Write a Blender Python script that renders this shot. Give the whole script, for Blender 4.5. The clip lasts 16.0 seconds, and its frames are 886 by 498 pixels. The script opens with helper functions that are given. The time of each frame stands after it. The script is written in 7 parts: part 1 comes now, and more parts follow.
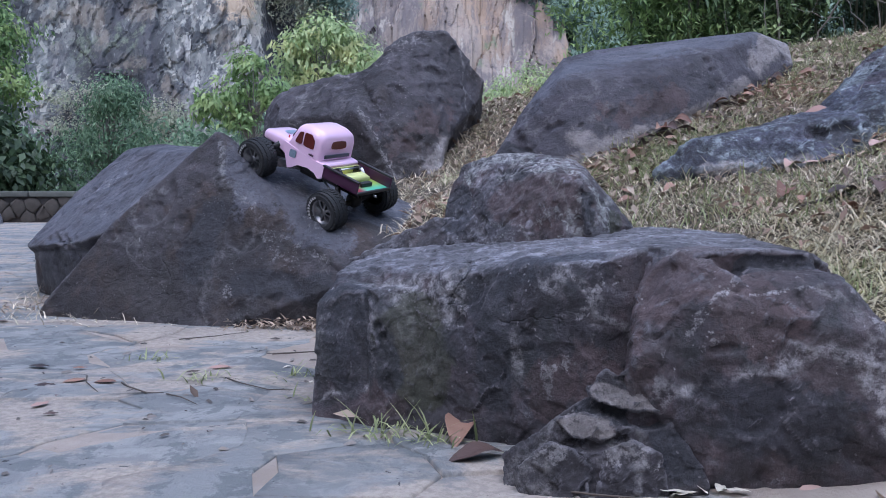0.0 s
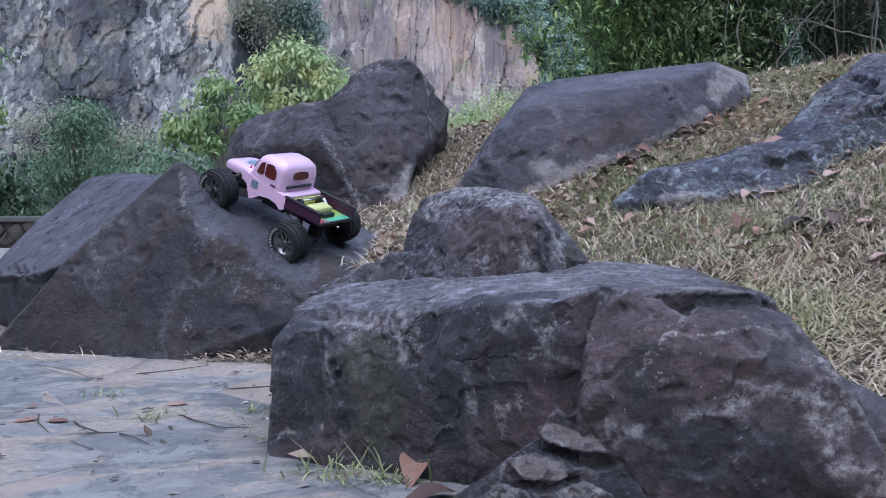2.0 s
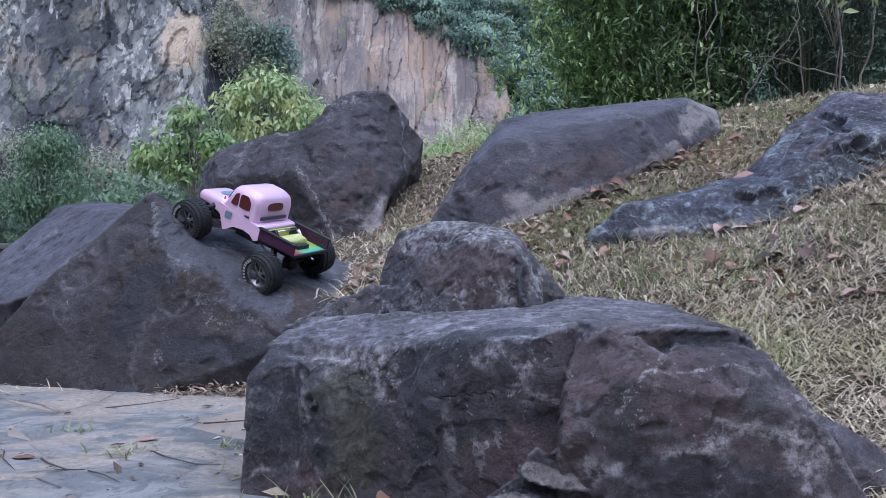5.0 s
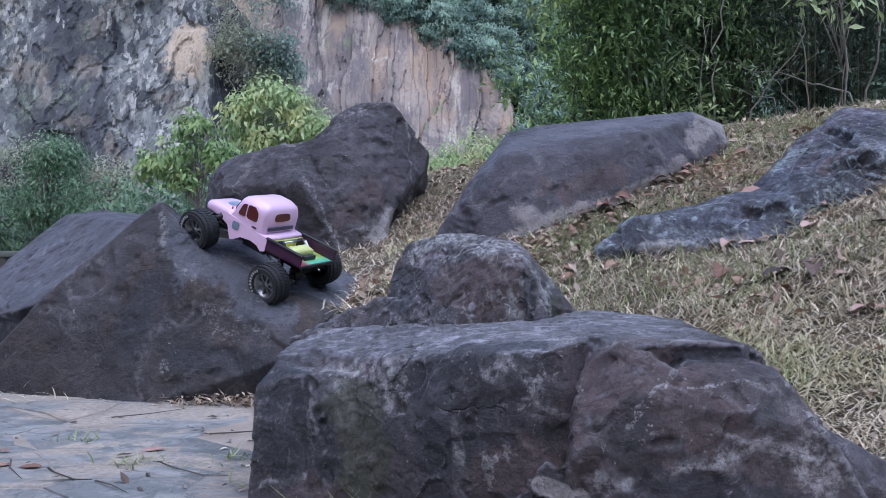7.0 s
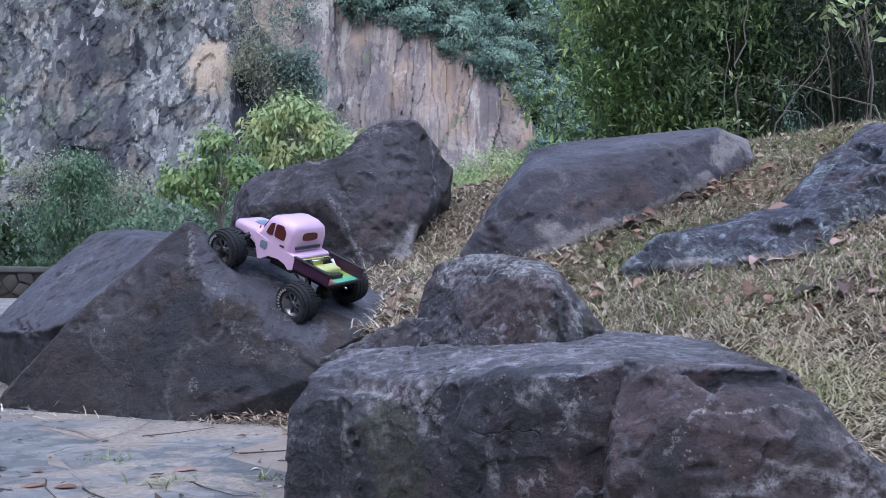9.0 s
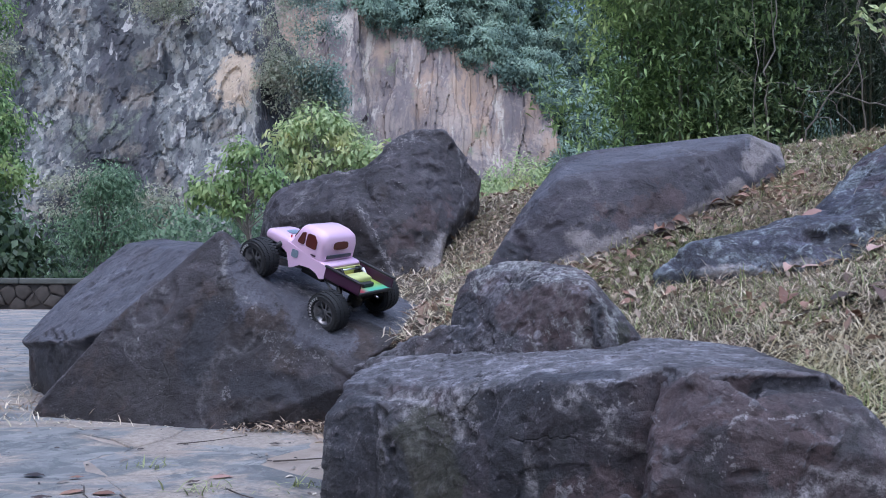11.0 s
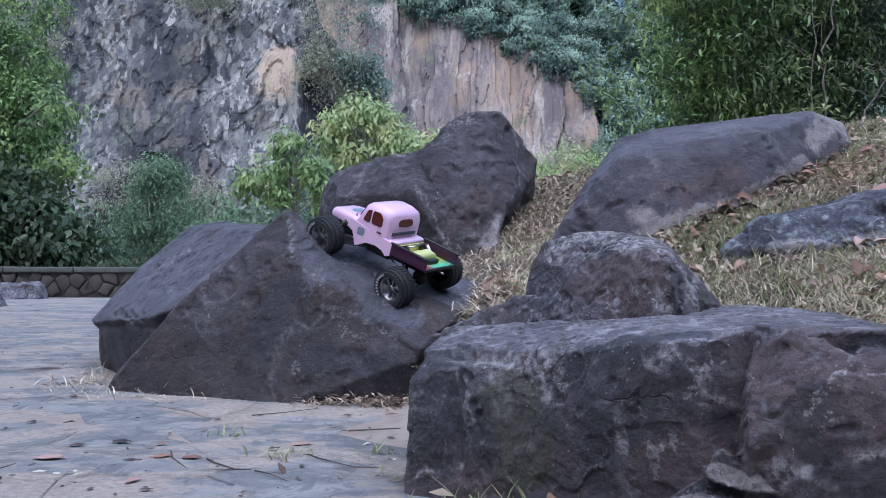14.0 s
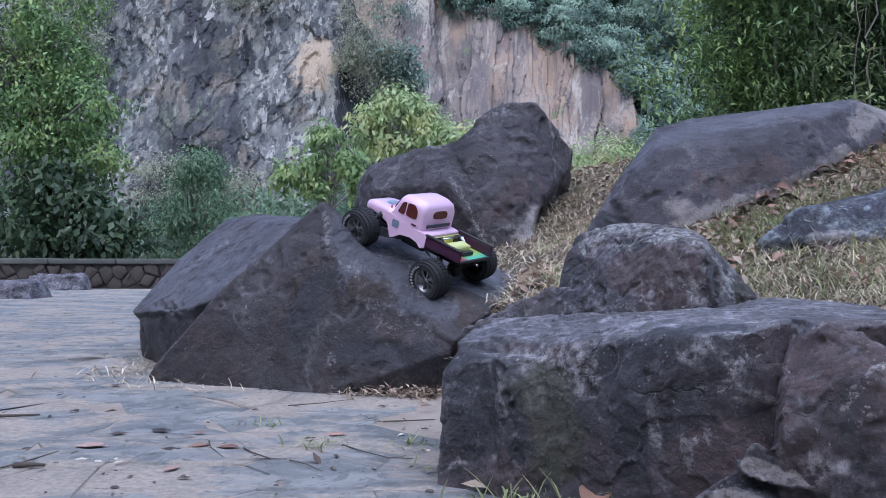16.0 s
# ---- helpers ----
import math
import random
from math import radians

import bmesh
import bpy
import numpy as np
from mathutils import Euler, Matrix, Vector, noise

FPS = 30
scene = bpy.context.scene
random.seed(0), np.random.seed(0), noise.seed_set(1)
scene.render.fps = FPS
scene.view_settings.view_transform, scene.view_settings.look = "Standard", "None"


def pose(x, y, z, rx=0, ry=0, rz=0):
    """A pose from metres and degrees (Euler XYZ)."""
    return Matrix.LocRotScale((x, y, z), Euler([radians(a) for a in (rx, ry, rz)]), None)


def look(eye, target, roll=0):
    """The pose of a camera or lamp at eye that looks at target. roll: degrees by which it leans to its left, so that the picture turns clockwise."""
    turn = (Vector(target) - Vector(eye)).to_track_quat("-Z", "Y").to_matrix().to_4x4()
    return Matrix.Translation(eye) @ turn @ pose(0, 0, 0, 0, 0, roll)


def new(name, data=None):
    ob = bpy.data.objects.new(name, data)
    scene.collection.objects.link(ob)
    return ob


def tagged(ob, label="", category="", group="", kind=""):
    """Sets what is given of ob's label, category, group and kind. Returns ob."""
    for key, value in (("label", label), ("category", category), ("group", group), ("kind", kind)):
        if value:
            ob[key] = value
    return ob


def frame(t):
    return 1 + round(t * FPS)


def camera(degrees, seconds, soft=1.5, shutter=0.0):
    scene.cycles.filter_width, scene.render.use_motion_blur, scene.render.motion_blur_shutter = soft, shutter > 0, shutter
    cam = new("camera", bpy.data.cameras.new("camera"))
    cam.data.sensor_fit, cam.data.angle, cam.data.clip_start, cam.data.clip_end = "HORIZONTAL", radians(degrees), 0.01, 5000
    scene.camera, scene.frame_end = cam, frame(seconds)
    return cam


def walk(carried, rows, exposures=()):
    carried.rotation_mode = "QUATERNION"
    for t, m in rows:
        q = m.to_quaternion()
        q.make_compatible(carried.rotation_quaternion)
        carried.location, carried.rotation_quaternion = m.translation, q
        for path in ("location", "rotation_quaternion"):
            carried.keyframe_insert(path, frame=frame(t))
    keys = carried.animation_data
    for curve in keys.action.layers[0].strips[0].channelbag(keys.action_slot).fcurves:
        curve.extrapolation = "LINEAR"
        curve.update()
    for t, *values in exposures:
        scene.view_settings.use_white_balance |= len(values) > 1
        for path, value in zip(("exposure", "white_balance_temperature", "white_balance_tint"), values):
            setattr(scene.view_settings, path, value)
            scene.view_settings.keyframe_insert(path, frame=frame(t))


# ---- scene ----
cam = camera(54.4, 16.0, 0.9)
METRES, EYE, TILT, LEAN, TURN = 0.35, 0.48, -3.8, 0.0, 0.0
ROWS = [
    (0.0, 0.0, 0.0, 0.0, -0.0, 0.0, -0.0),
    (0.5, 0.0442, 0.0001, 0.0265, -0.34, 0.34, 0.1),
    (1.0, 0.0718, 0.0029, 0.0425, -0.83, 0.67, 0.24),
    (1.5, 0.0747, 0.0053, 0.0555, -1.34, 0.99, 0.28),
    (2.0, 0.1019, 0.0016, 0.0926, -1.83, 1.42, 0.33),
    (2.5, 0.1378, -0.0009, 0.1327, -2.36, 1.98, 0.44),
    (3.0, 0.1363, 0.0144, 0.126, -2.83, 2.28, 0.47),
    (3.5, 0.1393, 0.0125, 0.12, -3.18, 2.56, 0.47),
    (4.0, 0.1111, 0.0102, 0.1275, -3.46, 2.83, 0.39),
    (6.5, 0.032, 0.0145, 0.1267, -3.79, 3.95, -0.29),
    (7.0, 0.0174, 0.0042, 0.1363, -3.63, 4.09, -0.4),
    (7.5, -0.0144, -0.0056, 0.1542, -3.37, 4.28, -0.44),
    (8.0, -0.0368, -0.0021, 0.1615, -3.03, 4.5, -0.43),
    (8.5, -0.0425, -0.0078, 0.1681, -2.69, 4.69, -0.38),
    (9.0, -0.0612, -0.015, 0.1909, -2.34, 4.93, -0.3),
    (11.5, -0.1261, -0.0128, 0.1594, -0.41, 5.66, -0.15),
    (12.0, -0.1233, -0.0082, 0.1548, -0.24, 5.61, -0.09),
    (12.5, -0.1329, -0.0159, 0.1537, -0.05, 5.64, -0.06),
    (13.0, -0.1713, -0.0349, 0.1183, 0.29, 5.56, -0.11),
    (13.5, -0.3141, -0.0736, 0.0461, 0.98, 5.31, -0.13),
    (14.0, -0.3923, -0.0828, 0.0099, 1.92, 5.02, -0.19),
    (14.5, -0.3728, -0.0935, 0.0378, 2.77, 4.85, -0.26),
    (15.0, -0.3495, -0.0843, 0.0534, 3.37, 4.75, -0.31),
    (15.5, -0.3687, -0.0957, 0.0307, 3.92, 4.63, -0.32),
    (16.0, -0.3658, -0.0914, 0.0146, 4.37, 4.44, -0.32),
]
walk(cam, [(t, pose(0, 0, EYE, TILT, LEAN, TURN) @ pose(METRES * x, METRES * y, METRES * z, 90 + pitch, roll, yaw)) for t, x, y, z, yaw, pitch, roll in ROWS], [(0.0, 0.69, 5400, 15), (16.0, 0.69, 5400, 15)])

# ---- world, sun, exposure ----
world = bpy.data.worlds.new("sky")
scene.world = world
world.use_nodes = True
wn = world.node_tree.nodes
sky = wn.new("ShaderNodeTexSky")
sky.sky_type = "NISHITA"
sky.sun_disc = False
sky.sun_elevation = radians(50)
sky.sun_rotation = radians(215)
sky.air_density, sky.dust_density, sky.ozone_density = 1.0, 3.0, 1.6
world.node_tree.links.new(sky.outputs[0], wn["Background"].inputs[0])
wn["Background"].inputs[1].default_value = 0.13
sun_data = bpy.data.lights.new("sun", "SUN")
sun_data.energy, sun_data.angle, sun_data.color = 1.5, radians(60), (1.0, 0.99, 0.97)
sun = new("sun", sun_data)
sun.matrix_world = look((4, 1, 10), (0, 3, 0))


# ---- materials ----
class Nodes:
    """A small helper to write a material's node tree."""

    def __init__(self, name, rough=0.8):
        self.m = bpy.data.materials.new(name)
        self.m.use_nodes = True
        self.t = self.m.node_tree
        self.b = self.t.nodes["Principled BSDF"]
        self.b.inputs["Roughness"].default_value = rough
        self.co = self.t.nodes.new("ShaderNodeTexCoord").outputs["Object"]

    def put(self, socket, value):
        if isinstance(value, bpy.types.NodeSocket):
            self.t.links.new(value, socket)
        else:
            socket.default_value = value

    def at(self, scale=(1, 1, 1), turn=(0, 0, 0)):
        n = self.t.nodes.new("ShaderNodeMapping")
        n.inputs["Scale"].default_value = scale
        n.inputs["Rotation"].default_value = [radians(a) for a in turn]
        self.t.links.new(self.co, n.inputs[0])
        return n.outputs[0]

    def noise(self, scale, detail=4, rough=0.55, at=None, distort=0.0, kind="FBM"):
        n = self.t.nodes.new("ShaderNodeTexNoise")
        n.noise_type = kind
        self.put(n.inputs["Vector"], at or self.co)
        n.inputs["Scale"].default_value, n.inputs["Detail"].default_value = scale, detail
        n.inputs["Roughness"].default_value, n.inputs["Distortion"].default_value = rough, distort
        return n.outputs[0]

    def cells(self, scale, feature="F1", at=None):
        n = self.t.nodes.new("ShaderNodeTexVoronoi")
        n.feature = feature
        self.put(n.inputs["Vector"], at or self.co)
        n.inputs["Scale"].default_value = scale
        return n.outputs["Distance"]

    def ramp(self, fac, lo, hi):
        n = self.t.nodes.new("ShaderNodeMapRange")
        n.interpolation_type = "SMOOTHSTEP"
        self.put(n.inputs["Value"], fac)
        n.inputs["From Min"].default_value, n.inputs["From Max"].default_value = lo, hi
        return n.outputs[0]

    def math(self, op, a, b=0.0):
        n = self.t.nodes.new("ShaderNodeMath")
        n.operation = op
        self.put(n.inputs[0], a)
        self.put(n.inputs[1], b)
        return n.outputs[0]

    def mix(self, fac, a, b):
        n = self.t.nodes.new("ShaderNodeMix")
        n.data_type = "RGBA"
        self.put(n.inputs[0], fac)
        self.put(n.inputs[6], a if isinstance(a, bpy.types.NodeSocket) else (*a, 1))
        self.put(n.inputs[7], b if isinstance(b, bpy.types.NodeSocket) else (*b, 1))
        return n.outputs[2]

    def warped(self, at, much, scale):
        """Coordinates bent by noise, for ragged edges."""
        bend = self.t.nodes.new("ShaderNodeTexNoise")
        bend.inputs["Scale"].default_value, bend.inputs["Detail"].default_value, bend.inputs["Roughness"].default_value = scale, 7, 0.68
        self.put(bend.inputs["Vector"], self.co)
        grow = self.t.nodes.new("ShaderNodeVectorMath")
        grow.operation = "MULTIPLY_ADD"
        self.put(grow.inputs[0], bend.outputs["Color"])
        grow.inputs[1].default_value = (much, much, much)
        self.put(grow.inputs[2], at)
        return grow.outputs[0]

    def tone(self, colour, fac, lo, hi):
        """The colour times lo to hi."""
        n = self.t.nodes.new("ShaderNodeVectorMath")
        n.operation = "SCALE"
        self.put(n.inputs[0], colour)
        self.put(n.inputs["Scale"], self.math("ADD", self.math("MULTIPLY", fac, hi - lo), lo))
        return n.outputs[0]

    def height(self, socket, lo, hi, axis=2):
        n = self.t.nodes.new("ShaderNodeSeparateXYZ")
        self.put(n.inputs[0], self.co)
        return self.ramp(n.outputs[axis], lo, hi)

    def random(self):
        return self.t.nodes.new("ShaderNodeObjectInfo").outputs["Random"]

    def island(self):
        return self.t.nodes.new("ShaderNodeNewGeometry").outputs["Random Per Island"]

    def bump(self, fac, strength, distance):
        n = self.t.nodes.new("ShaderNodeBump")
        n.inputs["Strength"].default_value, n.inputs["Distance"].default_value = strength, distance
        self.put(n.inputs["Height"], fac)
        self.put(self.b.inputs["Normal"], n.outputs[0])

    def done(self, colour, rough=None, **more):
        self.put(self.b.inputs["Base Color"], colour if isinstance(colour, bpy.types.NodeSocket) else (*colour, 1))
        if rough is not None:
            self.put(self.b.inputs["Roughness"], rough)
        for key, value in more.items():
            self.put(self.b.inputs[key.replace("_", " ").title()], value)
        return self.m


# bluish slate tone with the sky-lit look of upper planes put into it
LIT_SLATE = (0.115, 0.12, 0.15)
# the darkest of these is stain, and also shade painted into hollows
RUST, MOSS, FILM_SHADE, DUST = (0.1, 0.07, 0.072), (0.05, 0.053, 0.037), (0.034, 0.036, 0.046), (0.29, 0.265, 0.262)


def boulder_stone(name, base, warm, pale, lichen, warm_at=(0.5, 0.68), pale_at=(0.52, 0.7), spots=0.6, vein=0.5, lit_crust=None, specks=0.0, tints=None, mottle=1.0):
    n = Nodes(name, 0.82)
    big = n.noise(1.7, 5, 0.6, distort=0.5)
    mid = n.noise(9, 7, 0.68)
    fine = n.noise(48, 8, 0.75)
    grit = n.noise(170, 4, 0.7)
    c = n.mix(n.ramp(big, 0.34, 0.66), [v * 0.62 for v in base], [v * 1.45 for v in base])
    c = n.mix(n.math("MULTIPLY", n.ramp(n.noise(2.6, 6, 0.65, n.at((1, 1, 0.55))), *warm_at), 0.85), c, warm)
    if tints:
        c = n.mix(n.math("MULTIPLY", n.ramp(n.noise(4.2, 6, 0.65, n.at((1, 1, 0.8), (0, 0, 50))), 0.5, 0.6), 0.8), c, tints[0])
        c = n.mix(n.math("MULTIPLY", n.ramp(n.noise(5.1, 6, 0.65, n.at((1, 1, 0.7), (60, 0, 10))), 0.52, 0.62), 0.7), c, tints[1])
    run = n.noise(8, 5, 0.6, n.at((1, 1, 0.14)), 0.3)
    c = n.mix(n.math("MULTIPLY", n.ramp(run, 0.54, 0.7), 0.5), c, [v * 0.45 for v in base])
    c = n.mix(n.math("MULTIPLY", n.ramp(n.noise(4.5, 8, 0.72, n.at((1, 1, 1.4), (20, 35, 0))), pale_at[0], pale_at[0] + 0.06), n.math("MULTIPLY", n.ramp(fine, 0.44, 0.52), 0.6)), c, pale)
    c = n.mix(n.math("MULTIPLY", n.ramp(n.noise(15, 8, 0.8, distort=0.4), 0.58, 0.61), 0.45), c, pale)
    c = n.mix(n.ramp(n.noise(24, 7, 0.75, distort=0.7), spots, spots + 0.05), c, lichen)
    line = n.ramp(n.math("ABSOLUTE", n.math("SUBTRACT", n.noise(1.5, 4, 0.5, n.at((1, 1, 0.8), (30, 40, 20)), 0.7), 0.5)), 0.018, 0.002)
    c = n.mix(n.math("MULTIPLY", n.math("MULTIPLY", line, n.ramp(fine, 0.4, 0.6)), vein), c, lichen)
    if lit_crust:
        # pale weathering with sky light on upward faces painted in; its edge is ragged
        way, lo, hi, lit_skin = lit_crust
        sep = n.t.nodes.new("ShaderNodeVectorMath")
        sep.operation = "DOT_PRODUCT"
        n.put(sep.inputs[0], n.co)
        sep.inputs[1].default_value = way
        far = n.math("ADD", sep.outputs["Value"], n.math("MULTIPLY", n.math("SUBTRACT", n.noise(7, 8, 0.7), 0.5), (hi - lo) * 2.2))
        patch = n.mix(n.ramp(n.noise(16, 9, 0.8, n.at((1, 1, 1.6), (10, 20, 0)), 0.4), 0.48, 0.58), [v * 0.45 for v in lit_skin], lit_skin)
        # the normal picks the upward faces that get the painted sky light
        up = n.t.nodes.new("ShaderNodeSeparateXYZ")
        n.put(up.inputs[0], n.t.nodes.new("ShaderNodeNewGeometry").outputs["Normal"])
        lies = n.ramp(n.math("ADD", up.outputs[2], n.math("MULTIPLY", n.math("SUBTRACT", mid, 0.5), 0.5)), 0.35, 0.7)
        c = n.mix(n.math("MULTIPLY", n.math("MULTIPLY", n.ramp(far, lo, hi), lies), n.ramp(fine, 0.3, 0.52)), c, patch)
    for key, tone, wide, lo, hi, much in (("slate", LIT_SLATE, 9, 0.28, 0.42, 0.7), ("rust", RUST, 9, 0.34, 0.42, 0.6), ("moss", MOSS, 7, 0.3, 0.45, 0.8), ("film_shade", FILM_SHADE, 6, 0.3, 0.45, 0.85), ("dust", DUST, 11, 0.3, 0.6, 0.75), ("lichen", lichen, 30, 0.4, 0.46, 0.7)):
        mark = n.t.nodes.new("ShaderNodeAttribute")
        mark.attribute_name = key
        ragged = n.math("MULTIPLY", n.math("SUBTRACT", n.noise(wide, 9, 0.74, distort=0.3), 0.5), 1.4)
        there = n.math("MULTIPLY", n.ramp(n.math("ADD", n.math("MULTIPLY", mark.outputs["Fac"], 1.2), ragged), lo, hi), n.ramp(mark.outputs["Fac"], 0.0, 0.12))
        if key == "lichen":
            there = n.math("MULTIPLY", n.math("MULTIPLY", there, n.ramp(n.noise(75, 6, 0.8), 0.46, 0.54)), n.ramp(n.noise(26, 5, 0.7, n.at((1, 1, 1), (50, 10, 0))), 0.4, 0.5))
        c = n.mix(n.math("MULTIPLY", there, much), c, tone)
    edge = n.t.nodes.new("ShaderNodeNewGeometry").outputs["Pointiness"]
    c = n.mix(n.math("MULTIPLY", n.ramp(edge, 0.508, 0.56), n.ramp(mid, 0.38, 0.55)), c, pale)
    c = n.mix(n.math("MULTIPLY", n.ramp(fine, 0.42, 0.38), 0.4), c, [v * 0.4 for v in base])
    c = n.mix(n.math("MULTIPLY", n.ramp(grit, 0.58, 0.7), 0.25), c, pale)
    speck = n.noise(120, 3, 0.6)
    dots = n.math("MULTIPLY", n.ramp(n.cells(70, "F1", n.warped(n.co, 0.006, 90)), 0.2, 0.13), n.ramp(n.noise(7, 6, 0.7, n.at((1, 1, 1), (15, 60, 30))), 0.53, 0.58))
    c = n.mix(n.math("MULTIPLY", dots, 0.45), c, lichen)
    if specks:
        c = n.mix(n.math("MULTIPLY", n.math("MULTIPLY", n.ramp(speck, 0.55, 0.63), n.ramp(n.noise(5, 6, 0.75), 0.52, 0.64)), specks), c, lichen)
        c = n.mix(n.math("MULTIPLY", n.math("MULTIPLY", n.ramp(n.noise(30, 8, 0.8), 0.53, 0.58), n.ramp(n.noise(3.2, 6, 0.7, distort=0.5), 0.5, 0.58)), specks), c, pale)
    c = n.mix(n.math("MULTIPLY", n.ramp(n.noise(21, 8, 0.75, n.at((1, 1, 1.5), (25, 5, 60)), 0.4), 0.6, 0.64), 0.6), c, [v * 0.35 for v in base])
    # mottling: crisp patches of dirt and bare grain
    c = n.tone(c, n.ramp(n.noise(34, 9, 0.8, n.at((1, 1, 1.2), (40, 15, 5)), 0.5), 0.46, 0.55), 1 - 0.26 * mottle, 1 + 0.34 * mottle)
    c = n.tone(c, n.ramp(n.noise(8, 9, 0.78, n.at((1, 1, 0.9), (5, 70, 25)), 0.6), 0.45, 0.55), 1 - 0.24 * mottle, 1 + 0.22 * mottle)
    c = n.mix(n.math("MULTIPLY", n.math("MULTIPLY", n.ramp(n.noise(60, 7, 0.8), 0.54, 0.57), n.ramp(n.noise(3.3, 6, 0.65, n.at((1, 1, 1), (80, 0, 45))), 0.53, 0.6)), 0.35 * mottle), c, [v * 1.3 for v in pale])
    # flakes broken off at two sizes, and thin cracks between some of them
    flat = n.math("MULTIPLY", mid, 0.8)
    for size, much, seed in ((5.5, 0.7, 0), (15, 0.35, 40)):
        where = n.warped(n.at((1, 1, 1.5), (seed, 24, seed)), 1.1 / size, size * 0.5)
        cell = n.t.nodes.new("ShaderNodeTexVoronoi")
        n.put(cell.inputs["Vector"], where)
        cell.inputs["Scale"].default_value = size
        flat = n.math("ADD", flat, n.math("MULTIPLY", cell.outputs["Color"], much))
        crack = n.math("MULTIPLY", n.ramp(n.cells(size, "DISTANCE_TO_EDGE", where), 0.02, 0.0), n.ramp(n.noise(size * 0.5, 4, 0.6, n.at((1, 1, 1), (0, seed, 70))), 0.58, 0.66))
        c = n.tone(c, cell.outputs["Color"], 0.78, 1.22)
        c = n.mix(n.math("MULTIPLY", crack, 0.3 * mottle), c, [v * 0.4 for v in base])
        flat = n.math("SUBTRACT", flat, n.math("MULTIPLY", crack, much * min(1.0, 1.2 * mottle)))
    ridge = n.noise(11, 9, 0.62, n.at((1, 1, 1.3), (35, 10, 0)), 0.3, "RIDGED_MULTIFRACTAL")
    h = n.math("ADD", n.math("ADD", flat, n.math("MULTIPLY", ridge, -0.28)), n.math("MULTIPLY", fine, 0.4))
    n.bump(h, 1.0, 0.02)
    return n.done(c, n.ramp(mid, -0.6, 1.1))


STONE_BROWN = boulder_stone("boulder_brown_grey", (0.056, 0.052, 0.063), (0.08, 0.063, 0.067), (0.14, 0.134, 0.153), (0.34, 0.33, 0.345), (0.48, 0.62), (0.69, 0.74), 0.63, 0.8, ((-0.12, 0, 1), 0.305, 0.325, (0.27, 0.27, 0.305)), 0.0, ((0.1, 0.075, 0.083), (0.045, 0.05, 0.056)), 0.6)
STONE_DOME = boulder_stone("boulder_domed_grey", (0.058, 0.054, 0.065), (0.085, 0.065, 0.067), (0.2, 0.195, 0.22), (0.37, 0.385, 0.38), (0.5, 0.64), (0.5, 0.68), 0.6, 0.6, None, 0.35, ((0.115, 0.085, 0.09), (0.055, 0.06, 0.068)), 0.7)
STONE_PEAK = boulder_stone("boulder_peaked_grey", (0.039, 0.036, 0.042), (0.056, 0.043, 0.04), (0.1, 0.097, 0.11), (0.26, 0.26, 0.27), (0.48, 0.64), (0.58, 0.78), 0.66, 0.3, None, 0.0, ((0.066, 0.05, 0.047), (0.045, 0.042, 0.045)), 0.25)
STONE_GREY = boulder_stone("boulder_slate_grey", (0.075, 0.07, 0.085), (0.09, 0.07, 0.066), (0.2, 0.195, 0.225), (0.3, 0.3, 0.31), (0.55, 0.75), (0.44, 0.62))
STONE_BLUE = boulder_stone("boulder_blue_grey", (0.052, 0.055, 0.08), (0.07, 0.055, 0.072), (0.17, 0.2, 0.225), (0.27, 0.315, 0.33), (0.48, 0.64), (0.54, 0.62), 0.6, specks=0.5)
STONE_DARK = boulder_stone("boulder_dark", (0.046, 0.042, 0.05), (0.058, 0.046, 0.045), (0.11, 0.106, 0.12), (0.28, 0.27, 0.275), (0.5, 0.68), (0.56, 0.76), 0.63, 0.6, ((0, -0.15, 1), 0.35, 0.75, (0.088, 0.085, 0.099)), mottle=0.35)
STONE_SLAB = boulder_stone("boulder_smooth_dark", (0.053, 0.05, 0.063), (0.059, 0.051, 0.056), (0.11, 0.107, 0.125), (0.28, 0.27, 0.275), (0.58, 0.76), (0.62, 0.8), 0.68, 0.3, None, mottle=0.15)


def slate(name, shade):
    n = Nodes(name, 0.7)
    n.co = n.t.nodes.new("ShaderNodeNewGeometry").outputs["Position"]
    band = n.noise(6, 8, 0.68, n.at((1, 1.25, 1), (0, 0, 12)), 0.8)
    fine = n.noise(55, 5, 0.7)
    sand = n.ramp(n.noise(1.9, 9, 0.68, n.at((1, 1.5, 1), (0, 0, 30)), 0.4), 0.47, 0.55)
    c = n.mix(n.random() if shade else n.noise(1.4, 2), (0.19, 0.2, 0.206), (0.25, 0.258, 0.262))
    c = n.mix(n.math("MULTIPLY", n.ramp(band, 0.46, 0.62), 0.8), c, (0.33, 0.335, 0.335))
    c = n.mix(n.math("MULTIPLY", n.ramp(n.noise(9, 8, 0.72, n.at((1.2, 1, 1), (0, 0, -30)), 0.5), 0.52, 0.56), 0.75), c, (0.155, 0.17, 0.178))
    c = n.mix(n.math("MULTIPLY", sand, 0.85), c, n.mix(n.ramp(fine, 0.35, 0.65), (0.31, 0.27, 0.235), (0.45, 0.395, 0.345)))
    c = n.mix(n.ramp(n.noise(11, 8, 0.75, n.at((1, 1.5, 1), (0, 0, 25)), 0.8), 0.63, 0.66), c, (0.055, 0.055, 0.06))
    n.b.inputs["Specular IOR Level"].default_value = 0.2
    n.bump(n.math("ADD", band, n.math("MULTIPLY", fine, 0.35)), 0.9, 0.02)
    return n.done(c, n.ramp(fine, -1.6, 0.9))


SLATE = slate("slate_paving", True)
SLATE_FAR = slate("slate_paving_far", False)


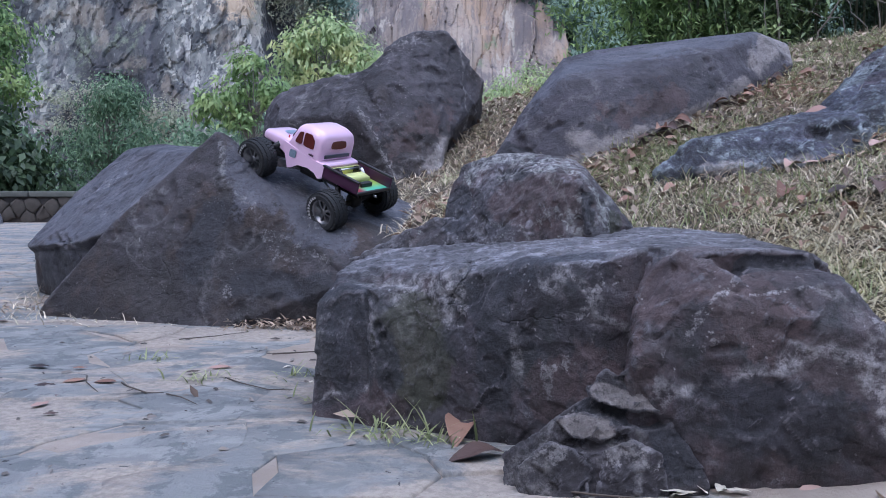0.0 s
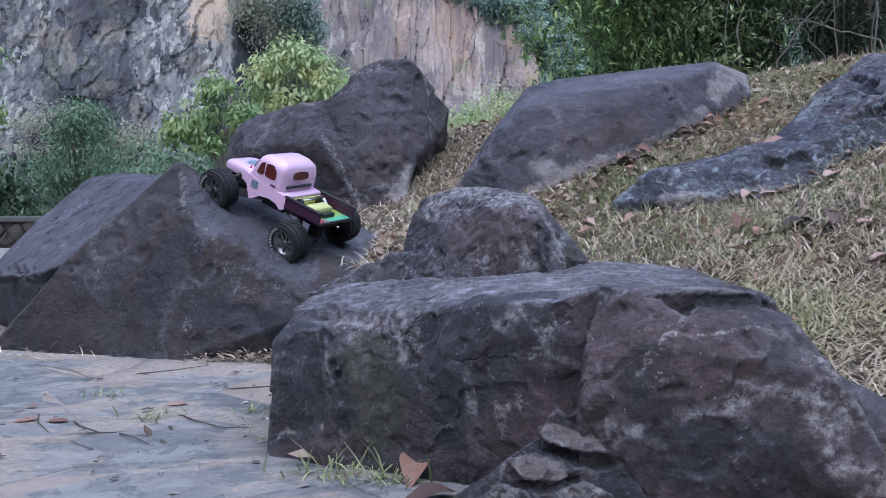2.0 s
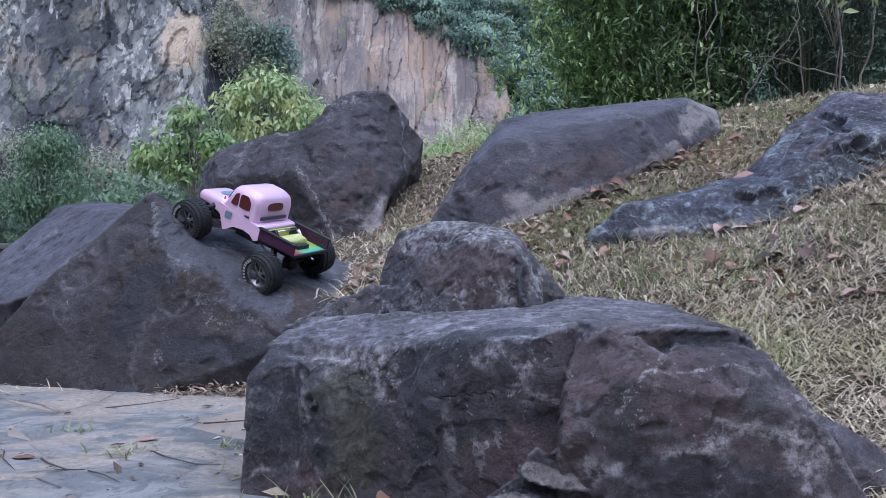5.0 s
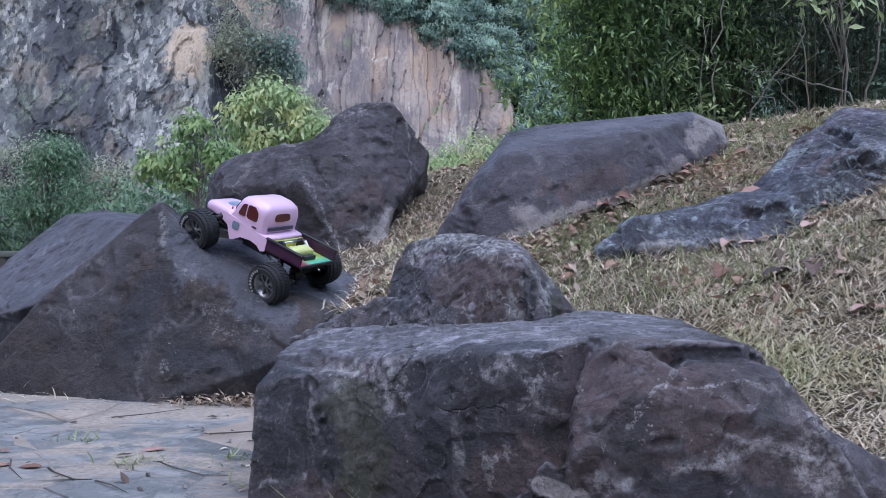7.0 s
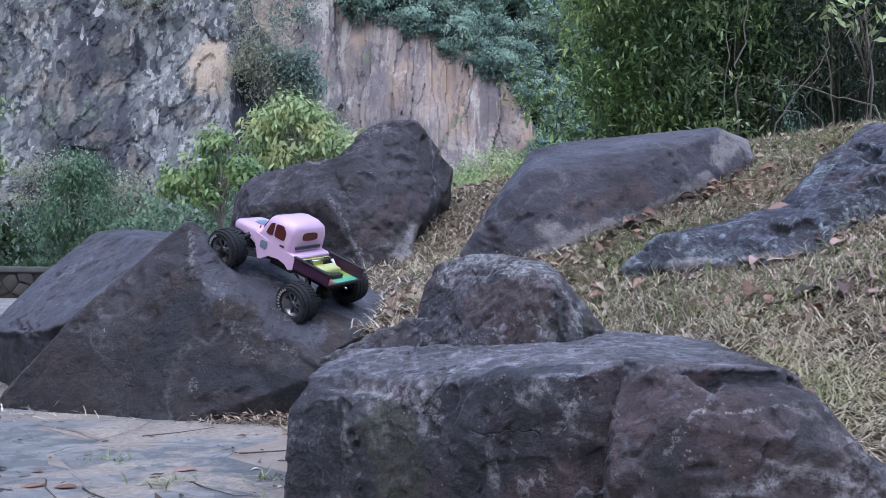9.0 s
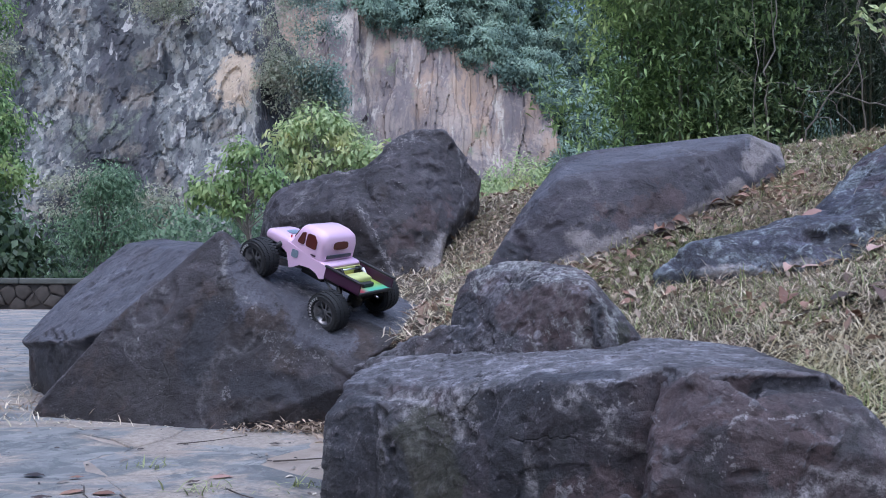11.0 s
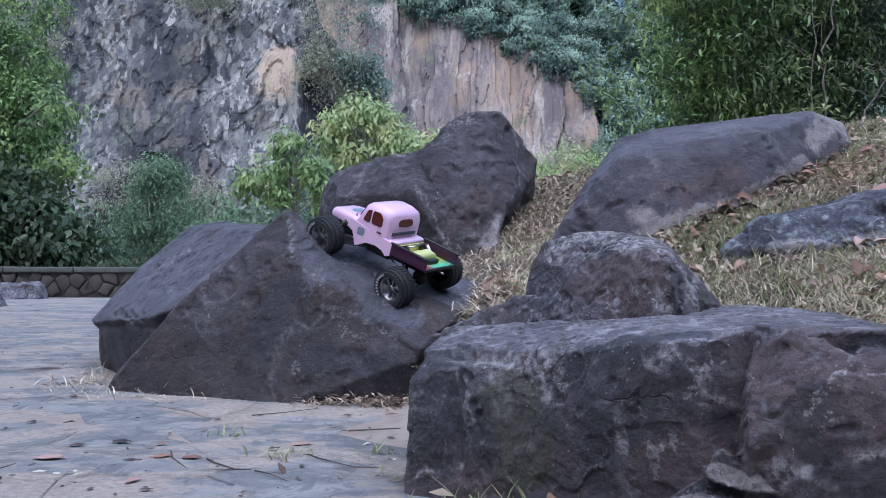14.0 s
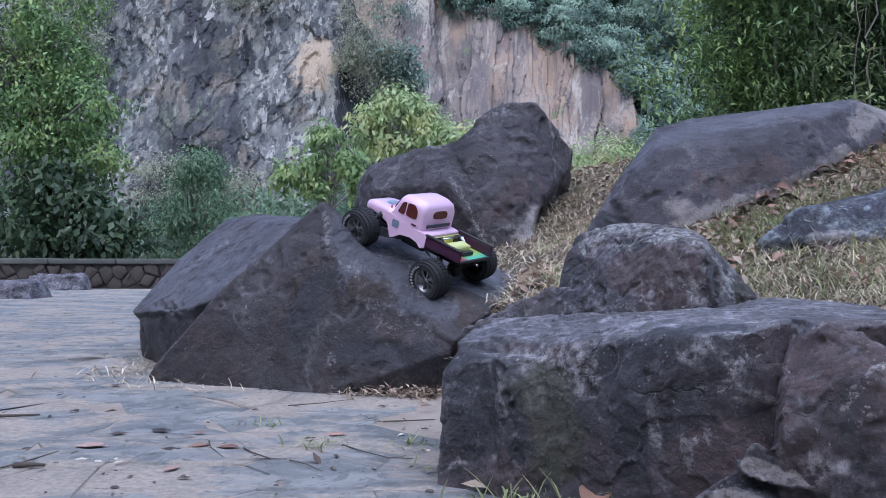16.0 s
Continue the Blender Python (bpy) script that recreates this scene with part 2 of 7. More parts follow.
def sandy_soil():
    n = Nodes("sandy_soil", 0.95)
    fine = n.noise(90, 5, 0.7)
    c = n.mix(n.ramp(n.noise(5, 5, 0.6), 0.35, 0.65), (0.29, 0.245, 0.21), (0.38, 0.335, 0.3))
    c = n.mix(n.ramp(n.noise(18, 5, 0.7), 0.6, 0.72), c, (0.17, 0.14, 0.12))
    c = n.mix(n.height(0, 0.05, 0.2), c, n.mix(n.ramp(n.noise(14, 5, 0.7), 0.4, 0.6), (0.055, 0.045, 0.032), (0.14, 0.11, 0.08)))
    n.bump(fine, 0.6, 0.01)
    return n.done(c)


SOIL = sandy_soil()


def leafy(name, dark, light, tip=None, rough=0.5, clear=0.3):
    """Leaves: light passes through them, each one a shade of its own."""
    n = Nodes(name, rough)
    c = n.mix(n.island(), dark, light)
    if tip:
        c = n.mix(n.ramp(n.noise(1.6, 3), 0.5, 0.66), c, tip)
    n.done(c)
    see = n.t.nodes.new("ShaderNodeBsdfTranslucent")
    n.t.links.new(c, see.inputs[0])
    both = n.t.nodes.new("ShaderNodeMixShader")
    both.inputs[0].default_value = clear
    n.t.links.new(n.b.outputs[0], both.inputs[1])
    n.t.links.new(see.outputs[0], both.inputs[2])
    n.t.links.new(both.outputs[0], n.t.nodes["Material Output"].inputs[0])
    return n.m


# bamboo leaves in lit, half-shaded and shaded copies: the shade is in the colour
LEAF_HEDGE_LIT = leafy("leaves_hedge", (0.1, 0.18, 0.06), (0.42, 0.58, 0.22), (0.57, 0.69, 0.27))
LEAF_HALF_SHADE = leafy("leaves_half_shaded", (0.036, 0.07, 0.03), (0.2, 0.3, 0.12), (0.3, 0.38, 0.17))
# two bushes' own dark green, reused as the hedge's shaded rear
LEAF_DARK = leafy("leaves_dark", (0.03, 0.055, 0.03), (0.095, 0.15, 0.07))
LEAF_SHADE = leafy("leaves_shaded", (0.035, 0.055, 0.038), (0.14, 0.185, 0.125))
LEAF_TREE = leafy("leaves_tree", (0.06, 0.12, 0.04), (0.26, 0.4, 0.14), (0.36, 0.46, 0.16))
LEAF_LIME = leafy("leaves_lime", (0.24, 0.34, 0.13), (0.5, 0.6, 0.3), (0.58, 0.6, 0.28))
LEAF_YOUNG = leafy("leaves_young", (0.13, 0.22, 0.07), (0.33, 0.46, 0.19), (0.36, 0.46, 0.18))
LEAF_BRUSH = leafy("leaves_brush", (0.21, 0.235, 0.165), (0.42, 0.45, 0.33), (0.34, 0.31, 0.25), 0.9)
LEAF_SAGE = leafy("leaves_sage", (0.06, 0.12, 0.065), (0.23, 0.35, 0.2))
# haze of distance is put into this pale bluish green
LEAF_FOREST = leafy("leaves_forest", (0.1, 0.165, 0.135), (0.27, 0.37, 0.3))
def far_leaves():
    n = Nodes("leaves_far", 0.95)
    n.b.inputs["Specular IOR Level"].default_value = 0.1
    # noise paints lit and shaded crowns; the bluish paleness is painted haze
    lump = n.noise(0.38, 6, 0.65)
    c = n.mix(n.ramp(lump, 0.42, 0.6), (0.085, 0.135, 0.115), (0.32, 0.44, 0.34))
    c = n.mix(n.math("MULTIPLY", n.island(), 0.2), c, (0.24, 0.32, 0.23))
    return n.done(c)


LEAF_FAR = far_leaves()
STRAW = leafy("dry_grass", (0.25, 0.205, 0.145), (0.95, 0.86, 0.7), (0.62, 0.57, 0.4), 0.8, 0.2)
GREEN_GRASS = leafy("green_grass", (0.17, 0.21, 0.09), (0.5, 0.54, 0.29), None, 0.7, 0.25)
LITTER = leafy("leaf_litter", (0.07, 0.042, 0.033), (0.56, 0.46, 0.36), (0.36, 0.24, 0.185), 0.7, 0.15)


def simple(name, colour, rough=0.5, metal=0.0, vary=0.25, scale=40.0, bump=0.2, **more):
    n = Nodes(name, rough)
    f = n.noise(scale, 4, 0.6)
    c = n.mix(f, [v * (1 - vary) for v in colour], [min(1, v * (1 + vary)) for v in colour])
    if bump:
        n.bump(f, bump, 0.002)
    return n.done(c, None, metallic=metal, **more)


def dead_leaf(name, a, b):
    n = Nodes(name, 0.6)
    c = n.mix(n.random(), a, b)
    c = n.mix(n.ramp(n.noise(45, 4), 0.55, 0.75), c, [v * 0.5 for v in a])
    n.bump(n.noise(120, 3), 0.4, 0.002)
    return n.done(c)


LEAF_BROWN = dead_leaf("fallen_leaf_brown", (0.14, 0.065, 0.045), (0.3, 0.18, 0.13))
LEAF_PINK = dead_leaf("fallen_leaf_pink", (0.34, 0.2, 0.17), (0.46, 0.32, 0.28))
LEAF_PALE = dead_leaf("fallen_leaf_pale", (0.5, 0.46, 0.38), (0.75, 0.71, 0.62))
LEAF_BLACK = dead_leaf("fallen_leaf_dark", (0.04, 0.03, 0.03), (0.1, 0.06, 0.05))
BARK = simple("bark", (0.24, 0.22, 0.19), 0.9, vary=0.4, scale=12, bump=0.6)
CANE = simple("cane", (0.12, 0.125, 0.08), 0.6, vary=0.35, scale=8)
TWIG = simple("twig", (0.09, 0.075, 0.065), 0.9, vary=0.4, scale=60)


def quarry_face(name, grey, dark, pale, ochre, ochre_at, moss_at, broken=1.0):
    n = Nodes(name, 0.9)
    run = n.noise(0.6, 7, 0.65, n.at((1, 1, 0.07)), 0.3)
    block = n.noise(0.28, 10, 0.76, n.at((1, 1, 0.8), (0, 22, 0)), 0.6)
    fine = n.noise(3.4, 9, 0.8, n.at((1, 1, 0.7)))
    c = n.mix(n.ramp(block, 0.45, 0.55), dark, grey)
    # each broken block has a shade of its own
    for size, much in ((0.55, 0.5), (1.5, 0.4)):
        cell = n.t.nodes.new("ShaderNodeTexVoronoi")
        warp = n.t.nodes.new("ShaderNodeVectorMath")
        warp.operation = "ADD"
        n.put(warp.inputs[0], n.at((1, 0.3, 1.5 if broken > 0.5 else 0.12), (0, 14, 0) if broken > 0.5 else (0, 0, 0)))
        bend = n.t.nodes.new("ShaderNodeTexNoise")
        bend.inputs["Scale"].default_value, bend.inputs["Detail"].default_value = 1.1, 6
        n.put(bend.inputs["Vector"], n.co)
        n.put(warp.inputs[1], bend.outputs["Color"])
        n.put(cell.inputs["Vector"], warp.outputs[0])
        cell.inputs["Scale"].default_value = size
        tone = n.ramp(cell.outputs["Color"], 0.2, 0.8)
        c = n.mix(n.math("MULTIPLY", n.math("SUBTRACT", 1.0, tone), much * min(1.0, broken + 0.4)), c, dark)
    c = n.mix(n.math("MULTIPLY", n.ramp(n.noise(0.13, 6, 0.65, n.at((1, 1, 0.5))), *ochre_at), 0.8), c, ochre)
    c = n.mix(n.math("MULTIPLY", n.ramp(n.noise(0.17, 7, 0.7, n.at((1, 1, 0.7), (0, 30, 70)), 0.5), 0.47, 0.56), 0.6 * broken), c, [v * 0.7 for v in dark])
    c = n.mix(n.math("MULTIPLY", n.ramp(n.noise(0.75, 6, 0.7, n.at((1, 1, 0.06))), 0.52, 0.6), 0.75), c, dark)
    c = n.mix(n.math("MULTIPLY", n.ramp(run, 0.55, 0.62), n.ramp(fine, 0.36, 0.52)), c, pale)
    c = n.mix(n.math("MULTIPLY", n.ramp(fine, 0.55, 0.62), broken), c, pale)
    c = n.mix(n.math("MULTIPLY", n.ramp(fine, 0.46, 0.38), broken), c, [v * 0.4 for v in dark])
    joint = n.ramp(n.cells(0.55, "DISTANCE_TO_EDGE", n.at((1.5, 1, 0.8), (0, 28, 0))), 0.06, 0.0)
    c = n.mix(n.math("MULTIPLY", n.math("MULTIPLY", joint, n.ramp(block, 0.5, 0.6)), 0.5 * broken), c, [v * 0.4 for v in dark])
    c = n.mix(n.math("MULTIPLY", n.ramp(n.noise(0.2, 6, 0.7), *moss_at), n.ramp(fine, 0.35, 0.55)), c, (0.24, 0.28, 0.18))
    n.bump(n.math("ADD", n.math("MULTIPLY", n.math("ADD", block, n.math("MULTIPLY", fine, 2.0)), broken), run), 1.0, 0.12)
    return n.done(c)


def fractured_face():
    """Blue-grey rock broken into leaning blocks, pale where it has fallen fresh, with dark bands and thin washed streaks."""
    n = Nodes("quarry_grey", 0.92)
    sep = n.t.nodes.new("ShaderNodeSeparateXYZ")
    n.put(sep.inputs[0], n.co)
    x, z = sep.outputs[0], sep.outputs[2]
    block = n.t.nodes.new("ShaderNodeAttribute")
    block.attribute_name = "block"
    fine = n.noise(3.6, 8, 0.75, n.at((1, 1, 0.7), (0, 25, 0)))
    wide = n.math("ADD", x, n.math("MULTIPLY", n.math("SUBTRACT", n.noise(0.3, 6, 0.65, n.at((1, 1, 0.5))), 0.5), 5.0))
    zone = n.noise(0.2, 6, 0.62, n.at((1, 1, 0.45), (0, 18, 0)), 0.4)
    for centre, half, much in ((-16.6, 2.4, 0.16), (-8.0, 2.0, 0.3), (-22.5, 1.5, 0.1)):
        away = n.math("ABSOLUTE", n.math("SUBTRACT", wide, centre))
        zone = n.math("SUBTRACT", zone, n.math("MULTIPLY", n.ramp(away, half, half * 0.3), much))
    for centre, half, much in ((-19.8, 1.0, 0.07), (-13.4, 1.6, 0.07), (-10.6, 1.5, 0.1)):
        away = n.math("ABSOLUTE", n.math("SUBTRACT", wide, centre))
        zone = n.math("ADD", zone, n.math("MULTIPLY", n.ramp(away, half, half * 0.3), much))
    # broken faces: each fleck of rock pale or dark, more of them pale where the zone is
    c = (0.082, 0.087, 0.093)
    for size, tall, lean, share, tone, much in ((1.6, 0.6, 24, 0.5, (0.156, 0.166, 0.166), 1.0), (3.4, 0.5, 32, 0.55, (0.238, 0.247, 0.237), 1.0), (5.0, 0.55, -20, 0.66, (0.425, 0.422, 0.385), 1.0), (2.2, 0.6, 15, 0.72, (0.315, 0.307, 0.272), 0.8), (3.0, 0.5, -30, 0.62, (0.05, 0.052, 0.06), 0.9)):
        cell = n.t.nodes.new("ShaderNodeTexVoronoi")
        n.put(cell.inputs["Vector"], n.warped(n.at((1, 0.4, tall), (0, lean, 0)), 0.9 / size, 2.5))
        cell.inputs["Scale"].default_value = size
        pick = n.math("ADD", n.math("MULTIPLY", cell.outputs["Color"], 0.55), n.math("MULTIPLY", zone, 0.9 if much > 0.9 or tone[0] > 0.1 else -0.9))
        if tone[0] < 0.1:
            pick = n.math("ADD", pick, 0.9)
        c = n.mix(n.math("MULTIPLY", n.ramp(pick, share + 0.2, share + 0.26), n.math("MULTIPLY", n.ramp(fine, 0.36, 0.5), much)), c, tone)
    c = n.tone(c, block.outputs["Fac"], 0.7, 1.3)
    c = n.mix(n.math("MULTIPLY", n.ramp(n.noise(0.5, 5, 0.65), 0.55, 0.66), 0.4), c, (0.36, 0.31, 0.25))
    c = n.mix(n.math("MULTIPLY", n.ramp(n.noise(0.33, 6, 0.7, n.at((1, 1, 0.8), (0, 0, 40))), 0.55, 0.64), n.math("MULTIPLY", n.ramp(fine, 0.42, 0.55), 0.7)), c, (0.22, 0.26, 0.19))
    # the fresh ochre scar
    dx, dz = n.math("SUBTRACT", x, -10.4), n.math("SUBTRACT", z, 10.7)
    away = n.math("SQRT", n.math("ADD", n.math("MULTIPLY", n.math("MULTIPLY", dx, dx), 1.3), n.math("MULTIPLY", n.math("MULTIPLY", dz, dz), 0.8)))
    away = n.math("ADD", away, n.math("MULTIPLY", n.math("SUBTRACT", n.noise(1.4, 6, 0.75), 0.5), 3.4))
    c = n.mix(n.math("MULTIPLY", n.ramp(away, 1.5, 1.0), n.ramp(fine, 0.28, 0.42)), c, (0.5, 0.41, 0.31))
    # water-washed streaks
    run = n.noise(1.5, 3, 0.55, n.at((1, 1, 0.03)))
    c = n.mix(n.math("MULTIPLY", n.math("MULTIPLY", n.ramp(run, 0.62, 0.66), n.ramp(n.noise(0.3, 4, 0.6), 0.45, 0.55)), n.ramp(fine, 0.3, 0.5)), c, (0.46, 0.45, 0.43))
    c = n.mix(n.math("MULTIPLY", n.ramp(n.noise(0.7, 5, 0.65, n.at((1, 1, 0.06), (0, 0, 30))), 0.57, 0.64), 0.6), c, (0.09, 0.09, 0.105))
    c = n.mix(n.math("MULTIPLY", n.ramp(fine, 0.42, 0.34), 0.6), c, (0.08, 0.085, 0.105))
    n.bump(fine, 0.8, 0.12)
    return n.done(c)


CLIFF_GREY = fractured_face()
CLIFF_TAN = quarry_face("quarry_tan", (0.4, 0.335, 0.285), (0.2, 0.175, 0.175), (0.5, 0.45, 0.39), (0.43, 0.31, 0.22), (0.46, 0.58), (0.6, 0.7), 0.1)


# ---- building helpers ----
def part(name, bm, material, parent=None, label="", smooth=True):
    """Links a bmesh as one mesh object, under a thing or a part."""
    me = bpy.data.meshes.new(name)
    bm.to_mesh(me)
    bm.free()
    return part_of(name, me, material, parent, label, smooth)


def part_of(name, me, material, parent=None, label="", smooth=True):
    if material and not me.materials:
        me.materials.append(material)
    me.polygons.foreach_set("use_smooth", [smooth] * len(me.polygons))
    ob = new(name, me)
    ob.parent = parent
    if label:
        ob["label"] = label
    return ob


def base(name, place, label, category, group="", kind="", turn=None):
    """An Empty at a thing's foot."""
    ob = new(name)
    ob.empty_display_size = 0.05
    ob.matrix_world = turn if turn is not None else Matrix.Translation(place)
    return tagged(ob, label, category, group, kind)


def fast_mesh(name, verts, quads):
    """A mesh out of number arrays: n x 3 corners, m x 4 faces."""
    me = bpy.data.meshes.new(name)
    me.vertices.add(len(verts))
    me.vertices.foreach_set("co", np.asarray(verts, dtype=np.float32).ravel())
    me.loops.add(quads.size)
    me.loops.foreach_set("vertex_index", quads.astype(np.int32).ravel())
    me.polygons.add(len(quads))
    me.polygons.foreach_set("loop_start", np.arange(0, quads.size, quads.shape[1], dtype=np.int32))
    me.update(calc_edges=True)
    me.validate()
    return me


def smoothstep(lo, hi, v):
    u = np.clip((v - lo) / (hi - lo), 0, 1)
    return u * u * (3 - 2 * u)


def hill(x, y):
    """The ground's height: a level yard, and a bank that climbs away to the north-east."""
    x, y = np.asarray(x, dtype=float), np.asarray(y, dtype=float)
    bank = 0.33 + 0.30 * (x - 1.02) + 0.28 * (y - 2.09)
    cap = 1.02 + 0.115 * np.clip(x, -2, 6)
    bank = np.where(bank > cap - 0.1, cap - 0.1 + 0.1 * np.tanh((bank - cap + 0.1) / 0.1), bank)
    bank = 0.03 * np.logaddexp(0, bank / 0.03)
    edge = smoothstep(3.1, 4.2, y)
    bank = bank * smoothstep(-0.42 - 1.4 * edge, -0.05 - 0.7 * edge, x)
    bank = bank * (1 - 0.75 * smoothstep(6.5, 14, y) * (1 - smoothstep(1.0, 3.0, x)))
    saddle = 0.17 * np.exp(-(((x + 0.04) / 0.17) ** 2 + ((y - 2.95) / 0.35) ** 2))
    dip = 0.06 * np.exp(-(((x - 1.25) / 0.35) ** 2 + ((y - 2.92) / 0.25) ** 2)) + 0.08 * np.exp(-(((x - 0.05) / 0.3) ** 2 + ((y - 4.3) / 0.35) ** 2))
    return bank + saddle - dip * np.clip(bank * 4, 0, 1)


def leaf_cloud(rng, centres, spread, each, size, flat=0.5, narrow=0.42, out=None):
    """Many leaf blades round the given centres: arrays of corners and faces. out: the way that each clump faces, to which its leaves keep."""
    c = np.repeat(centres, each, axis=0)
    s = np.repeat(np.broadcast_to(np.asarray(spread, float).reshape(-1, 1) if np.ndim(spread) == 1 else spread, (len(centres), 1)), each, axis=0)
    p = c + rng.normal(size=c.shape) * s * np.array([1, 1, 0.8])
    n = len(p)
    if out is None:
        a = rng.uniform(0, 2 * np.pi, n)
        e = rng.normal(-0.25, flat, n)
        d = np.stack([np.cos(a) * np.cos(e), np.sin(a) * np.cos(e), np.sin(e)], 1)
        side = np.stack([-np.sin(a), np.cos(a), rng.normal(0, 0.5, n)], 1)
    else:
        face = np.repeat(out, each, axis=0) + rng.normal(0, flat * 0.8, (n, 3))
        face /= np.linalg.norm(face, axis=1, keepdims=True)
        d = rng.normal(0, 0.6, (n, 3)) + np.array([0, 0, -0.7])
        d -= (d * face).sum(1, keepdims=True) * face
        d /= np.linalg.norm(d, axis=1, keepdims=True)
        side = np.cross(face, d)
    side /= np.linalg.norm(side, axis=1, keepdims=True)
    length = (size * rng.uniform(0.6, 1.35, n))[:, None]
    drop = np.array([0, 0, -0.18])
    v = np.stack([p, p + d * length * 0.45 + side * length * narrow * 0.5, p + d * length + drop * length, p + d * length * 0.45 - side * length * narrow * 0.5], 1)
    return v.reshape(-1, 3), np.arange(4 * n).reshape(-1, 4)


def blob_points(rng, n, radii, hollow=0.55):
    """Points in the outer part of an uneven ellipsoid."""
    d = rng.normal(size=(n, 3))
    d /= np.linalg.norm(d, axis=1, keepdims=True)
    lump = 1 + 0.28 * np.sin(3.1 * d[:, 0] + 1.7) * np.cos(2.7 * d[:, 1]) + 0.2 * np.sin(5 * d[:, 2] + 2 * d[:, 0])
    return d * (rng.uniform(hollow, 1, n) ** 0.6 * lump)[:, None] * np.asarray(radii)


def limb(bm, points, radii, sides=7):
    """A tapered, bent branch along the given points."""
    rings = []
    for i, (p, r) in enumerate(zip(points, radii)):
        p = Vector(p)
        d = (Vector(points[min(i + 1, len(points) - 1)]) - Vector(points[max(i - 1, 0)])).normalized()
        q = d.to_track_quat("Z", "Y").to_matrix()
        rings.append([bm.verts.new(p + q @ Vector((r * math.cos(2 * math.pi * k / sides), r * math.sin(2 * math.pi * k / sides), 0))) for k in range(sides)])
    for a, b in zip(rings, rings[1:]):
        for k in range(sides):
            bm.faces.new((a[k], a[(k + 1) % sides], b[(k + 1) % sides], b[k]))
    bm.faces.new(rings[-1])
    bm.faces.new(rings[0][::-1])


# ---- the ground ----
def ground_sheet():
    gx = np.concatenate([[-400, -200, -100, -50, -25, -16, -11, -8, -6, -4.5], np.arange(-3.5, 5.0, 0.06), [5.5, 6.5, 8, 11, 16, 25, 50, 100, 200, 400]])
    gy = np.concatenate([[-400, -200, -100, -50, -20, -8, -3, -1], np.arange(0.0, 7.6, 0.06), [8, 9, 10, 11.5, 13, 15, 20, 30, 50, 100, 200, 400]])
    x, y = np.meshgrid(gx, gy)
    z = hill(x, y) - 0.0015
    near = (np.abs(x) < 6) & (y > -2) & (y < 8)
    z = z + np.where(near, 0.006 * np.sin(9 * x + 3 * np.sin(4 * y)) * np.cos(8 * y + 2 * x) * np.clip(z * 6, 0, 1), 0)
    nx, ny = len(gx), len(gy)
    i = np.arange(nx * ny).reshape(ny, nx)
    q = np.stack([i[:-1, :-1], i[:-1, 1:], i[1:, 1:], i[1:, :-1]], -1).reshape(-1, 4)
    ob = part_of("ground", fast_mesh("ground", np.stack([x, y, z], -1).reshape(-1, 3), q), SOIL)
    return tagged(ob, "sandy soil of a yard and a dry grassy bank", "ground", kind="structure")


ground = ground_sheet()


# ---- boulders ----
def hull_into(bm, corners):
    vs = [bm.verts.new(c) for c in corners]
    got = bmesh.ops.convex_hull(bm, input=vs)
    dead = {g for key in ("geom_interior", "geom_unused") for g in got[key] if isinstance(g, bmesh.types.BMVert)}
    bmesh.ops.delete(bm, geom=list(dead), context="VERTS")


def line_distance(pos, points):
    """How far each place is from a broken line (or from one point)."""
    pts = [np.array(p, float) for p in points]
    best = np.linalg.norm(pos - pts[0], axis=1)
    for a, b in zip(pts, pts[1:]):
        along = np.clip((pos - a) @ (b - a) / ((b - a) @ (b - a)), 0, 1)
        best = np.minimum(best, np.linalg.norm(pos - a - along[:, None] * (b - a), axis=1))
    return best


def flakes(pos, size, seed, tilt=0.5):
    """Flat plates split off a stone: each cell of an uneven lattice is a step and a tilt of its own."""
    rng = np.random.default_rng(900 + seed)
    where, step, lean = rng.uniform(0, 1, (4096, 3)), rng.uniform(-0.5, 0.5, 4096), rng.normal(0, tilt, (4096, 3))
    p = pos / size
    p = p + 0.16 * np.sin(2.9 * p[:, [1, 2, 0]] + seed) + 0.09 * np.sin(7.7 * p[:, [2, 0, 1]] + 2 * seed) + 0.045 * np.sin(19.0 * p[:, [1, 2, 0]])
    cell = np.floor(p).astype(np.int64)
    best, out = np.full(len(p), 9.0), np.zeros(len(p))
    for i in (-1, 0, 1):
        for j in (-1, 0, 1):
            for k in (-1, 0, 1):
                c = cell + np.array([i, j, k])
                h = ((c[:, 0] * 73856093) ^ (c[:, 1] * 19349663) ^ (c[:, 2] * 83492791)) % 4096
                away = p - c - where[h]
                far = (away * away).sum(1)
                near = far < best
                best = np.where(near, far, best)
                out = np.where(near, step[h] + (away * lean[h]).sum(1), out)
    return out


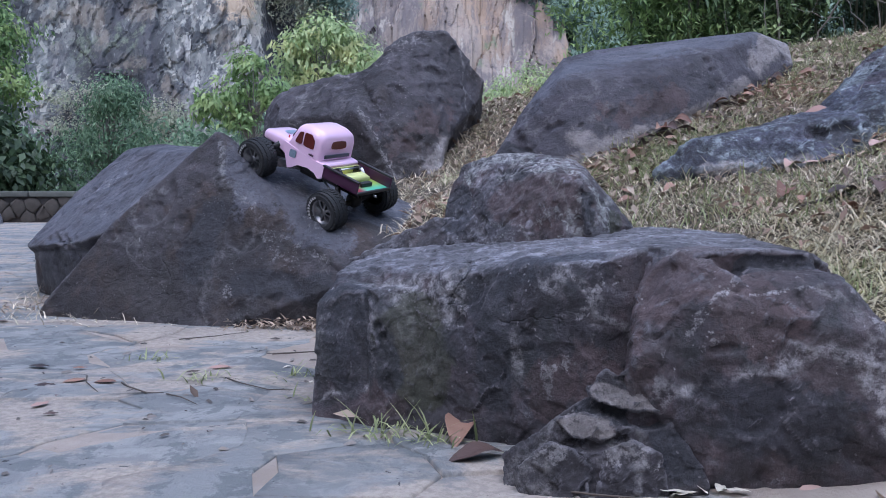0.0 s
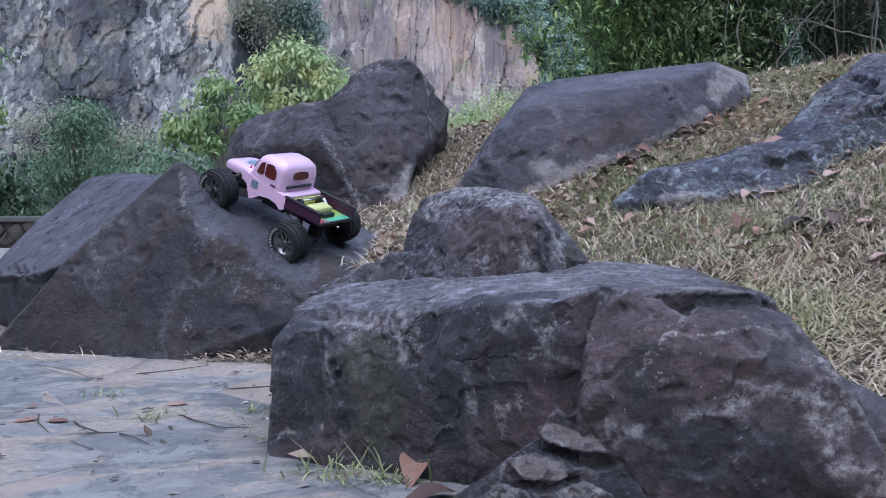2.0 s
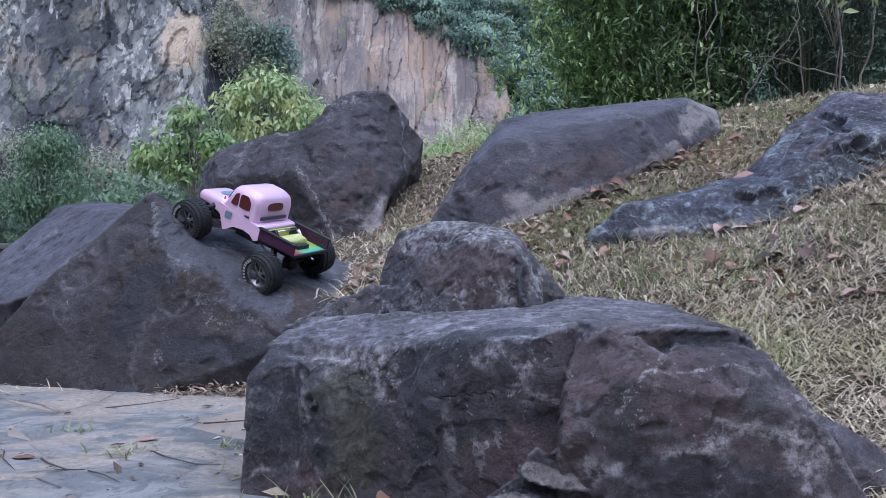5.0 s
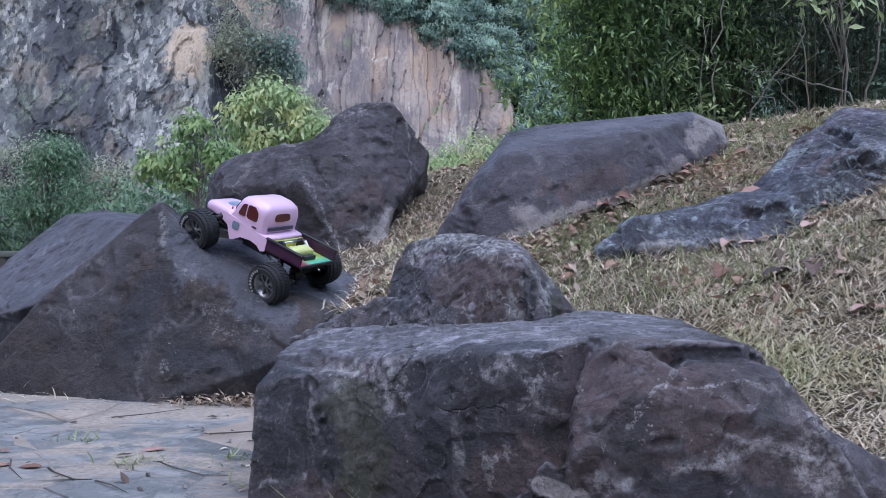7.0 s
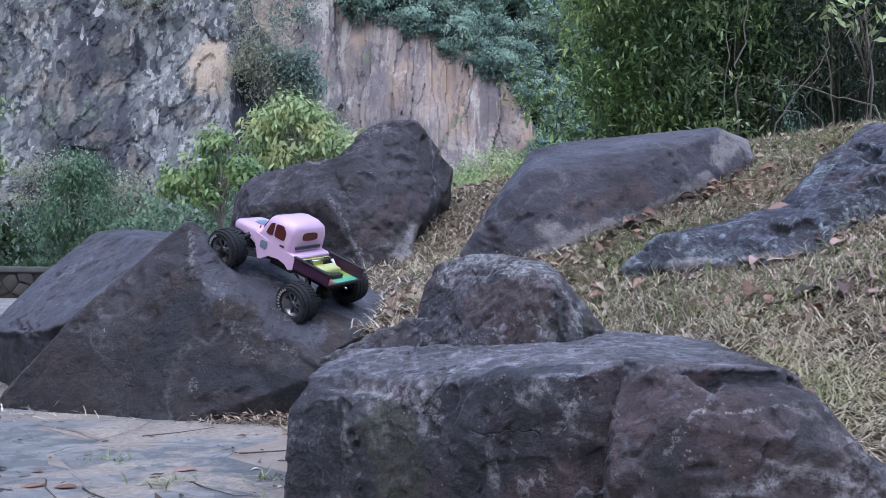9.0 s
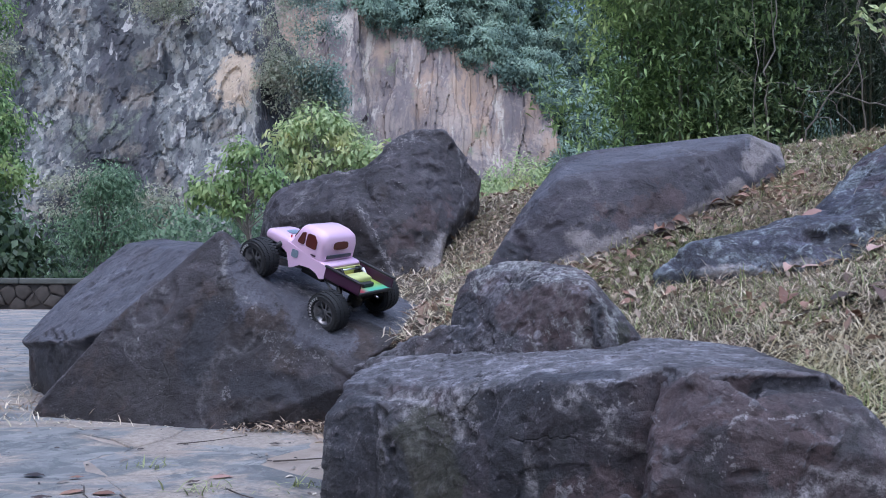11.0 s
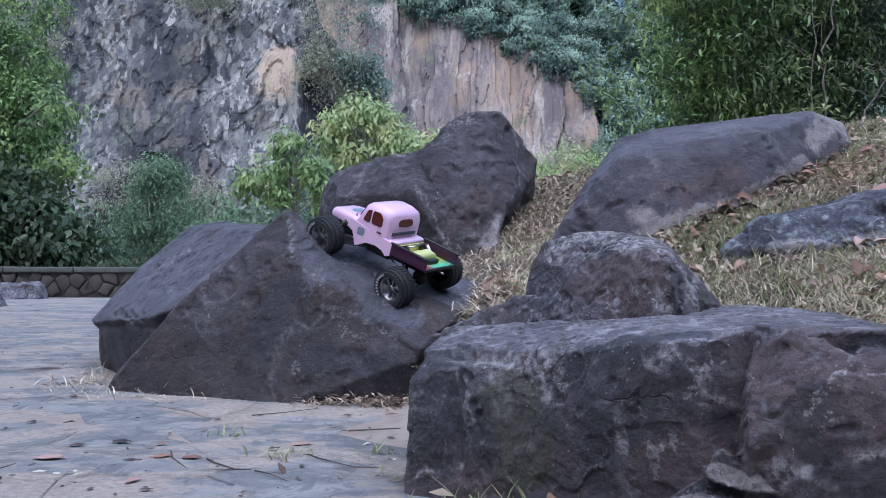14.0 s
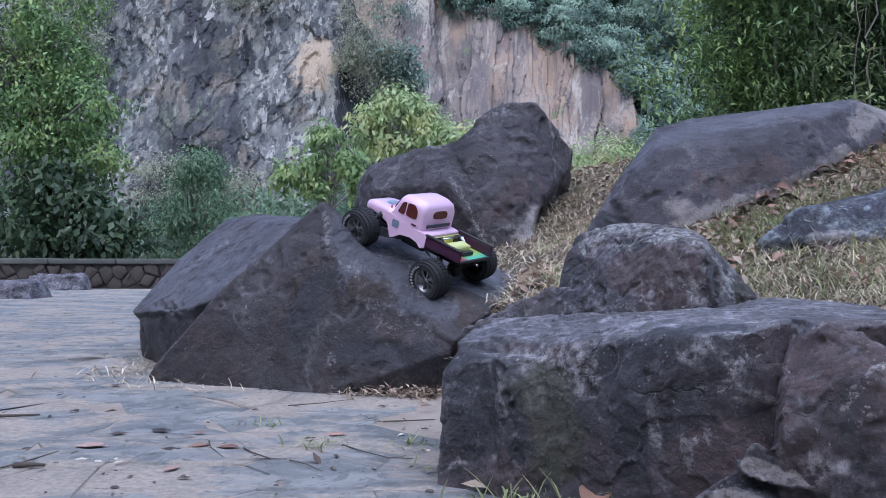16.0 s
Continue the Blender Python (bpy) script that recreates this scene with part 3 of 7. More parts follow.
def boulder(name, lumps, material, label, voxel, soften, rough, seed, category="boulder", group="boulders", lumpy=0.3, cracks=(), marks=(), split=1.0):
    """A weathered boulder: angular lumps grown together, edges worn round, then broken up at several scales."""
    raw = bpy.data.meshes.new(name)
    bm = bmesh.new()
    for corners in lumps:
        one = bmesh.new()
        hull_into(one, corners)
        tmp = bpy.data.meshes.new("lump")
        one.to_mesh(tmp)
        one.free()
        bm.from_mesh(tmp)
        bpy.data.meshes.remove(tmp)
    bm.to_mesh(raw)
    bm.free()
    holder = new("lump", raw)
    mod = holder.modifiers.new("grow", "REMESH")
    mod.mode, mod.voxel_size = "VOXEL", voxel
    me = bpy.data.meshes.new_from_object(holder.evaluated_get(bpy.context.evaluated_depsgraph_get()))
    bpy.data.objects.remove(holder)
    bpy.data.meshes.remove(raw)
    bm = bmesh.new()
    bm.from_mesh(me)
    for _ in range(soften):
        bmesh.ops.smooth_vert(bm, verts=bm.verts, factor=0.5, use_axis_x=True, use_axis_y=True, use_axis_z=True)
    bm.normal_update()
    # flat chips struck off all over, large ones first
    rng = np.random.default_rng(seed)
    pos = np.array([v.co for v in bm.verts])
    nrm = np.array([v.normal for v in bm.verts])
    for count, reach, deep, sway in ((26, 8.0, 0.6, 0.12), (190, 4.0, 0.42, 0.22), (700, 1.9, 0.26, 0.32)):
        for k in rng.integers(0, len(pos), count):
            d = nrm[k] + rng.normal(0, sway, 3)
            d /= np.linalg.norm(d)
            r = reach * rough * rng.uniform(0.6, 1.3)
            near = np.linalg.norm(pos - pos[k], axis=1)
            over = pos @ d - (pos[k] @ d - deep * rough * rng.uniform(0.3, 1.0))
            hit = (near < r) & (over > 0)
            pos[hit] -= (np.minimum(over[hit], 1.6 * deep * rough) * np.clip((r - near[hit]) / (0.12 * r), 0, 1))[:, None] * d
    for v, p in zip(bm.verts, pos):
        v.co = p
    bm.normal_update()
    shift = Vector((seed * 3.7, seed * 1.9, seed * 2.3))
    tilt = Matrix.Rotation(radians(18), 3, "Y") @ Matrix.Rotation(radians(-14), 3, "X")
    for v in bm.verts:
        p = v.co + shift
        q = tilt @ p
        d = 0.3 + lumpy * noise.fractal(p * 2.4, 1.0, 2.0, 3)
        d += 0.1 * (noise.ridged_multi_fractal(Vector((q.x * 4, q.y * 4, q.z * 9)), 1.0, 2.1, 4, 1.0, 2.0) - 1.0)
        d += 0.1 * noise.fractal(p * 24, 0.9, 2.0, 4)
        v.co = v.co + v.normal * (d * rough)
    bm.normal_update()
    pos = np.array([v.co for v in bm.verts])
    nrm = np.array([v.normal for v in bm.verts])
    if split:
        patch = 0.5 + 0.5 * np.sin(5.1 * pos[:, 0] + 2 * seed + 2 * np.sin(3.7 * pos[:, 2])) * np.sin(4.3 * pos[:, 1] + 6.1 * pos[:, 2])
        step = 0.5 * flakes(pos, 15 * rough, seed) + 0.26 * (0.4 + 0.8 * patch) * flakes(pos, 5.5 * rough, seed + 1) + 0.13 * patch * flakes(pos, 2.0 * rough, seed + 2)
        pos = pos + nrm * (split * rough * step)[:, None]
    for points, wide, deep in cracks:
        away = line_distance(pos, points)
        away = away + 0.5 * wide * np.sin(61 * pos[:, 0] + 3 * np.sin(47 * pos[:, 2])) * np.sin(53 * pos[:, 2] + 2.0)
        pos -= nrm * (deep * np.clip(1 - away / wide, 0, 1) ** 0.6)[:, None]
    for v, p in zip(bm.verts, pos):
        v.co = p
    bm.to_mesh(me)
    bm.free()
    me.materials.clear()
    grown = {}
    for key, points, wide, much in marks:
        here = much * np.clip(1 - line_distance(pos, points) / wide, 0, 1) ** 0.7
        grown[key] = np.maximum(grown.get(key, 0), here)
    for key, value in grown.items():
        me.attributes.new(key, "FLOAT", "POINT").data.foreach_set("value", value.astype(np.float32))
    return tagged(part_of(name, me, material), label, category, group)


# the wide boulder nearest the camera, flat-topped
boulder("boulder", [
    # the mass, its top sloping down to the yard
    [(-0.26, 1.82, -0.05), (-0.255, 1.95, 0.15), (-0.25, 2.0, 0.29), (-0.13, 1.84, 0.285), (0.02, 1.745, 0.305), (0.10, 1.6, -0.05), (0.13, 1.615, 0.25), (0.272, 1.48, 0.36), (0.272, 1.475, 0.1), (0.2, 1.54, -0.05), (0.35, 1.5, 0.378),
     (-0.17, 2.3, 0.325), (-0.2, 2.4, -0.05), (0.5, 1.97, 0.398), (0.64, 1.86, 0.39), (0.71, 1.66, 0.35), (0.6, 1.6, 0.375), (0.75, 2.2, -0.05), (0.9, 1.6, -0.05)],
    # the rusty shoulder below the lip
    [(0.36, 1.5, 0.376), (0.389, 1.415, 0.368), (0.428, 1.397, 0.37), (0.465, 1.356, 0.343), (0.483, 1.346, 0.318), (0.415, 1.338, 0.304), (0.345, 1.42, 0.3), (0.3, 1.352, 0.215), (0.285, 1.4, 0.12), (0.3, 1.39, -0.05),
     (0.4, 1.6, -0.05), (0.4, 1.6, 0.36), (0.335, 1.46, 0.33), (0.5, 1.46, 0.3), (0.52, 1.4, 0.2)],
    # the flat front block, a step lower than the top
    [(0.415, 1.338, 0.303), (0.483, 1.344, 0.317), (0.56, 1.347, 0.327), (0.64, 1.354, 0.332), (0.69, 1.304, 0.257), (0.77, 1.29, 0.12), (0.79, 1.33, -0.05), (0.297, 1.347, 0.213), (0.405, 1.345, 0.06), (0.43, 1.368, -0.05), (0.56, 1.333, 0.15), (0.62, 1.36, -0.05),
     (0.5, 1.405, 0.352), (0.6, 1.428, 0.352), (0.645, 1.445, 0.346), (0.75, 1.55, 0.24), (0.92, 1.55, -0.05), (0.4, 1.6, -0.05), (0.6, 1.65, 0.3)],
    # the overhanging top slab
    [(0.36, 1.5, 0.384), (0.392, 1.416, 0.376), (0.43, 1.398, 0.381), (0.489, 1.405, 0.383), (0.55, 1.42, 0.384), (0.605, 1.425, 0.377), (0.665, 1.475, 0.358), (0.71, 1.62, 0.346), (0.395, 1.43, 0.355), (0.49, 1.42, 0.36), (0.6, 1.44, 0.357), (0.66, 1.5, 0.335),
     (0.6, 1.75, 0.388), (0.4, 1.8, 0.388), (0.4, 1.7, 0.33), (0.65, 1.7, 0.33)],
    [(0.43, 1.402, 0.3), (0.64, 1.44, 0.3), (0.43, 1.403, 0.372), (0.49, 1.411, 0.374), (0.55, 1.426, 0.374), (0.605, 1.43, 0.368), (0.667, 1.475, 0.347), (0.672, 1.472, 0.28), (0.712, 1.56, 0.3), (0.5, 1.6, 0.37), (0.7, 1.6, 0.335), (0.5, 1.6, 0.25)],
    # a low piece at the side
    [(0.72, 1.46, 0.25), (0.87, 1.45, 0.175), (1.0, 1.42, 0.03), (0.98, 1.4, -0.05), (0.8, 1.4, -0.05), (0.8, 1.42, 0.18), (0.8, 1.65, 0.22), (1.0, 1.6, -0.05)],
    # the end block: a bulge beside a flat dark end
    [(-0.15, 1.79, 0.275), (0.02, 1.728, 0.29), (0.04, 1.67, 0.2), (0.045, 1.65, -0.05), (-0.15, 1.765, 0.24), (-0.145, 1.745, -0.05), (-0.1, 1.735, 0.22), (-0.06, 1.7, 0.1), (-0.06, 1.695, -0.05), (0.03, 1.9, 0.28), (0.04, 1.9, -0.05), (-0.2, 2.0, -0.05), (-0.2, 2.0, 0.28)],
    [(-0.27, 1.86, 0.235), (-0.17, 1.8, 0.272), (-0.16, 1.785, 0.2), (-0.16, 1.775, -0.05), (-0.28, 1.82, -0.05), (-0.235, 1.89, 0.278), (-0.25, 2.0, -0.05), (-0.24, 2.0, 0.29), (-0.1, 1.9, 0.28), (-0.1, 1.9, -0.05)],
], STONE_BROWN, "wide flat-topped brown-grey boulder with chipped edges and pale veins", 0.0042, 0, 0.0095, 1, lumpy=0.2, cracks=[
    ([(-0.176, 2.0, 0.309), (-0.148, 1.9, 0.305), (-0.146, 1.775, 0.26), (-0.13, 1.754, 0.19)], 0.014, 0.014),
    ([(0.025, 1.735, 0.3), (0.055, 1.68, 0.256), (0.06, 1.66, 0.195), (0.055, 1.66, 0.1)], 0.026, 0.016),
    ([(0.25, 1.5, 0.25), (0.285, 1.46, 0.25), (0.35, 1.395, 0.268)], 0.007, 0.008),
    ([(0.387, 1.379, 0.228), (0.431, 1.366, 0.236), (0.482, 1.358, 0.234)], 0.01, 0.012),
    ([(0.49, 1.41, 0.352), (0.56, 1.43, 0.345), (0.64, 1.46, 0.35)], 0.008, 0.006),
    ([(0.265, 1.46, 0.269), (0.3, 1.44, 0.262), (0.33, 1.42, 0.258)], 0.007, 0.012), ([(0.42, 1.335, 0.232), (0.45, 1.33, 0.238), (0.48, 1.33, 0.24)], 0.006, 0.008), ([(0.682, 1.285, 0.118), (0.7, 1.285, 0.125), (0.725, 1.285, 0.143)], 0.005, 0.008),
    ([(0.36, 1.36, 0.262), (0.34, 1.36, 0.25), (0.31, 1.37, 0.255)], 0.006, 0.008),
    ([(0.66, 1.28, 0.16), (0.67, 1.28, 0.12), (0.665, 1.28, 0.08)], 0.005, 0.006),
], marks=[
    ("rust", [(0.35, 1.4, 0.33), (0.42, 1.42, 0.345), (0.46, 1.37, 0.3)], 0.1, 0.75), ("rust", [(0.2, 1.56, 0.13), (0.27, 1.53, 0.19)], 0.075, 0.8),
    # dark stains, plus painted shade along the groove and below the lip
    ("film_shade", [(0.087, 1.655, 0.29), (0.09, 1.64, 0.148)], 0.05, 0.9), ("film_shade", [(0.12, 1.63, 0.18), (0.2, 1.58, 0.2)], 0.085, 0.6), ("film_shade", [(0.16, 1.61, 0.335), (0.27, 1.545, 0.335), (0.3, 1.53, 0.3)], 0.06, 0.8),
    ("film_shade", [(-0.23, 1.81, 0.25), (-0.2, 1.78, 0.12)], 0.09, 0.75), ("film_shade", [(-0.12, 1.77, 0.22), (-0.1, 1.75, 0.1)], 0.06, 0.5), ("film_shade", [(0.42, 1.37, 0.15), (0.6, 1.33, 0.12)], 0.1, 0.6),
    ("moss", [(-0.066, 1.72, 0.2), (-0.043, 1.7, 0.13)], 0.11, 0.7), ("lichen", [(0.166, 1.544, 0.235), (0.19, 1.53, 0.22)], 0.025, 0.4), ("rust", [(0.217, 1.511, 0.153), (0.19, 1.531, 0.1)], 0.05, 0.7), ("film_shade", [(0.095, 1.61, 0.305), (0.093, 1.588, 0.2), (0.09, 1.57, 0.1)], 0.05, 0.95),
    ("lichen", [(0.46, 1.35, 0.34), (0.434, 1.34, 0.318), (0.398, 1.345, 0.278), (0.384, 1.345, 0.25)], 0.014, 0.6), ("lichen", [(0.275, 1.475, 0.327), (0.25, 1.49, 0.281), (0.235, 1.5, 0.262)], 0.013, 0.7), ("lichen", [(0.19, 1.53, 0.11), (0.18, 1.53, 0.16), (0.22, 1.5, 0.18)], 0.03, 0.5), ("lichen", [(0.307, 1.42, 0.365), (0.293, 1.43, 0.321), (0.302, 1.4, 0.255)], 0.014, 0.6),
    ("rust", [(0.44, 1.35, 0.3), (0.5, 1.34, 0.27)], 0.09, 0.55), ("rust", [(0.3, 1.4, 0.2), (0.26, 1.45, 0.12)], 0.09, 0.75), ("dust", [(0.46, 1.35, 0.347)], 0.012, 0.9), ("lichen", [(0.45, 1.34, 0.26), (0.41, 1.34, 0.235)], 0.016, 0.55),
    ("lichen", [(0.47, 1.388, 0.345)], 0.012, 0.9), ("lichen", [(0.4, 1.377, 0.24), (0.43, 1.366, 0.215)], 0.016, 0.7), ("lichen", [(0.31, 1.48, 0.355), (0.312, 1.45, 0.31), (0.305, 1.46, 0.275)], 0.016, 0.65),
    ("lichen", [(0.645, 1.345, 0.32), (0.69, 1.295, 0.255), (0.77, 1.28, 0.12), (0.79, 1.285, 0.03)], 0.022, 0.45), ("lichen", [(0.483, 1.34, 0.318), (0.56, 1.34, 0.33), (0.64, 1.345, 0.333)], 0.009, 0.5), ("lichen", [(0.297, 1.34, 0.213), (0.25, 1.37, 0.17), (0.2, 1.37, 0.12)], 0.02, 0.5), ("dust", [(0.31, 1.335, 0.2), (0.285, 1.34, 0.19)], 0.014, 0.8), ("film_shade", [(0.5, 1.42, 0.35), (0.6, 1.44, 0.35)], 0.035, 0.95), ("lichen", [(0.04, 1.667, 0.25), (0.035, 1.667, 0.12)], 0.02, 0.6),
    ("lichen", [(-0.164, 1.747, 0.091), (-0.216, 1.768, 0.044)], 0.03, 0.45), ("lichen", [(0.3, 1.56, 0.372), (0.37, 1.443, 0.374), (0.53, 1.415, 0.388)], 0.018, 0.6), ("lichen", [(0.02, 1.735, 0.312), (0.16, 1.65, 0.345)], 0.01, 0.4), ("lichen", [(0.55, 1.39, 0.32), (0.64, 1.37, 0.318)], 0.014, 0.6),
])

# the small domed boulder behind it
boulder("boulder", [
    [(0.0, 2.24, 0.40), (0.03, 2.3, 0.505), (0.055, 2.3, 0.55), (0.13, 2.27, 0.575), (0.21, 2.2, 0.578), (0.32, 2.15, 0.563), (0.345, 2.06, 0.53), (0.38, 1.99, 0.46), (0.435, 1.98, 0.40),
     (0.10, 2.06, 0.35), (0.32, 1.89, 0.39), (0.305, 1.94, 0.505), (0.1, 2.06, 0.2), (0.32, 1.9, 0.2), (0.45, 2.0, 0.2), (0.0, 2.5, 0.2), (0.4, 2.5, 0.2), (0.2, 2.5, 0.5)],
    [(-0.25, 2.3, 0.3), (-0.12, 2.25, 0.365), (0.0, 2.22, 0.42), (0.1, 2.1, 0.37), (0.1, 2.1, 0.1), (-0.25, 2.3, 0.1), (0.0, 2.5, 0.3), (-0.2, 2.5, 0.1), (0.3, 2.0, 0.38), (0.3, 2.0, 0.1)],
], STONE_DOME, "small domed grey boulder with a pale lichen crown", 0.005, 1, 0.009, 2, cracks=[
    ([(0.31, 2.0, 0.53), (0.318, 1.95, 0.48), (0.325, 1.93, 0.4)], 0.016, 0.016), ([(0.1, 2.16, 0.55), (0.085, 2.14, 0.5), (0.09, 2.1, 0.44)], 0.01, 0.016), ([(0.21, 2.0, 0.47), (0.16, 2.05, 0.42), (0.14, 2.06, 0.38)], 0.008, 0.012), ([(0.14, 2.18, 0.53), (0.2, 2.13, 0.53), (0.25, 2.08, 0.545)], 0.01, 0.012), ([(0.06, 2.2, 0.53), (0.07, 2.15, 0.44), (0.1, 2.09, 0.38)], 0.016, 0.016),
], marks=[
    ("lichen", [(0.08, 2.26, 0.54), (0.126, 2.245, 0.564), (0.207, 2.178, 0.566), (0.257, 2.133, 0.555), (0.31, 2.037, 0.534)], 0.05, 0.75), ("lichen", [(0.147, 2.153, 0.513), (0.211, 2.096, 0.534), (0.257, 2.036, 0.532)], 0.03, 0.5),
    # the dark mark beside the pale strip paints in the recess's shade
    ("lichen", [(0.33, 1.99, 0.51), (0.347, 1.966, 0.477), (0.356, 1.948, 0.445), (0.368, 1.93, 0.405)], 0.02, 0.95), ("film_shade", [(0.323, 1.945, 0.471), (0.325, 1.921, 0.434), (0.324, 1.902, 0.4)], 0.02, 1.0), ("lichen", [(0.307, 1.94, 0.49), (0.302, 1.93, 0.446), (0.304, 1.924, 0.398)], 0.009, 0.7),
    ("lichen", [(0.218, 1.995, 0.41), (0.248, 1.977, 0.437), (0.292, 1.933, 0.427)], 0.035, 0.42), ("rust", [(0.17, 2.09, 0.46), (0.26, 1.98, 0.47)], 0.1, 0.7), ("film_shade", [(0.147, 2.16, 0.53), (0.2, 2.1, 0.52)], 0.03, 0.7), ("film_shade", [(0.03, 2.24, 0.46), (0.04, 2.2, 0.4)], 0.06, 0.8), ("moss", [(0.39, 1.93, 0.4), (0.4, 1.95, 0.43)], 0.03, 0.9),
])

# the peaked boulder at the edge of the yard
boulder("boulder", [
    # the smooth slope behind the ridge
    [(-0.835, 3.27, 0.56), (-0.75, 3.205, 0.465), (-0.61, 3.15, 0.368), (-0.5, 3.12, 0.31), (-0.408, 3.03, 0.235), (-0.32, 2.99, 0.2), (-0.2, 3.12, 0.3), (-0.08, 3.6, 0.4), (-0.26, 3.74, 0.478), (-0.466, 3.66, 0.542), (-0.645, 3.52, 0.56), (-0.72, 3.47, 0.59),
     (-0.4, 3.2, -0.05), (-0.8, 3.4, -0.05), (-1.0, 3.8, 0.4), (-0.68, 3.95, 0.4), (0.0, 3.6, -0.05), (-0.2, 4.3, -0.05), (-0.9, 4.3, 0.1)],
    # the dark front
    [(-0.871, 3.36, 0.715), (-0.885, 3.37, 0.70), (-1.28, 3.33, 0.355), (-1.57, 3.33, 0.02), (-1.58, 3.33, -0.05), (-0.89, 3.04, -0.05), (-0.35, 3.08, -0.05), (-0.33, 3.0, 0.17), (-0.41, 3.03, 0.225), (-0.69, 3.14, 0.33), (-0.83, 3.24, 0.52),
     (-0.835, 3.42, 0.69), (-0.8, 3.44, 0.65), (-0.73, 3.44, 0.59), (-0.76, 3.32, 0.54), (-0.7, 3.5, 0.3), (-1.3, 3.9, 0.3), (-0.97, 3.5, 0.62), (-0.9, 4.0, -0.05)],
    # the lobe behind, its lower edge an overhanging ledge
    [(-0.95, 3.5, 0.63), (-1.28, 3.4, 0.34), (-1.47, 3.5, 0.275), (-1.683, 3.75, 0.255), (-1.99, 4.1, 0.215), (-1.95, 4.2, 0.3), (-1.91, 4.5, 0.473), (-1.69, 4.65, 0.7), (-1.54, 4.75, 0.735), (-1.35, 4.5, 0.712), (-1.25, 4.62, 0.705), (-1.1, 4.7, 0.62), (-1.0, 4.0, 0.6),
     (-1.45, 3.6, 0.21), (-1.68, 3.85, 0.19), (-1.93, 4.15, 0.16), (-1.9, 4.9, 0.1)],
    [(-1.4, 3.52, 0.25), (-1.62, 3.72, 0.23), (-1.7, 3.79, 0.07), (-1.71, 3.81, -0.05), (-1.8, 3.9, 0.19), (-1.95, 4.09, 0.19), (-1.94, 4.1, 0.05), (-1.93, 4.12, -0.05), (-1.9, 5.0, -0.05), (-1.1, 4.9, 0.0), (-1.5, 3.6, -0.05), (-1.2, 4.5, 0.4)],
], STONE_PEAK, "large grey-brown boulder with a sharp peaked ridge", 0.008, 0, 0.013, 3, lumpy=0.35, split=0.55, cracks=[
    ([(-1.0, 3.45, 0.6), (-1.2, 3.4, 0.42), (-1.35, 3.37, 0.27), (-1.5, 3.37, 0.1)], 0.03, 0.02), ([(-1.8, 3.95, 0.27), (-1.55, 3.6, 0.27)], 0.025, 0.025), ([(-1.74, 4.3, 0.49), (-1.6, 4.05, 0.42)], 0.02, 0.02),
], marks=[
    # the slate marks paint sky light onto the slope and the rear lobe
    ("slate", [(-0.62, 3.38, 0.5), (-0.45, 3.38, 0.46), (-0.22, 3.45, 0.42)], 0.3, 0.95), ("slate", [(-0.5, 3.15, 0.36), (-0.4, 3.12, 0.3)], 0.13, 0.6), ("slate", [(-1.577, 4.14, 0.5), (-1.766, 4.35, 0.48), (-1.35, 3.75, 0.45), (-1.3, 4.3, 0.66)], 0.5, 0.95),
    ("lichen", [(-0.855, 3.322, 0.68), (-0.835, 3.284, 0.601), (-0.825, 3.244, 0.54)], 0.03, 0.55), ("lichen", [(-0.825, 3.244, 0.54), (-0.772, 3.202, 0.481), (-0.675, 3.176, 0.404), (-0.628, 3.137, 0.355), (-0.516, 3.077, 0.296), (-0.411, 3.036, 0.225)], 0.035, 0.42),
    ("lichen", [(-0.6, 3.35, 0.5), (-0.458, 3.307, 0.45), (-0.26, 3.395, 0.45)], 0.24, 0.42), ("lichen", [(-0.45, 3.15, 0.35), (-0.377, 3.185, 0.326)], 0.14, 0.4), ("lichen", [(-0.624, 3.114, 0.305), (-0.554, 3.081, 0.233)], 0.09, 0.42), ("lichen", [(-0.777, 3.069, 0.122)], 0.045, 0.65),
    ("lichen", [(-1.286, 3.288, 0.238)], 0.06, 0.36), ("lichen", [(-1.577, 4.14, 0.516), (-1.766, 4.318, 0.48), (-1.667, 3.951, 0.372)], 0.3, 0.33), ("lichen", [(-1.5, 3.73, 0.37), (-1.3, 3.5, 0.42)], 0.12, 0.33),
    ("film_shade", [(-0.7, 3.1, 0.13), (-0.42, 3.04, 0.13)], 0.09, 0.7), ("film_shade", [(-1.808, 3.917, 0.12), (-1.55, 3.6, 0.15)], 0.14, 0.6), ("film_shade", [(-0.78, 3.33, 0.58), (-0.8, 3.4, 0.62)], 0.05, 0.7), ("film_shade", [(-0.9, 3.17, 0.2), (-0.85, 3.2, 0.4)], 0.12, 0.5),
])

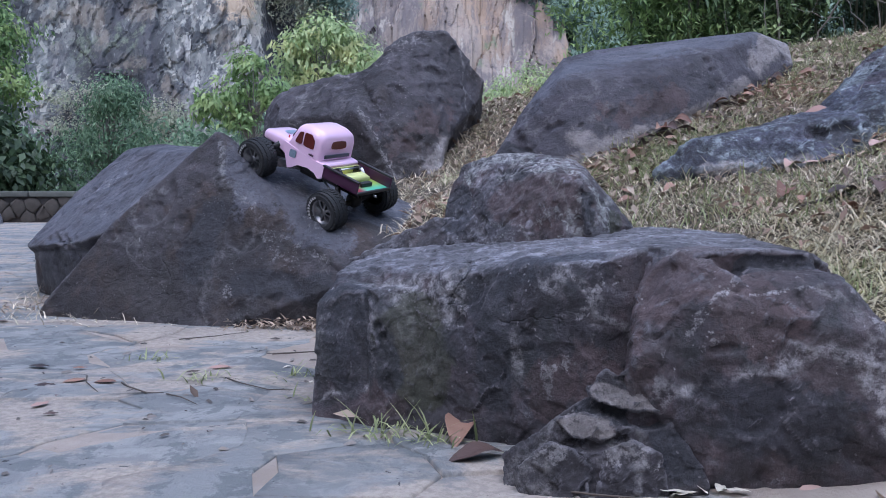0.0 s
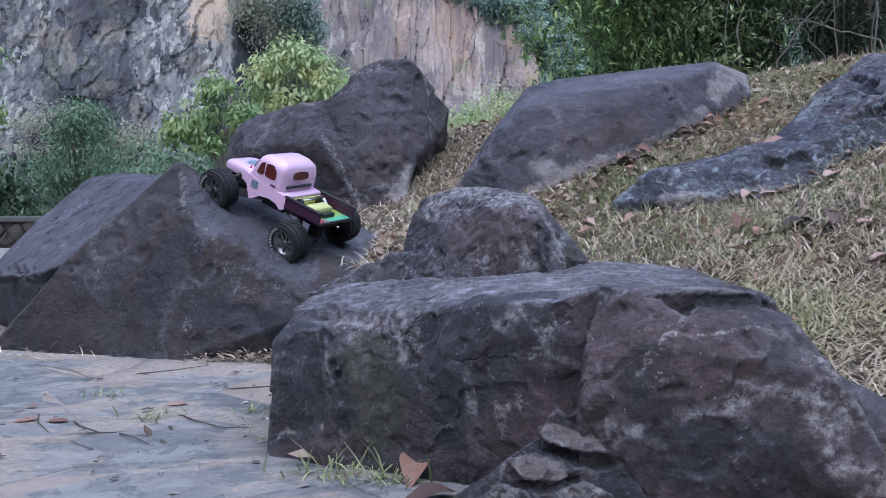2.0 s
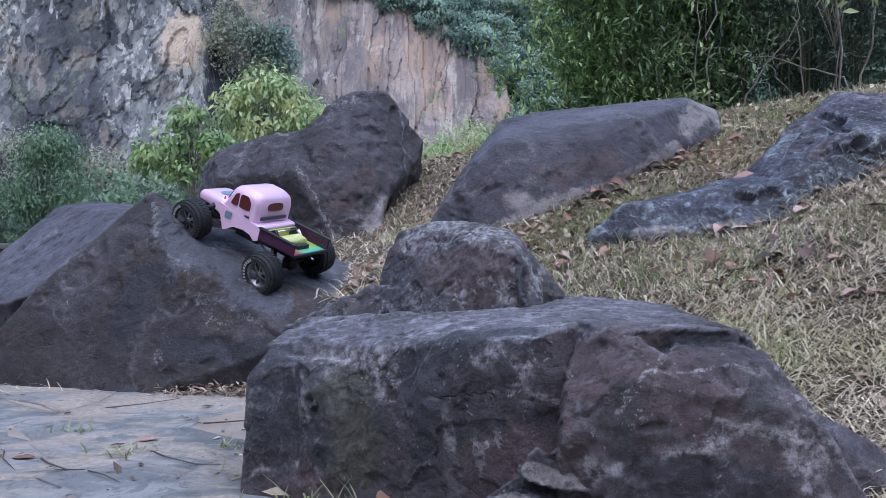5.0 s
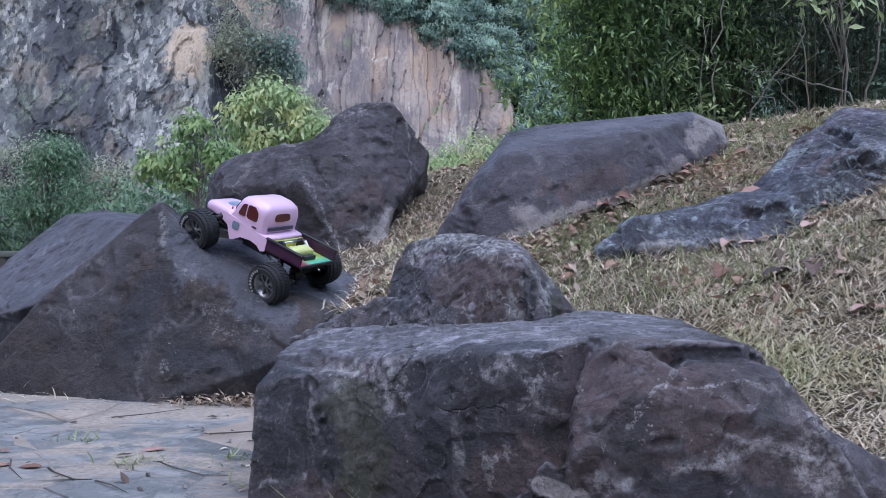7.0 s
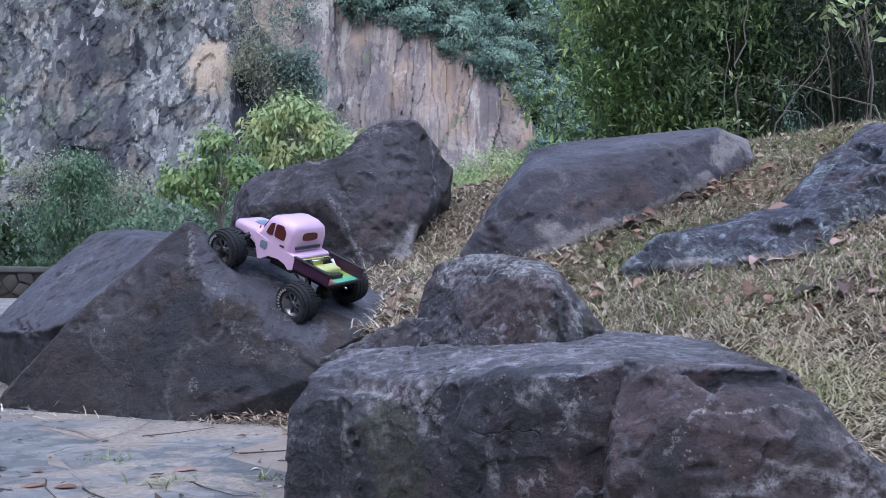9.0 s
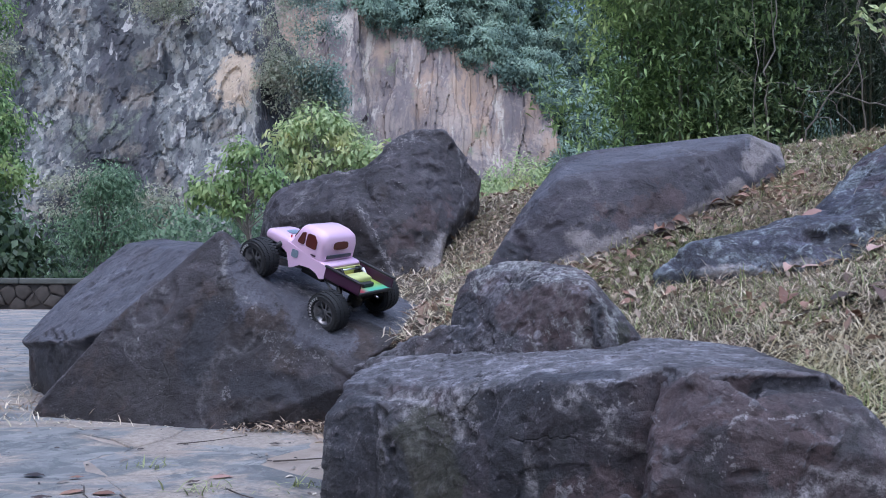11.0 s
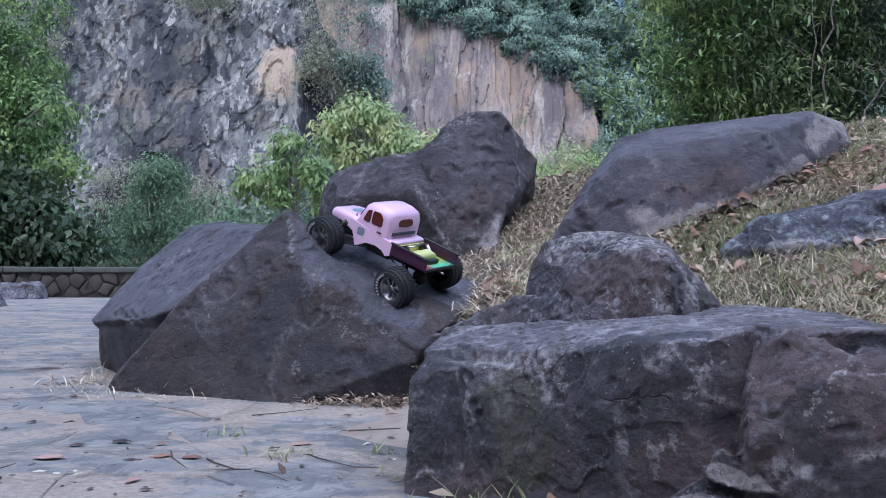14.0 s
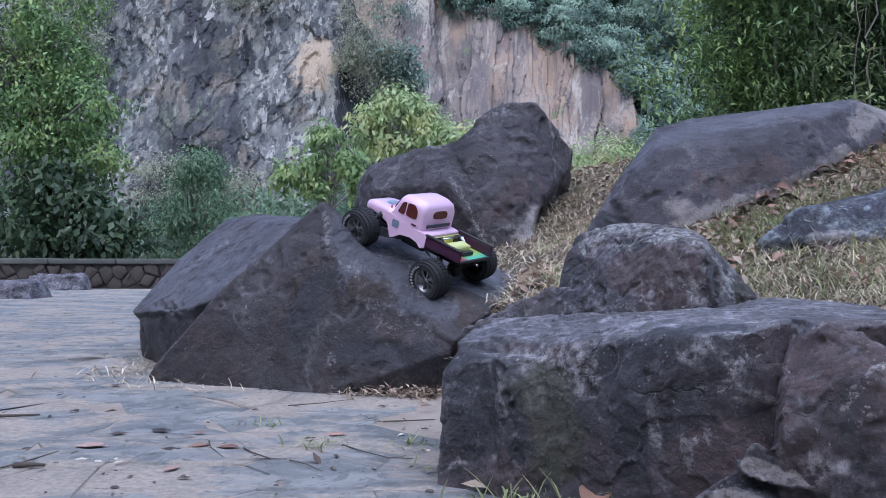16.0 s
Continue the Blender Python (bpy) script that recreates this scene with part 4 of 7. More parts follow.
# the tall rounded boulder up the bank
boulder("boulder", [
    [(-1.036, 4.9, 0.69), (-1.0, 4.85, 0.9), (-0.92, 4.78, 1.02), (-0.68, 4.68, 1.085), (-0.44, 4.66, 1.14), (-0.2, 4.7, 1.15), (0.0, 4.75, 1.1), (-0.44, 4.36, 0.88), (0.0, 4.36, 0.52), (-0.24, 4.31, 0.52), (0.0, 4.45, 0.69), (-0.85, 4.55, 0.85),
     (-0.96, 4.8, 0.6), (-0.3, 4.5, 0.3), (-0.9, 4.9, 0.3), (0.1, 5.2, 0.3), (-1.0, 5.3, 0.3), (-0.3, 5.3, 1.0)],
    [(-0.44, 4.6, 1.11), (-0.26, 4.66, 1.285), (-0.135, 4.7, 1.35), (0.02, 4.7, 1.345), (0.145, 4.72, 1.19), (0.222, 4.76, 1.09), (0.19, 4.7, 1.0), (0.11, 4.6, 0.91), (0.0, 4.47, 0.7), (-0.2, 4.38, 0.75), (-0.35, 4.42, 0.95),
     (0.0, 5.2, 1.1), (-0.3, 5.2, 1.1), (0.2, 5.2, 0.5), (-0.3, 5.2, 0.5)],
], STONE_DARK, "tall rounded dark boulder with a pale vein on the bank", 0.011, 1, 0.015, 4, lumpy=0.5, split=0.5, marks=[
    ("lichen", [(-0.43, 4.37, 0.93), (-0.412, 4.368, 0.883), (-0.34, 4.337, 0.773), (-0.3, 4.321, 0.678), (-0.24, 4.314, 0.556)], 0.035, 0.6), ("lichen", [(0.03, 4.483, 0.73), (0.0, 4.43, 0.68), (-0.02, 4.37, 0.57)], 0.07, 0.75), ("dust", [(0.02, 4.46, 0.7), (-0.05, 4.35, 0.52)], 0.12, 0.6),
    # the dark mark low on the left puts the overhang's shade into the colour
    ("lichen", [(-0.9, 4.75, 0.93), (-0.883, 4.72, 0.86)], 0.05, 0.45), ("lichen", [(-0.651, 4.481, 0.736)], 0.05, 0.45), ("lichen", [(-0.468, 4.5, 1.06), (-0.25, 4.6, 1.25), (-0.1, 4.68, 1.33)], 0.1, 0.42), ("film_shade", [(-0.8, 4.6, 0.65), (-0.5, 4.42, 0.6)], 0.16, 0.7),
    ("rust", [(-0.2, 4.35, 0.75), (0.0, 4.45, 0.9)], 0.2, 0.45),
])

# the long slab-sided boulder
boulder("boulder", [
    [(0.205, 3.75, 0.60), (0.346, 3.8, 0.83), (0.566, 4.1, 1.105), (0.711, 4.15, 1.15), (1.094, 4.15, 1.185), (1.459, 4.1, 1.228), (1.6, 4.05, 1.16), (1.585, 3.95, 1.06), (1.074, 3.66, 0.84), (0.693, 3.57, 0.67),
     (0.567, 3.52, 0.59), (0.5, 3.7, 0.955), (0.7, 3.66, 0.95), (0.93, 3.68, 0.975), (1.17, 3.78, 1.075), (1.42, 3.93, 1.19), (0.4, 3.6, 0.3), (0.3, 4.2, 0.4), (1.6, 4.5, 0.7), (0.7, 4.6, 0.6), (1.5, 3.9, 0.7)],
], STONE_SLAB, "long smooth dark boulder lying up the bank", 0.01, 1, 0.008, 5, lumpy=0.3, split=0.3, cracks=[
    ([(1.13, 3.745, 1.05), (1.17, 3.72, 1.0), (1.206, 3.712, 0.955)], 0.02, 0.02), ([(0.3, 3.72, 0.72), (0.34, 3.67, 0.62), (0.36, 3.65, 0.56)], 0.035, 0.03), ([(0.45, 3.67, 0.74), (0.56, 3.62, 0.75)], 0.025, 0.02),
], marks=[
    ("dust", [(0.5, 3.56, 0.58), (0.7, 3.57, 0.67), (0.95, 3.62, 0.74), (1.17, 3.7, 0.85), (1.33, 3.77, 0.95)], 0.07, 0.7), ("dust", [(1.4, 3.85, 1.06), (1.49, 3.99, 1.17), (1.58, 4.0, 1.1)], 0.1, 0.7), ("dust", [(0.6, 3.58, 0.68), (0.55, 3.57, 0.7)], 0.09, 0.5),
    # slate here lightens the upper plane: sky light put into the colour
    ("slate", [(0.42, 3.8, 0.98), (0.8, 3.95, 1.08), (1.2, 3.98, 1.15), (1.4, 4.02, 1.2)], 0.25, 0.5), ("film_shade", [(0.27, 3.72, 0.66), (0.33, 3.68, 0.63)], 0.06, 0.8), ("lichen", [(0.8, 3.68, 0.93), (1.15, 3.75, 1.0)], 0.03, 0.3), ("rust", [(0.7, 3.6, 0.8), (1.0, 3.66, 0.9)], 0.14, 0.4),
])

# the blue-grey ledge at the side
boulder("boulder", [
    [(0.73, 3.02, 0.55), (0.865, 3.06, 0.655), (1.252, 3.2, 0.75), (1.382, 3.25, 0.78), (1.037, 2.95, 0.57), (1.217, 2.9, 0.58), (1.393, 2.86, 0.59), (1.44, 2.97, 0.74), (1.7, 3.1, 0.8), (0.8, 3.1, 0.3), (1.6, 2.95, 0.4), (1.5, 3.6, 0.5)],
    [(1.382, 3.25, 0.78), (1.7, 3.5, 1.015), (1.893, 3.5, 1.15), (2.05, 3.4, 1.13), (2.4, 3.4, 1.05), (1.62, 2.93, 0.67), (1.44, 2.97, 0.74), (1.72, 3.0, 0.92), (2.3, 2.85, 0.8), (2.3, 2.8, 0.5), (1.4, 2.95, 0.4), (1.5, 3.7, 0.5), (2.5, 3.8, 0.5)],
], STONE_BLUE, "blue-grey rock outcrop with pale patches in the grass", 0.009, 1, 0.014, 6, lumpy=0.6, cracks=[
    ([(1.775, 3.36, 1.03), (1.74, 3.2, 0.97), (1.69, 3.02, 0.87)], 0.03, 0.035), ([(1.2, 3.0, 0.65), (1.33, 2.96, 0.69), (1.42, 2.95, 0.7)], 0.025, 0.02), ([(1.6, 3.03, 0.88), (1.68, 2.99, 0.862), (1.78, 2.96, 0.85), (1.9, 2.95, 0.83)], 0.06, 0.035),
], marks=[
    # dark and rust marks at the right paint the shade of the hollow
    ("lichen", [(1.43, 2.93, 0.66), (1.507, 2.956, 0.702), (1.578, 2.963, 0.756)], 0.1, 0.55), ("film_shade", [(1.644, 2.986, 0.852), (1.726, 2.985, 0.853), (1.9, 2.97, 0.85)], 0.09, 0.95), ("film_shade", [(1.3, 2.96, 0.69), (1.4, 2.93, 0.66)], 0.07, 0.8), ("film_shade", [(1.494, 2.98, 0.8), (1.552, 2.95, 0.737), (1.6, 2.92, 0.7)], 0.11, 0.85), ("rust", [(1.62, 3.05, 0.9), (1.7, 3.0, 0.86), (1.85, 2.97, 0.83)], 0.1, 0.95),
    ("lichen", [(1.676, 3.38, 0.96), (1.55, 3.3, 0.88)], 0.1, 0.5), ("lichen", [(1.14, 3.04, 0.675), (1.25, 3.1, 0.72)], 0.1, 0.45), ("dust", [(0.9, 2.95, 0.56), (1.2, 2.9, 0.58)], 0.06, 0.6),
])

# broken pieces lodged at the foot of the wide boulder
def stone_chip(corners, material, label, seed, name="broken_stone", voxel=0.005):
    return boulder(name, [corners], material, label, voxel, 1, 0.006, seed, "stone", "broken stones")


boulder("broken_stone", [
    # the dark bed below the flat block
    [(0.1, 1.42, 0.04), (0.13, 1.385, 0.03), (0.2, 1.37, 0.1), (0.27, 1.372, 0.16), (0.3, 1.37, 0.2), (0.34, 1.36, 0.16), (0.36, 1.345, 0.1), (0.42, 1.325, 0.02), (0.42, 1.32, -0.03), (0.16, 1.335, -0.03), (0.1, 1.38, -0.03), (0.4, 1.5, 0.1), (0.2, 1.5, 0.0)],
    # two pale wedges in the hollow, one above the other
    [(0.228, 1.372, 0.168), (0.262, 1.372, 0.196), (0.31, 1.362, 0.172), (0.372, 1.352, 0.14), (0.355, 1.35, 0.132), (0.3, 1.345, 0.126), (0.236, 1.357, 0.146), (0.26, 1.42, 0.15), (0.34, 1.42, 0.12)],
    [(0.178, 1.37, 0.116), (0.225, 1.358, 0.13), (0.29, 1.348, 0.106), (0.262, 1.342, 0.084), (0.205, 1.348, 0.086), (0.2, 1.42, 0.1), (0.27, 1.42, 0.08)],
    # the jagged foot
    [(0.12, 1.36, 0.04), (0.17, 1.345, 0.085), (0.21, 1.34, 0.075), (0.24, 1.335, 0.04), (0.22, 1.322, -0.03), (0.12, 1.34, -0.03), (0.2, 1.42, 0.05), (0.12, 1.42, 0.0)],
    [(0.25, 1.335, 0.075), (0.3, 1.33, 0.09), (0.345, 1.325, 0.07), (0.36, 1.315, -0.03), (0.235, 1.318, -0.03), (0.3, 1.42, 0.06)],
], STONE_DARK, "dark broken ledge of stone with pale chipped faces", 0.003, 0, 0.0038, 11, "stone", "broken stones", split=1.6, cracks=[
    ([(0.245, 1.34, 0.06), (0.235, 1.33, 0.03), (0.21, 1.325, 0.0)], 0.006, 0.014), ([(0.235, 1.36, 0.138), (0.29, 1.348, 0.117), (0.36, 1.345, 0.122)], 0.013, 0.024), ([(0.27, 1.36, 0.19), (0.31, 1.355, 0.176), (0.37, 1.345, 0.142)], 0.009, 0.02), ([(0.19, 1.36, 0.078), (0.25, 1.345, 0.076), (0.29, 1.345, 0.09)], 0.009, 0.016),
], marks=[
    ("dust", [(0.25, 1.36, 0.16), (0.3, 1.35, 0.146), (0.34, 1.345, 0.139)], 0.022, 1.0), ("dust", [(0.2, 1.36, 0.112), (0.255, 1.346, 0.102)], 0.026, 1.0), ("lichen", [(0.14, 1.36, 0.05), (0.18, 1.34, 0.07)], 0.03, 0.6), ("lichen", [(0.27, 1.33, 0.07), (0.32, 1.325, 0.07)], 0.04, 0.5),
    # painted shade in the hollow around the pale wedges
    ("film_shade", [(0.34, 1.35, 0.12), (0.38, 1.335, 0.06)], 0.05, 0.8), ("film_shade", [(0.24, 1.38, 0.13), (0.3, 1.37, 0.11)], 0.03, 0.9),
])
stone_chip([(-0.68, 3.17, 0.41), (-0.6, 3.16, 0.39), (-0.585, 3.2, 0.42), (-0.67, 3.21, 0.43), (-0.66, 3.18, 0.445), (-0.6, 3.18, 0.435), (-0.63, 3.22, 0.41)], STONE_PEAK, "small dark flat stone resting on the peaked boulder", 13)


# ---- quarry cliffs ----
def cliff(name, x0, x1, step, top, depth_at, rough, material, label, seed, blocky=1.0, rows=96):
    xs = np.arange(x0, x1 + step, step)
    verts = []
    for r in range(rows + 1):
        u = r / rows
        for x in xs:
            z = -1 + (top(x) + 1) * u
            p = Vector((x * 0.16 + seed, seed * 2, z * 0.11))
            d = 2.2 * noise.fractal(p, 1.0, 2.0, 5)
            q = Vector((x * 0.8 + z * 0.25, seed, z * 0.7 - x * 0.15))
            d += blocky * (0.9 * noise.cell(q) + 0.6 * noise.cell(q * 2.3) + 0.7 * noise.fractal(q * 0.6, 1.0, 2.0, 4))
            d += 0.7 * noise.fractal(Vector((x * 1.1, seed, z * 0.06)), 1.0, 2.0, 3) + 0.25 * noise.fractal(Vector((x * 3.0, seed, z * 0.15)), 1.0, 2.0, 2)
            verts.append((x, depth_at(x) + 0.3 * z - d * rough, z + (0.8 * noise.fractal(Vector((x * 0.5, 3, seed)), 1, 2, 3) if r == rows else 0)))
    n = len(xs)
    i = np.arange(n * (rows + 1)).reshape(rows + 1, n)
    q = np.stack([i[:-1, :-1], i[:-1, 1:], i[1:, 1:], i[1:, :-1]], -1).reshape(-1, 4)
    ob = part_of(name, fast_mesh(name, np.array(verts), q), material, smooth=False)
    return tagged(ob, label, "cliff", kind="structure")


def facets(x, z, wide, tall, lean, seed, slope):
    """Angular blocks: each one a tilted plane of its own."""
    rng = np.random.default_rng(seed)
    a, b = (x + lean * z) / wide, (z - 0.5 * lean * x) / tall
    i0, j0 = int(np.floor(a.min())) - 2, int(np.floor(b.min())) - 2
    shape = (int(np.ceil(a.max())) - i0 + 3, int(np.ceil(b.max())) - j0 + 3)
    sx, sz = rng.uniform(-0.45, 0.45, shape), rng.uniform(-0.45, 0.45, shape)
    off, gx, gz = rng.uniform(-0.5, 0.5, shape), rng.normal(0, slope, shape), rng.normal(0, slope, shape)
    i, j = np.floor(a).astype(int) - i0, np.floor(b).astype(int) - j0
    shade = rng.uniform(0, 1, shape)
    best, out, tone = np.full(a.shape, 9.0), np.zeros(a.shape), np.zeros(a.shape)
    for di in (-1, 0, 1):
        for dj in (-1, 0, 1):
            u = a - (i + di + i0 + 0.5 + sx[i + di, j + dj])
            w = b - (j + dj + j0 + 0.5 + sz[i + di, j + dj])
            far = np.abs(u) + np.abs(w) + 0.3 * np.abs(u - w)
            near = far < best
            best = np.where(near, far, best)
            out = np.where(near, off[i + di, j + dj] + gx[i + di, j + dj] * u + gz[i + di, j + dj] * w, out)
            tone = np.where(near, shade[i + di, j + dj], tone)
    return out, tone


def broken_cliff(name, xs, rows, top, depth_at, layers, material, label, seed, wave=0.3):
    """A quarried face: blocks of several sizes broken out of it."""
    x, u = np.meshgrid(xs, np.linspace(0, 1, rows + 1))
    z = -1 + (np.array([top(v) for v in xs])[None, :] + 1) * u
    d = wave * (np.sin(0.31 * x + seed) * np.cos(0.27 * z + 2 * seed) + 0.6 * np.sin(0.83 * x + 0.4 * z + seed) + 0.4 * np.sin(1.3 * z - 0.7 * x))
    tone = np.zeros(x.shape)
    for k, (wide, tall, lean, much, slope) in enumerate(layers):
        jx = x + 0.1 * wide * np.sin(3.1 * z / tall + 1.3 * k) + 0.06 * wide * np.sin(7.3 * z / tall + x)
        jz = z + 0.1 * tall * np.sin(2.7 * x / wide + k) + 0.06 * tall * np.sin(6.1 * x / wide + z)
        step, shade = facets(jx, jz, wide, tall, lean, 100 * seed + k, slope)
        d = d + much * step
        tone = tone + (0.15, 0.3, 0.35, 0.2)[k] * shade
    z = z + np.where(u == 1, 0.4 * np.sin(2.3 * x) * np.sin(0.7 * x + 1), 0)
    y = np.array([depth_at(v) for v in xs])[None, :] + 0.3 * z - d
    i = np.arange(x.size).reshape(x.shape)
    q = np.stack([i[:-1, :-1], i[:-1, 1:], i[1:, 1:], i[1:, :-1]], -1).reshape(-1, 4)
    me = fast_mesh(name, np.stack([x, y, z], -1).reshape(-1, 3), q)
    me.attributes.new("block", "FLOAT", "POINT").data.foreach_set("value", tone.ravel().astype(np.float32))
    return tagged(part_of(name, me, material, smooth=False), label, "cliff", kind="structure")


def tan_top(x):
    return float(np.interp(x, [-40, -7, 2, 6.7, 9.6, 10.6, 14], [30, 24, 20.2, 16.6, 14.5, 10, 3]))


broken_cliff("cliff_grey", np.concatenate([np.arange(-60, -27, 1.0), np.arange(-27, -2.4, 0.09)]), 190, lambda x: float(np.interp(x, [-75, -10, -8.5, -5.4, -2.5], [24, 22, 14, 9, 4])), lambda x: 42 + max(0, x + 9) * 1.2,
             [(2.6, 4.2, 0.15, 0.25, 0.5), (1.1, 1.7, -0.2, 0.16, 0.7), (0.5, 0.8, 0.3, 0.07, 0.8), (0.26, 0.36, -0.25, 0.025, 0.8)], CLIFF_GREY, "dark grey fractured quarry cliff with pale streaks", 5)
broken_cliff("cliff_tan", np.concatenate([np.arange(-40, -12, 1.0), np.arange(-12, 14, 0.11)]), 120, tan_top, lambda x: 66.0,
             [(2.6, 9.0, 0.05, 0.7, 0.3), (0.9, 6.0, -0.03, 0.3, 0.25), (0.4, 3.0, 0.03, 0.12, 0.3)], CLIFF_TAN, "tan and beige quarry face with vertical streaks", 8, 0.25)


# ---- plants behind the yard ----
def tree(name, foot, trunk_top, girth, crowns, leaf, each, clumps, material, label, category="tree", flat=0.5, narrow=0.42, seed=1, spread=0.3, bark=None):
    """A tapered trunk with limbs, and a crown of leaf clumps with gaps."""
    rng = np.random.default_rng(seed)
    root = base(name, foot, label, category)
    inv = Matrix.Translation(-Vector(foot))
    bm = bmesh.new()
    mid = Vector(foot).lerp(Vector(trunk_top), 0.5) + Vector((0.06, 0.03, 0))
    limb(bm, [foot, mid, trunk_top], [girth, girth * 0.75, girth * 0.45])
    pts, ways = [], []
    for centre, radii in crowns:
        p = blob_points(rng, clumps, radii) + np.array(centre)
        pts.append(p)
        ways.append((p - np.array(centre)) / np.array(radii) + np.array([0, -0.15, 0.35]))
        for k in range(0, clumps, max(1, clumps // 7)):
            a = Vector(foot).lerp(Vector(trunk_top), rng.uniform(0.5, 1.0))
            twigs = bmesh.new()
            limb(twigs, [a, a.lerp(Vector(p[k]), 0.5) + Vector((0, 0, 0.08)), p[k]], [girth * 0.4, girth * 0.25, girth * 0.08], 5)
            bmesh.ops.transform(twigs, matrix=inv, verts=twigs.verts)
            part("branch", twigs, bark or BARK, root)
    bmesh.ops.transform(bm, matrix=inv, verts=bm.verts)
    part("trunk", bm, bark or BARK, root)
    v, q = leaf_cloud(rng, np.concatenate(pts), spread, each, leaf, flat, narrow, np.concatenate(ways))
    part_of("crown", fast_mesh("crown", v - np.array(foot), q), material, root, smooth=False)
    return root


tree("tree", (-9.6, 16.2, 0), (-9.3, 15.8, 4.2), 0.16, [((-8.1, 15.4, 3.3), (0.75, 0.7, 0.6)), ((-8.5, 15.5, 4.2), (0.8, 0.7, 0.65)), ((-8.0, 15.6, 2.4), (0.7, 0.6, 0.6)), ((-9.3, 15.3, 3.6), (0.9, 0.8, 0.7)), ((-9.5, 15.4, 4.8), (1.1, 0.9, 0.8)), ((-9.2, 15.3, 2.6), (0.9, 0.7, 0.6)), ((-8.6, 15.7, 5.4), (0.9, 0.8, 0.7)), ((-10.3, 15.4, 3.3), (1.1, 0.8, 1.0)), ((-10.5, 15.5, 5.2), (1.1, 0.9, 0.9))], 0.095, 34, 70, LEAF_TREE, "tall leafy green tree behind the low wall", flat=0.75, narrow=0.5, seed=3, spread=0.14)
tree("bush", (-8.4, 15.0, 0), (-8.3, 15.0, 1.3), 0.06, [((-8.9, 14.8, 1.0), (0.9, 0.6, 0.9)), ((-7.8, 14.8, 1.15), (0.85, 0.6, 0.85)), ((-7.2, 14.8, 0.75), (0.6, 0.5, 0.6)), ((-8.2, 14.9, 1.7), (0.7, 0.5, 0.5))], 0.15, 20, 70, LEAF_DARK, "dark broad-leaved bush behind the low wall", "bush", flat=1.3, narrow=0.62, seed=4, spread=0.16)
tree("bush", (-6.1, 15.5, 0), (-6.0, 15.5, 1.4), 0.05, [((-5.9, 15.5, 1.5), (0.75, 0.6, 0.85)), ((-6.4, 15.4, 0.9), (0.6, 0.5, 0.7)), ((-5.4, 15.5, 0.85), (0.55, 0.5, 0.65)), ((-5.8, 15.5, 2.1), (0.4, 0.4, 0.4))], 0.085, 44, 60, LEAF_SAGE, "grey-green feathery bush behind the low wall", "bush", flat=1.0, narrow=0.32, seed=5, spread=0.13)
tree("bush", (-10.9, 15.0, 0), (-10.9, 15.0, 1.2), 0.05, [((-10.9, 15.0, 1.1), (1.4, 0.7, 1.1))], 0.2, 26, 90, LEAF_DARK, "dark green bush behind the low wall", "bush", narrow=0.6, seed=6, spread=0.2)
tree("sapling", (-3.6, 17.0, 0), (-3.75, 17.0, 2.2), 0.035, [((-4.5, 17.0, 2.2), (0.38, 0.3, 0.3)), ((-4.05, 17.0, 2.45), (0.36, 0.3, 0.26)), ((-3.85, 17.0, 2.95), (0.34, 0.28, 0.26)), ((-3.35, 17.0, 2.5), (0.3, 0.25, 0.26)), ((-3.05, 17.0, 2.05), (0.24, 0.22, 0.3)), ((-3.95, 17.0, 1.95), (0.3, 0.25, 0.2))], 0.15, 12, 30, LEAF_YOUNG, "slender sapling with drooping green leaves", "tree", flat=0.5, narrow=0.42, seed=7, spread=0.1)
tree("sapling", (-2.9, 20.0, 0), (-2.9, 20.0, 3.3), 0.05, [((-3.4, 20.0, 3.65), (0.5, 0.4, 0.55)), ((-2.85, 20.0, 4.1), (0.6, 0.45, 0.45)), ((-2.3, 20.0, 3.8), (0.5, 0.4, 0.5)), ((-3.0, 20.0, 3.2), (0.6, 0.4, 0.4)), ((-1.8, 20.0, 3.3), (0.5, 0.4, 0.4))], 0.16, 14, 46, LEAF_LIME, "young tree with drooping lime-green leaves", "tree", flat=0.5, narrow=0.42, seed=8, spread=0.14)
tree("bush", (-0.9, 20.5, 0), (-0.9, 20.5, 2.6), 0.05, [((-0.9, 20.5, 2.9), (0.9, 0.7, 0.8))], 0.22, 22, 50, LEAF_LIME, "yellow-green bush below the tan cliff", "bush", narrow=0.45, seed=9, spread=0.18)
tree("bush", (1.5, 12.0, float(hill(1.5, 12.0))), (1.5, 12.0, 1.8), 0.03, [((1.35, 12.0, 1.75), (0.8, 0.6, 0.42))], 0.07, 70, 80, LEAF_LIME, "low bright green bush on the crest", "bush", narrow=0.35, seed=10, spread=0.1)
tree("bush", (0.5, 11.5, float(hill(0.5, 11.5))), (0.5, 11.5, 1.5), 0.03, [((0.4, 11.5, 1.45), (0.8, 0.6, 0.45))], 0.07, 60, 80, LEAF_LIME, "low pale green bush on the crest", "bush", narrow=0.35, seed=11, spread=0.1)
tree("bush", (1.95, 14.0, float(hill(1.95, 14.0))), (1.95, 14.0, 2.1), 0.03, [((1.95, 14.0, 2.2), (0.4, 0.3, 0.27))], 0.06, 60, 40, LEAF_FOREST, "small dark green bush on the crest", "bush", narrow=0.4, seed=12, spread=0.07)


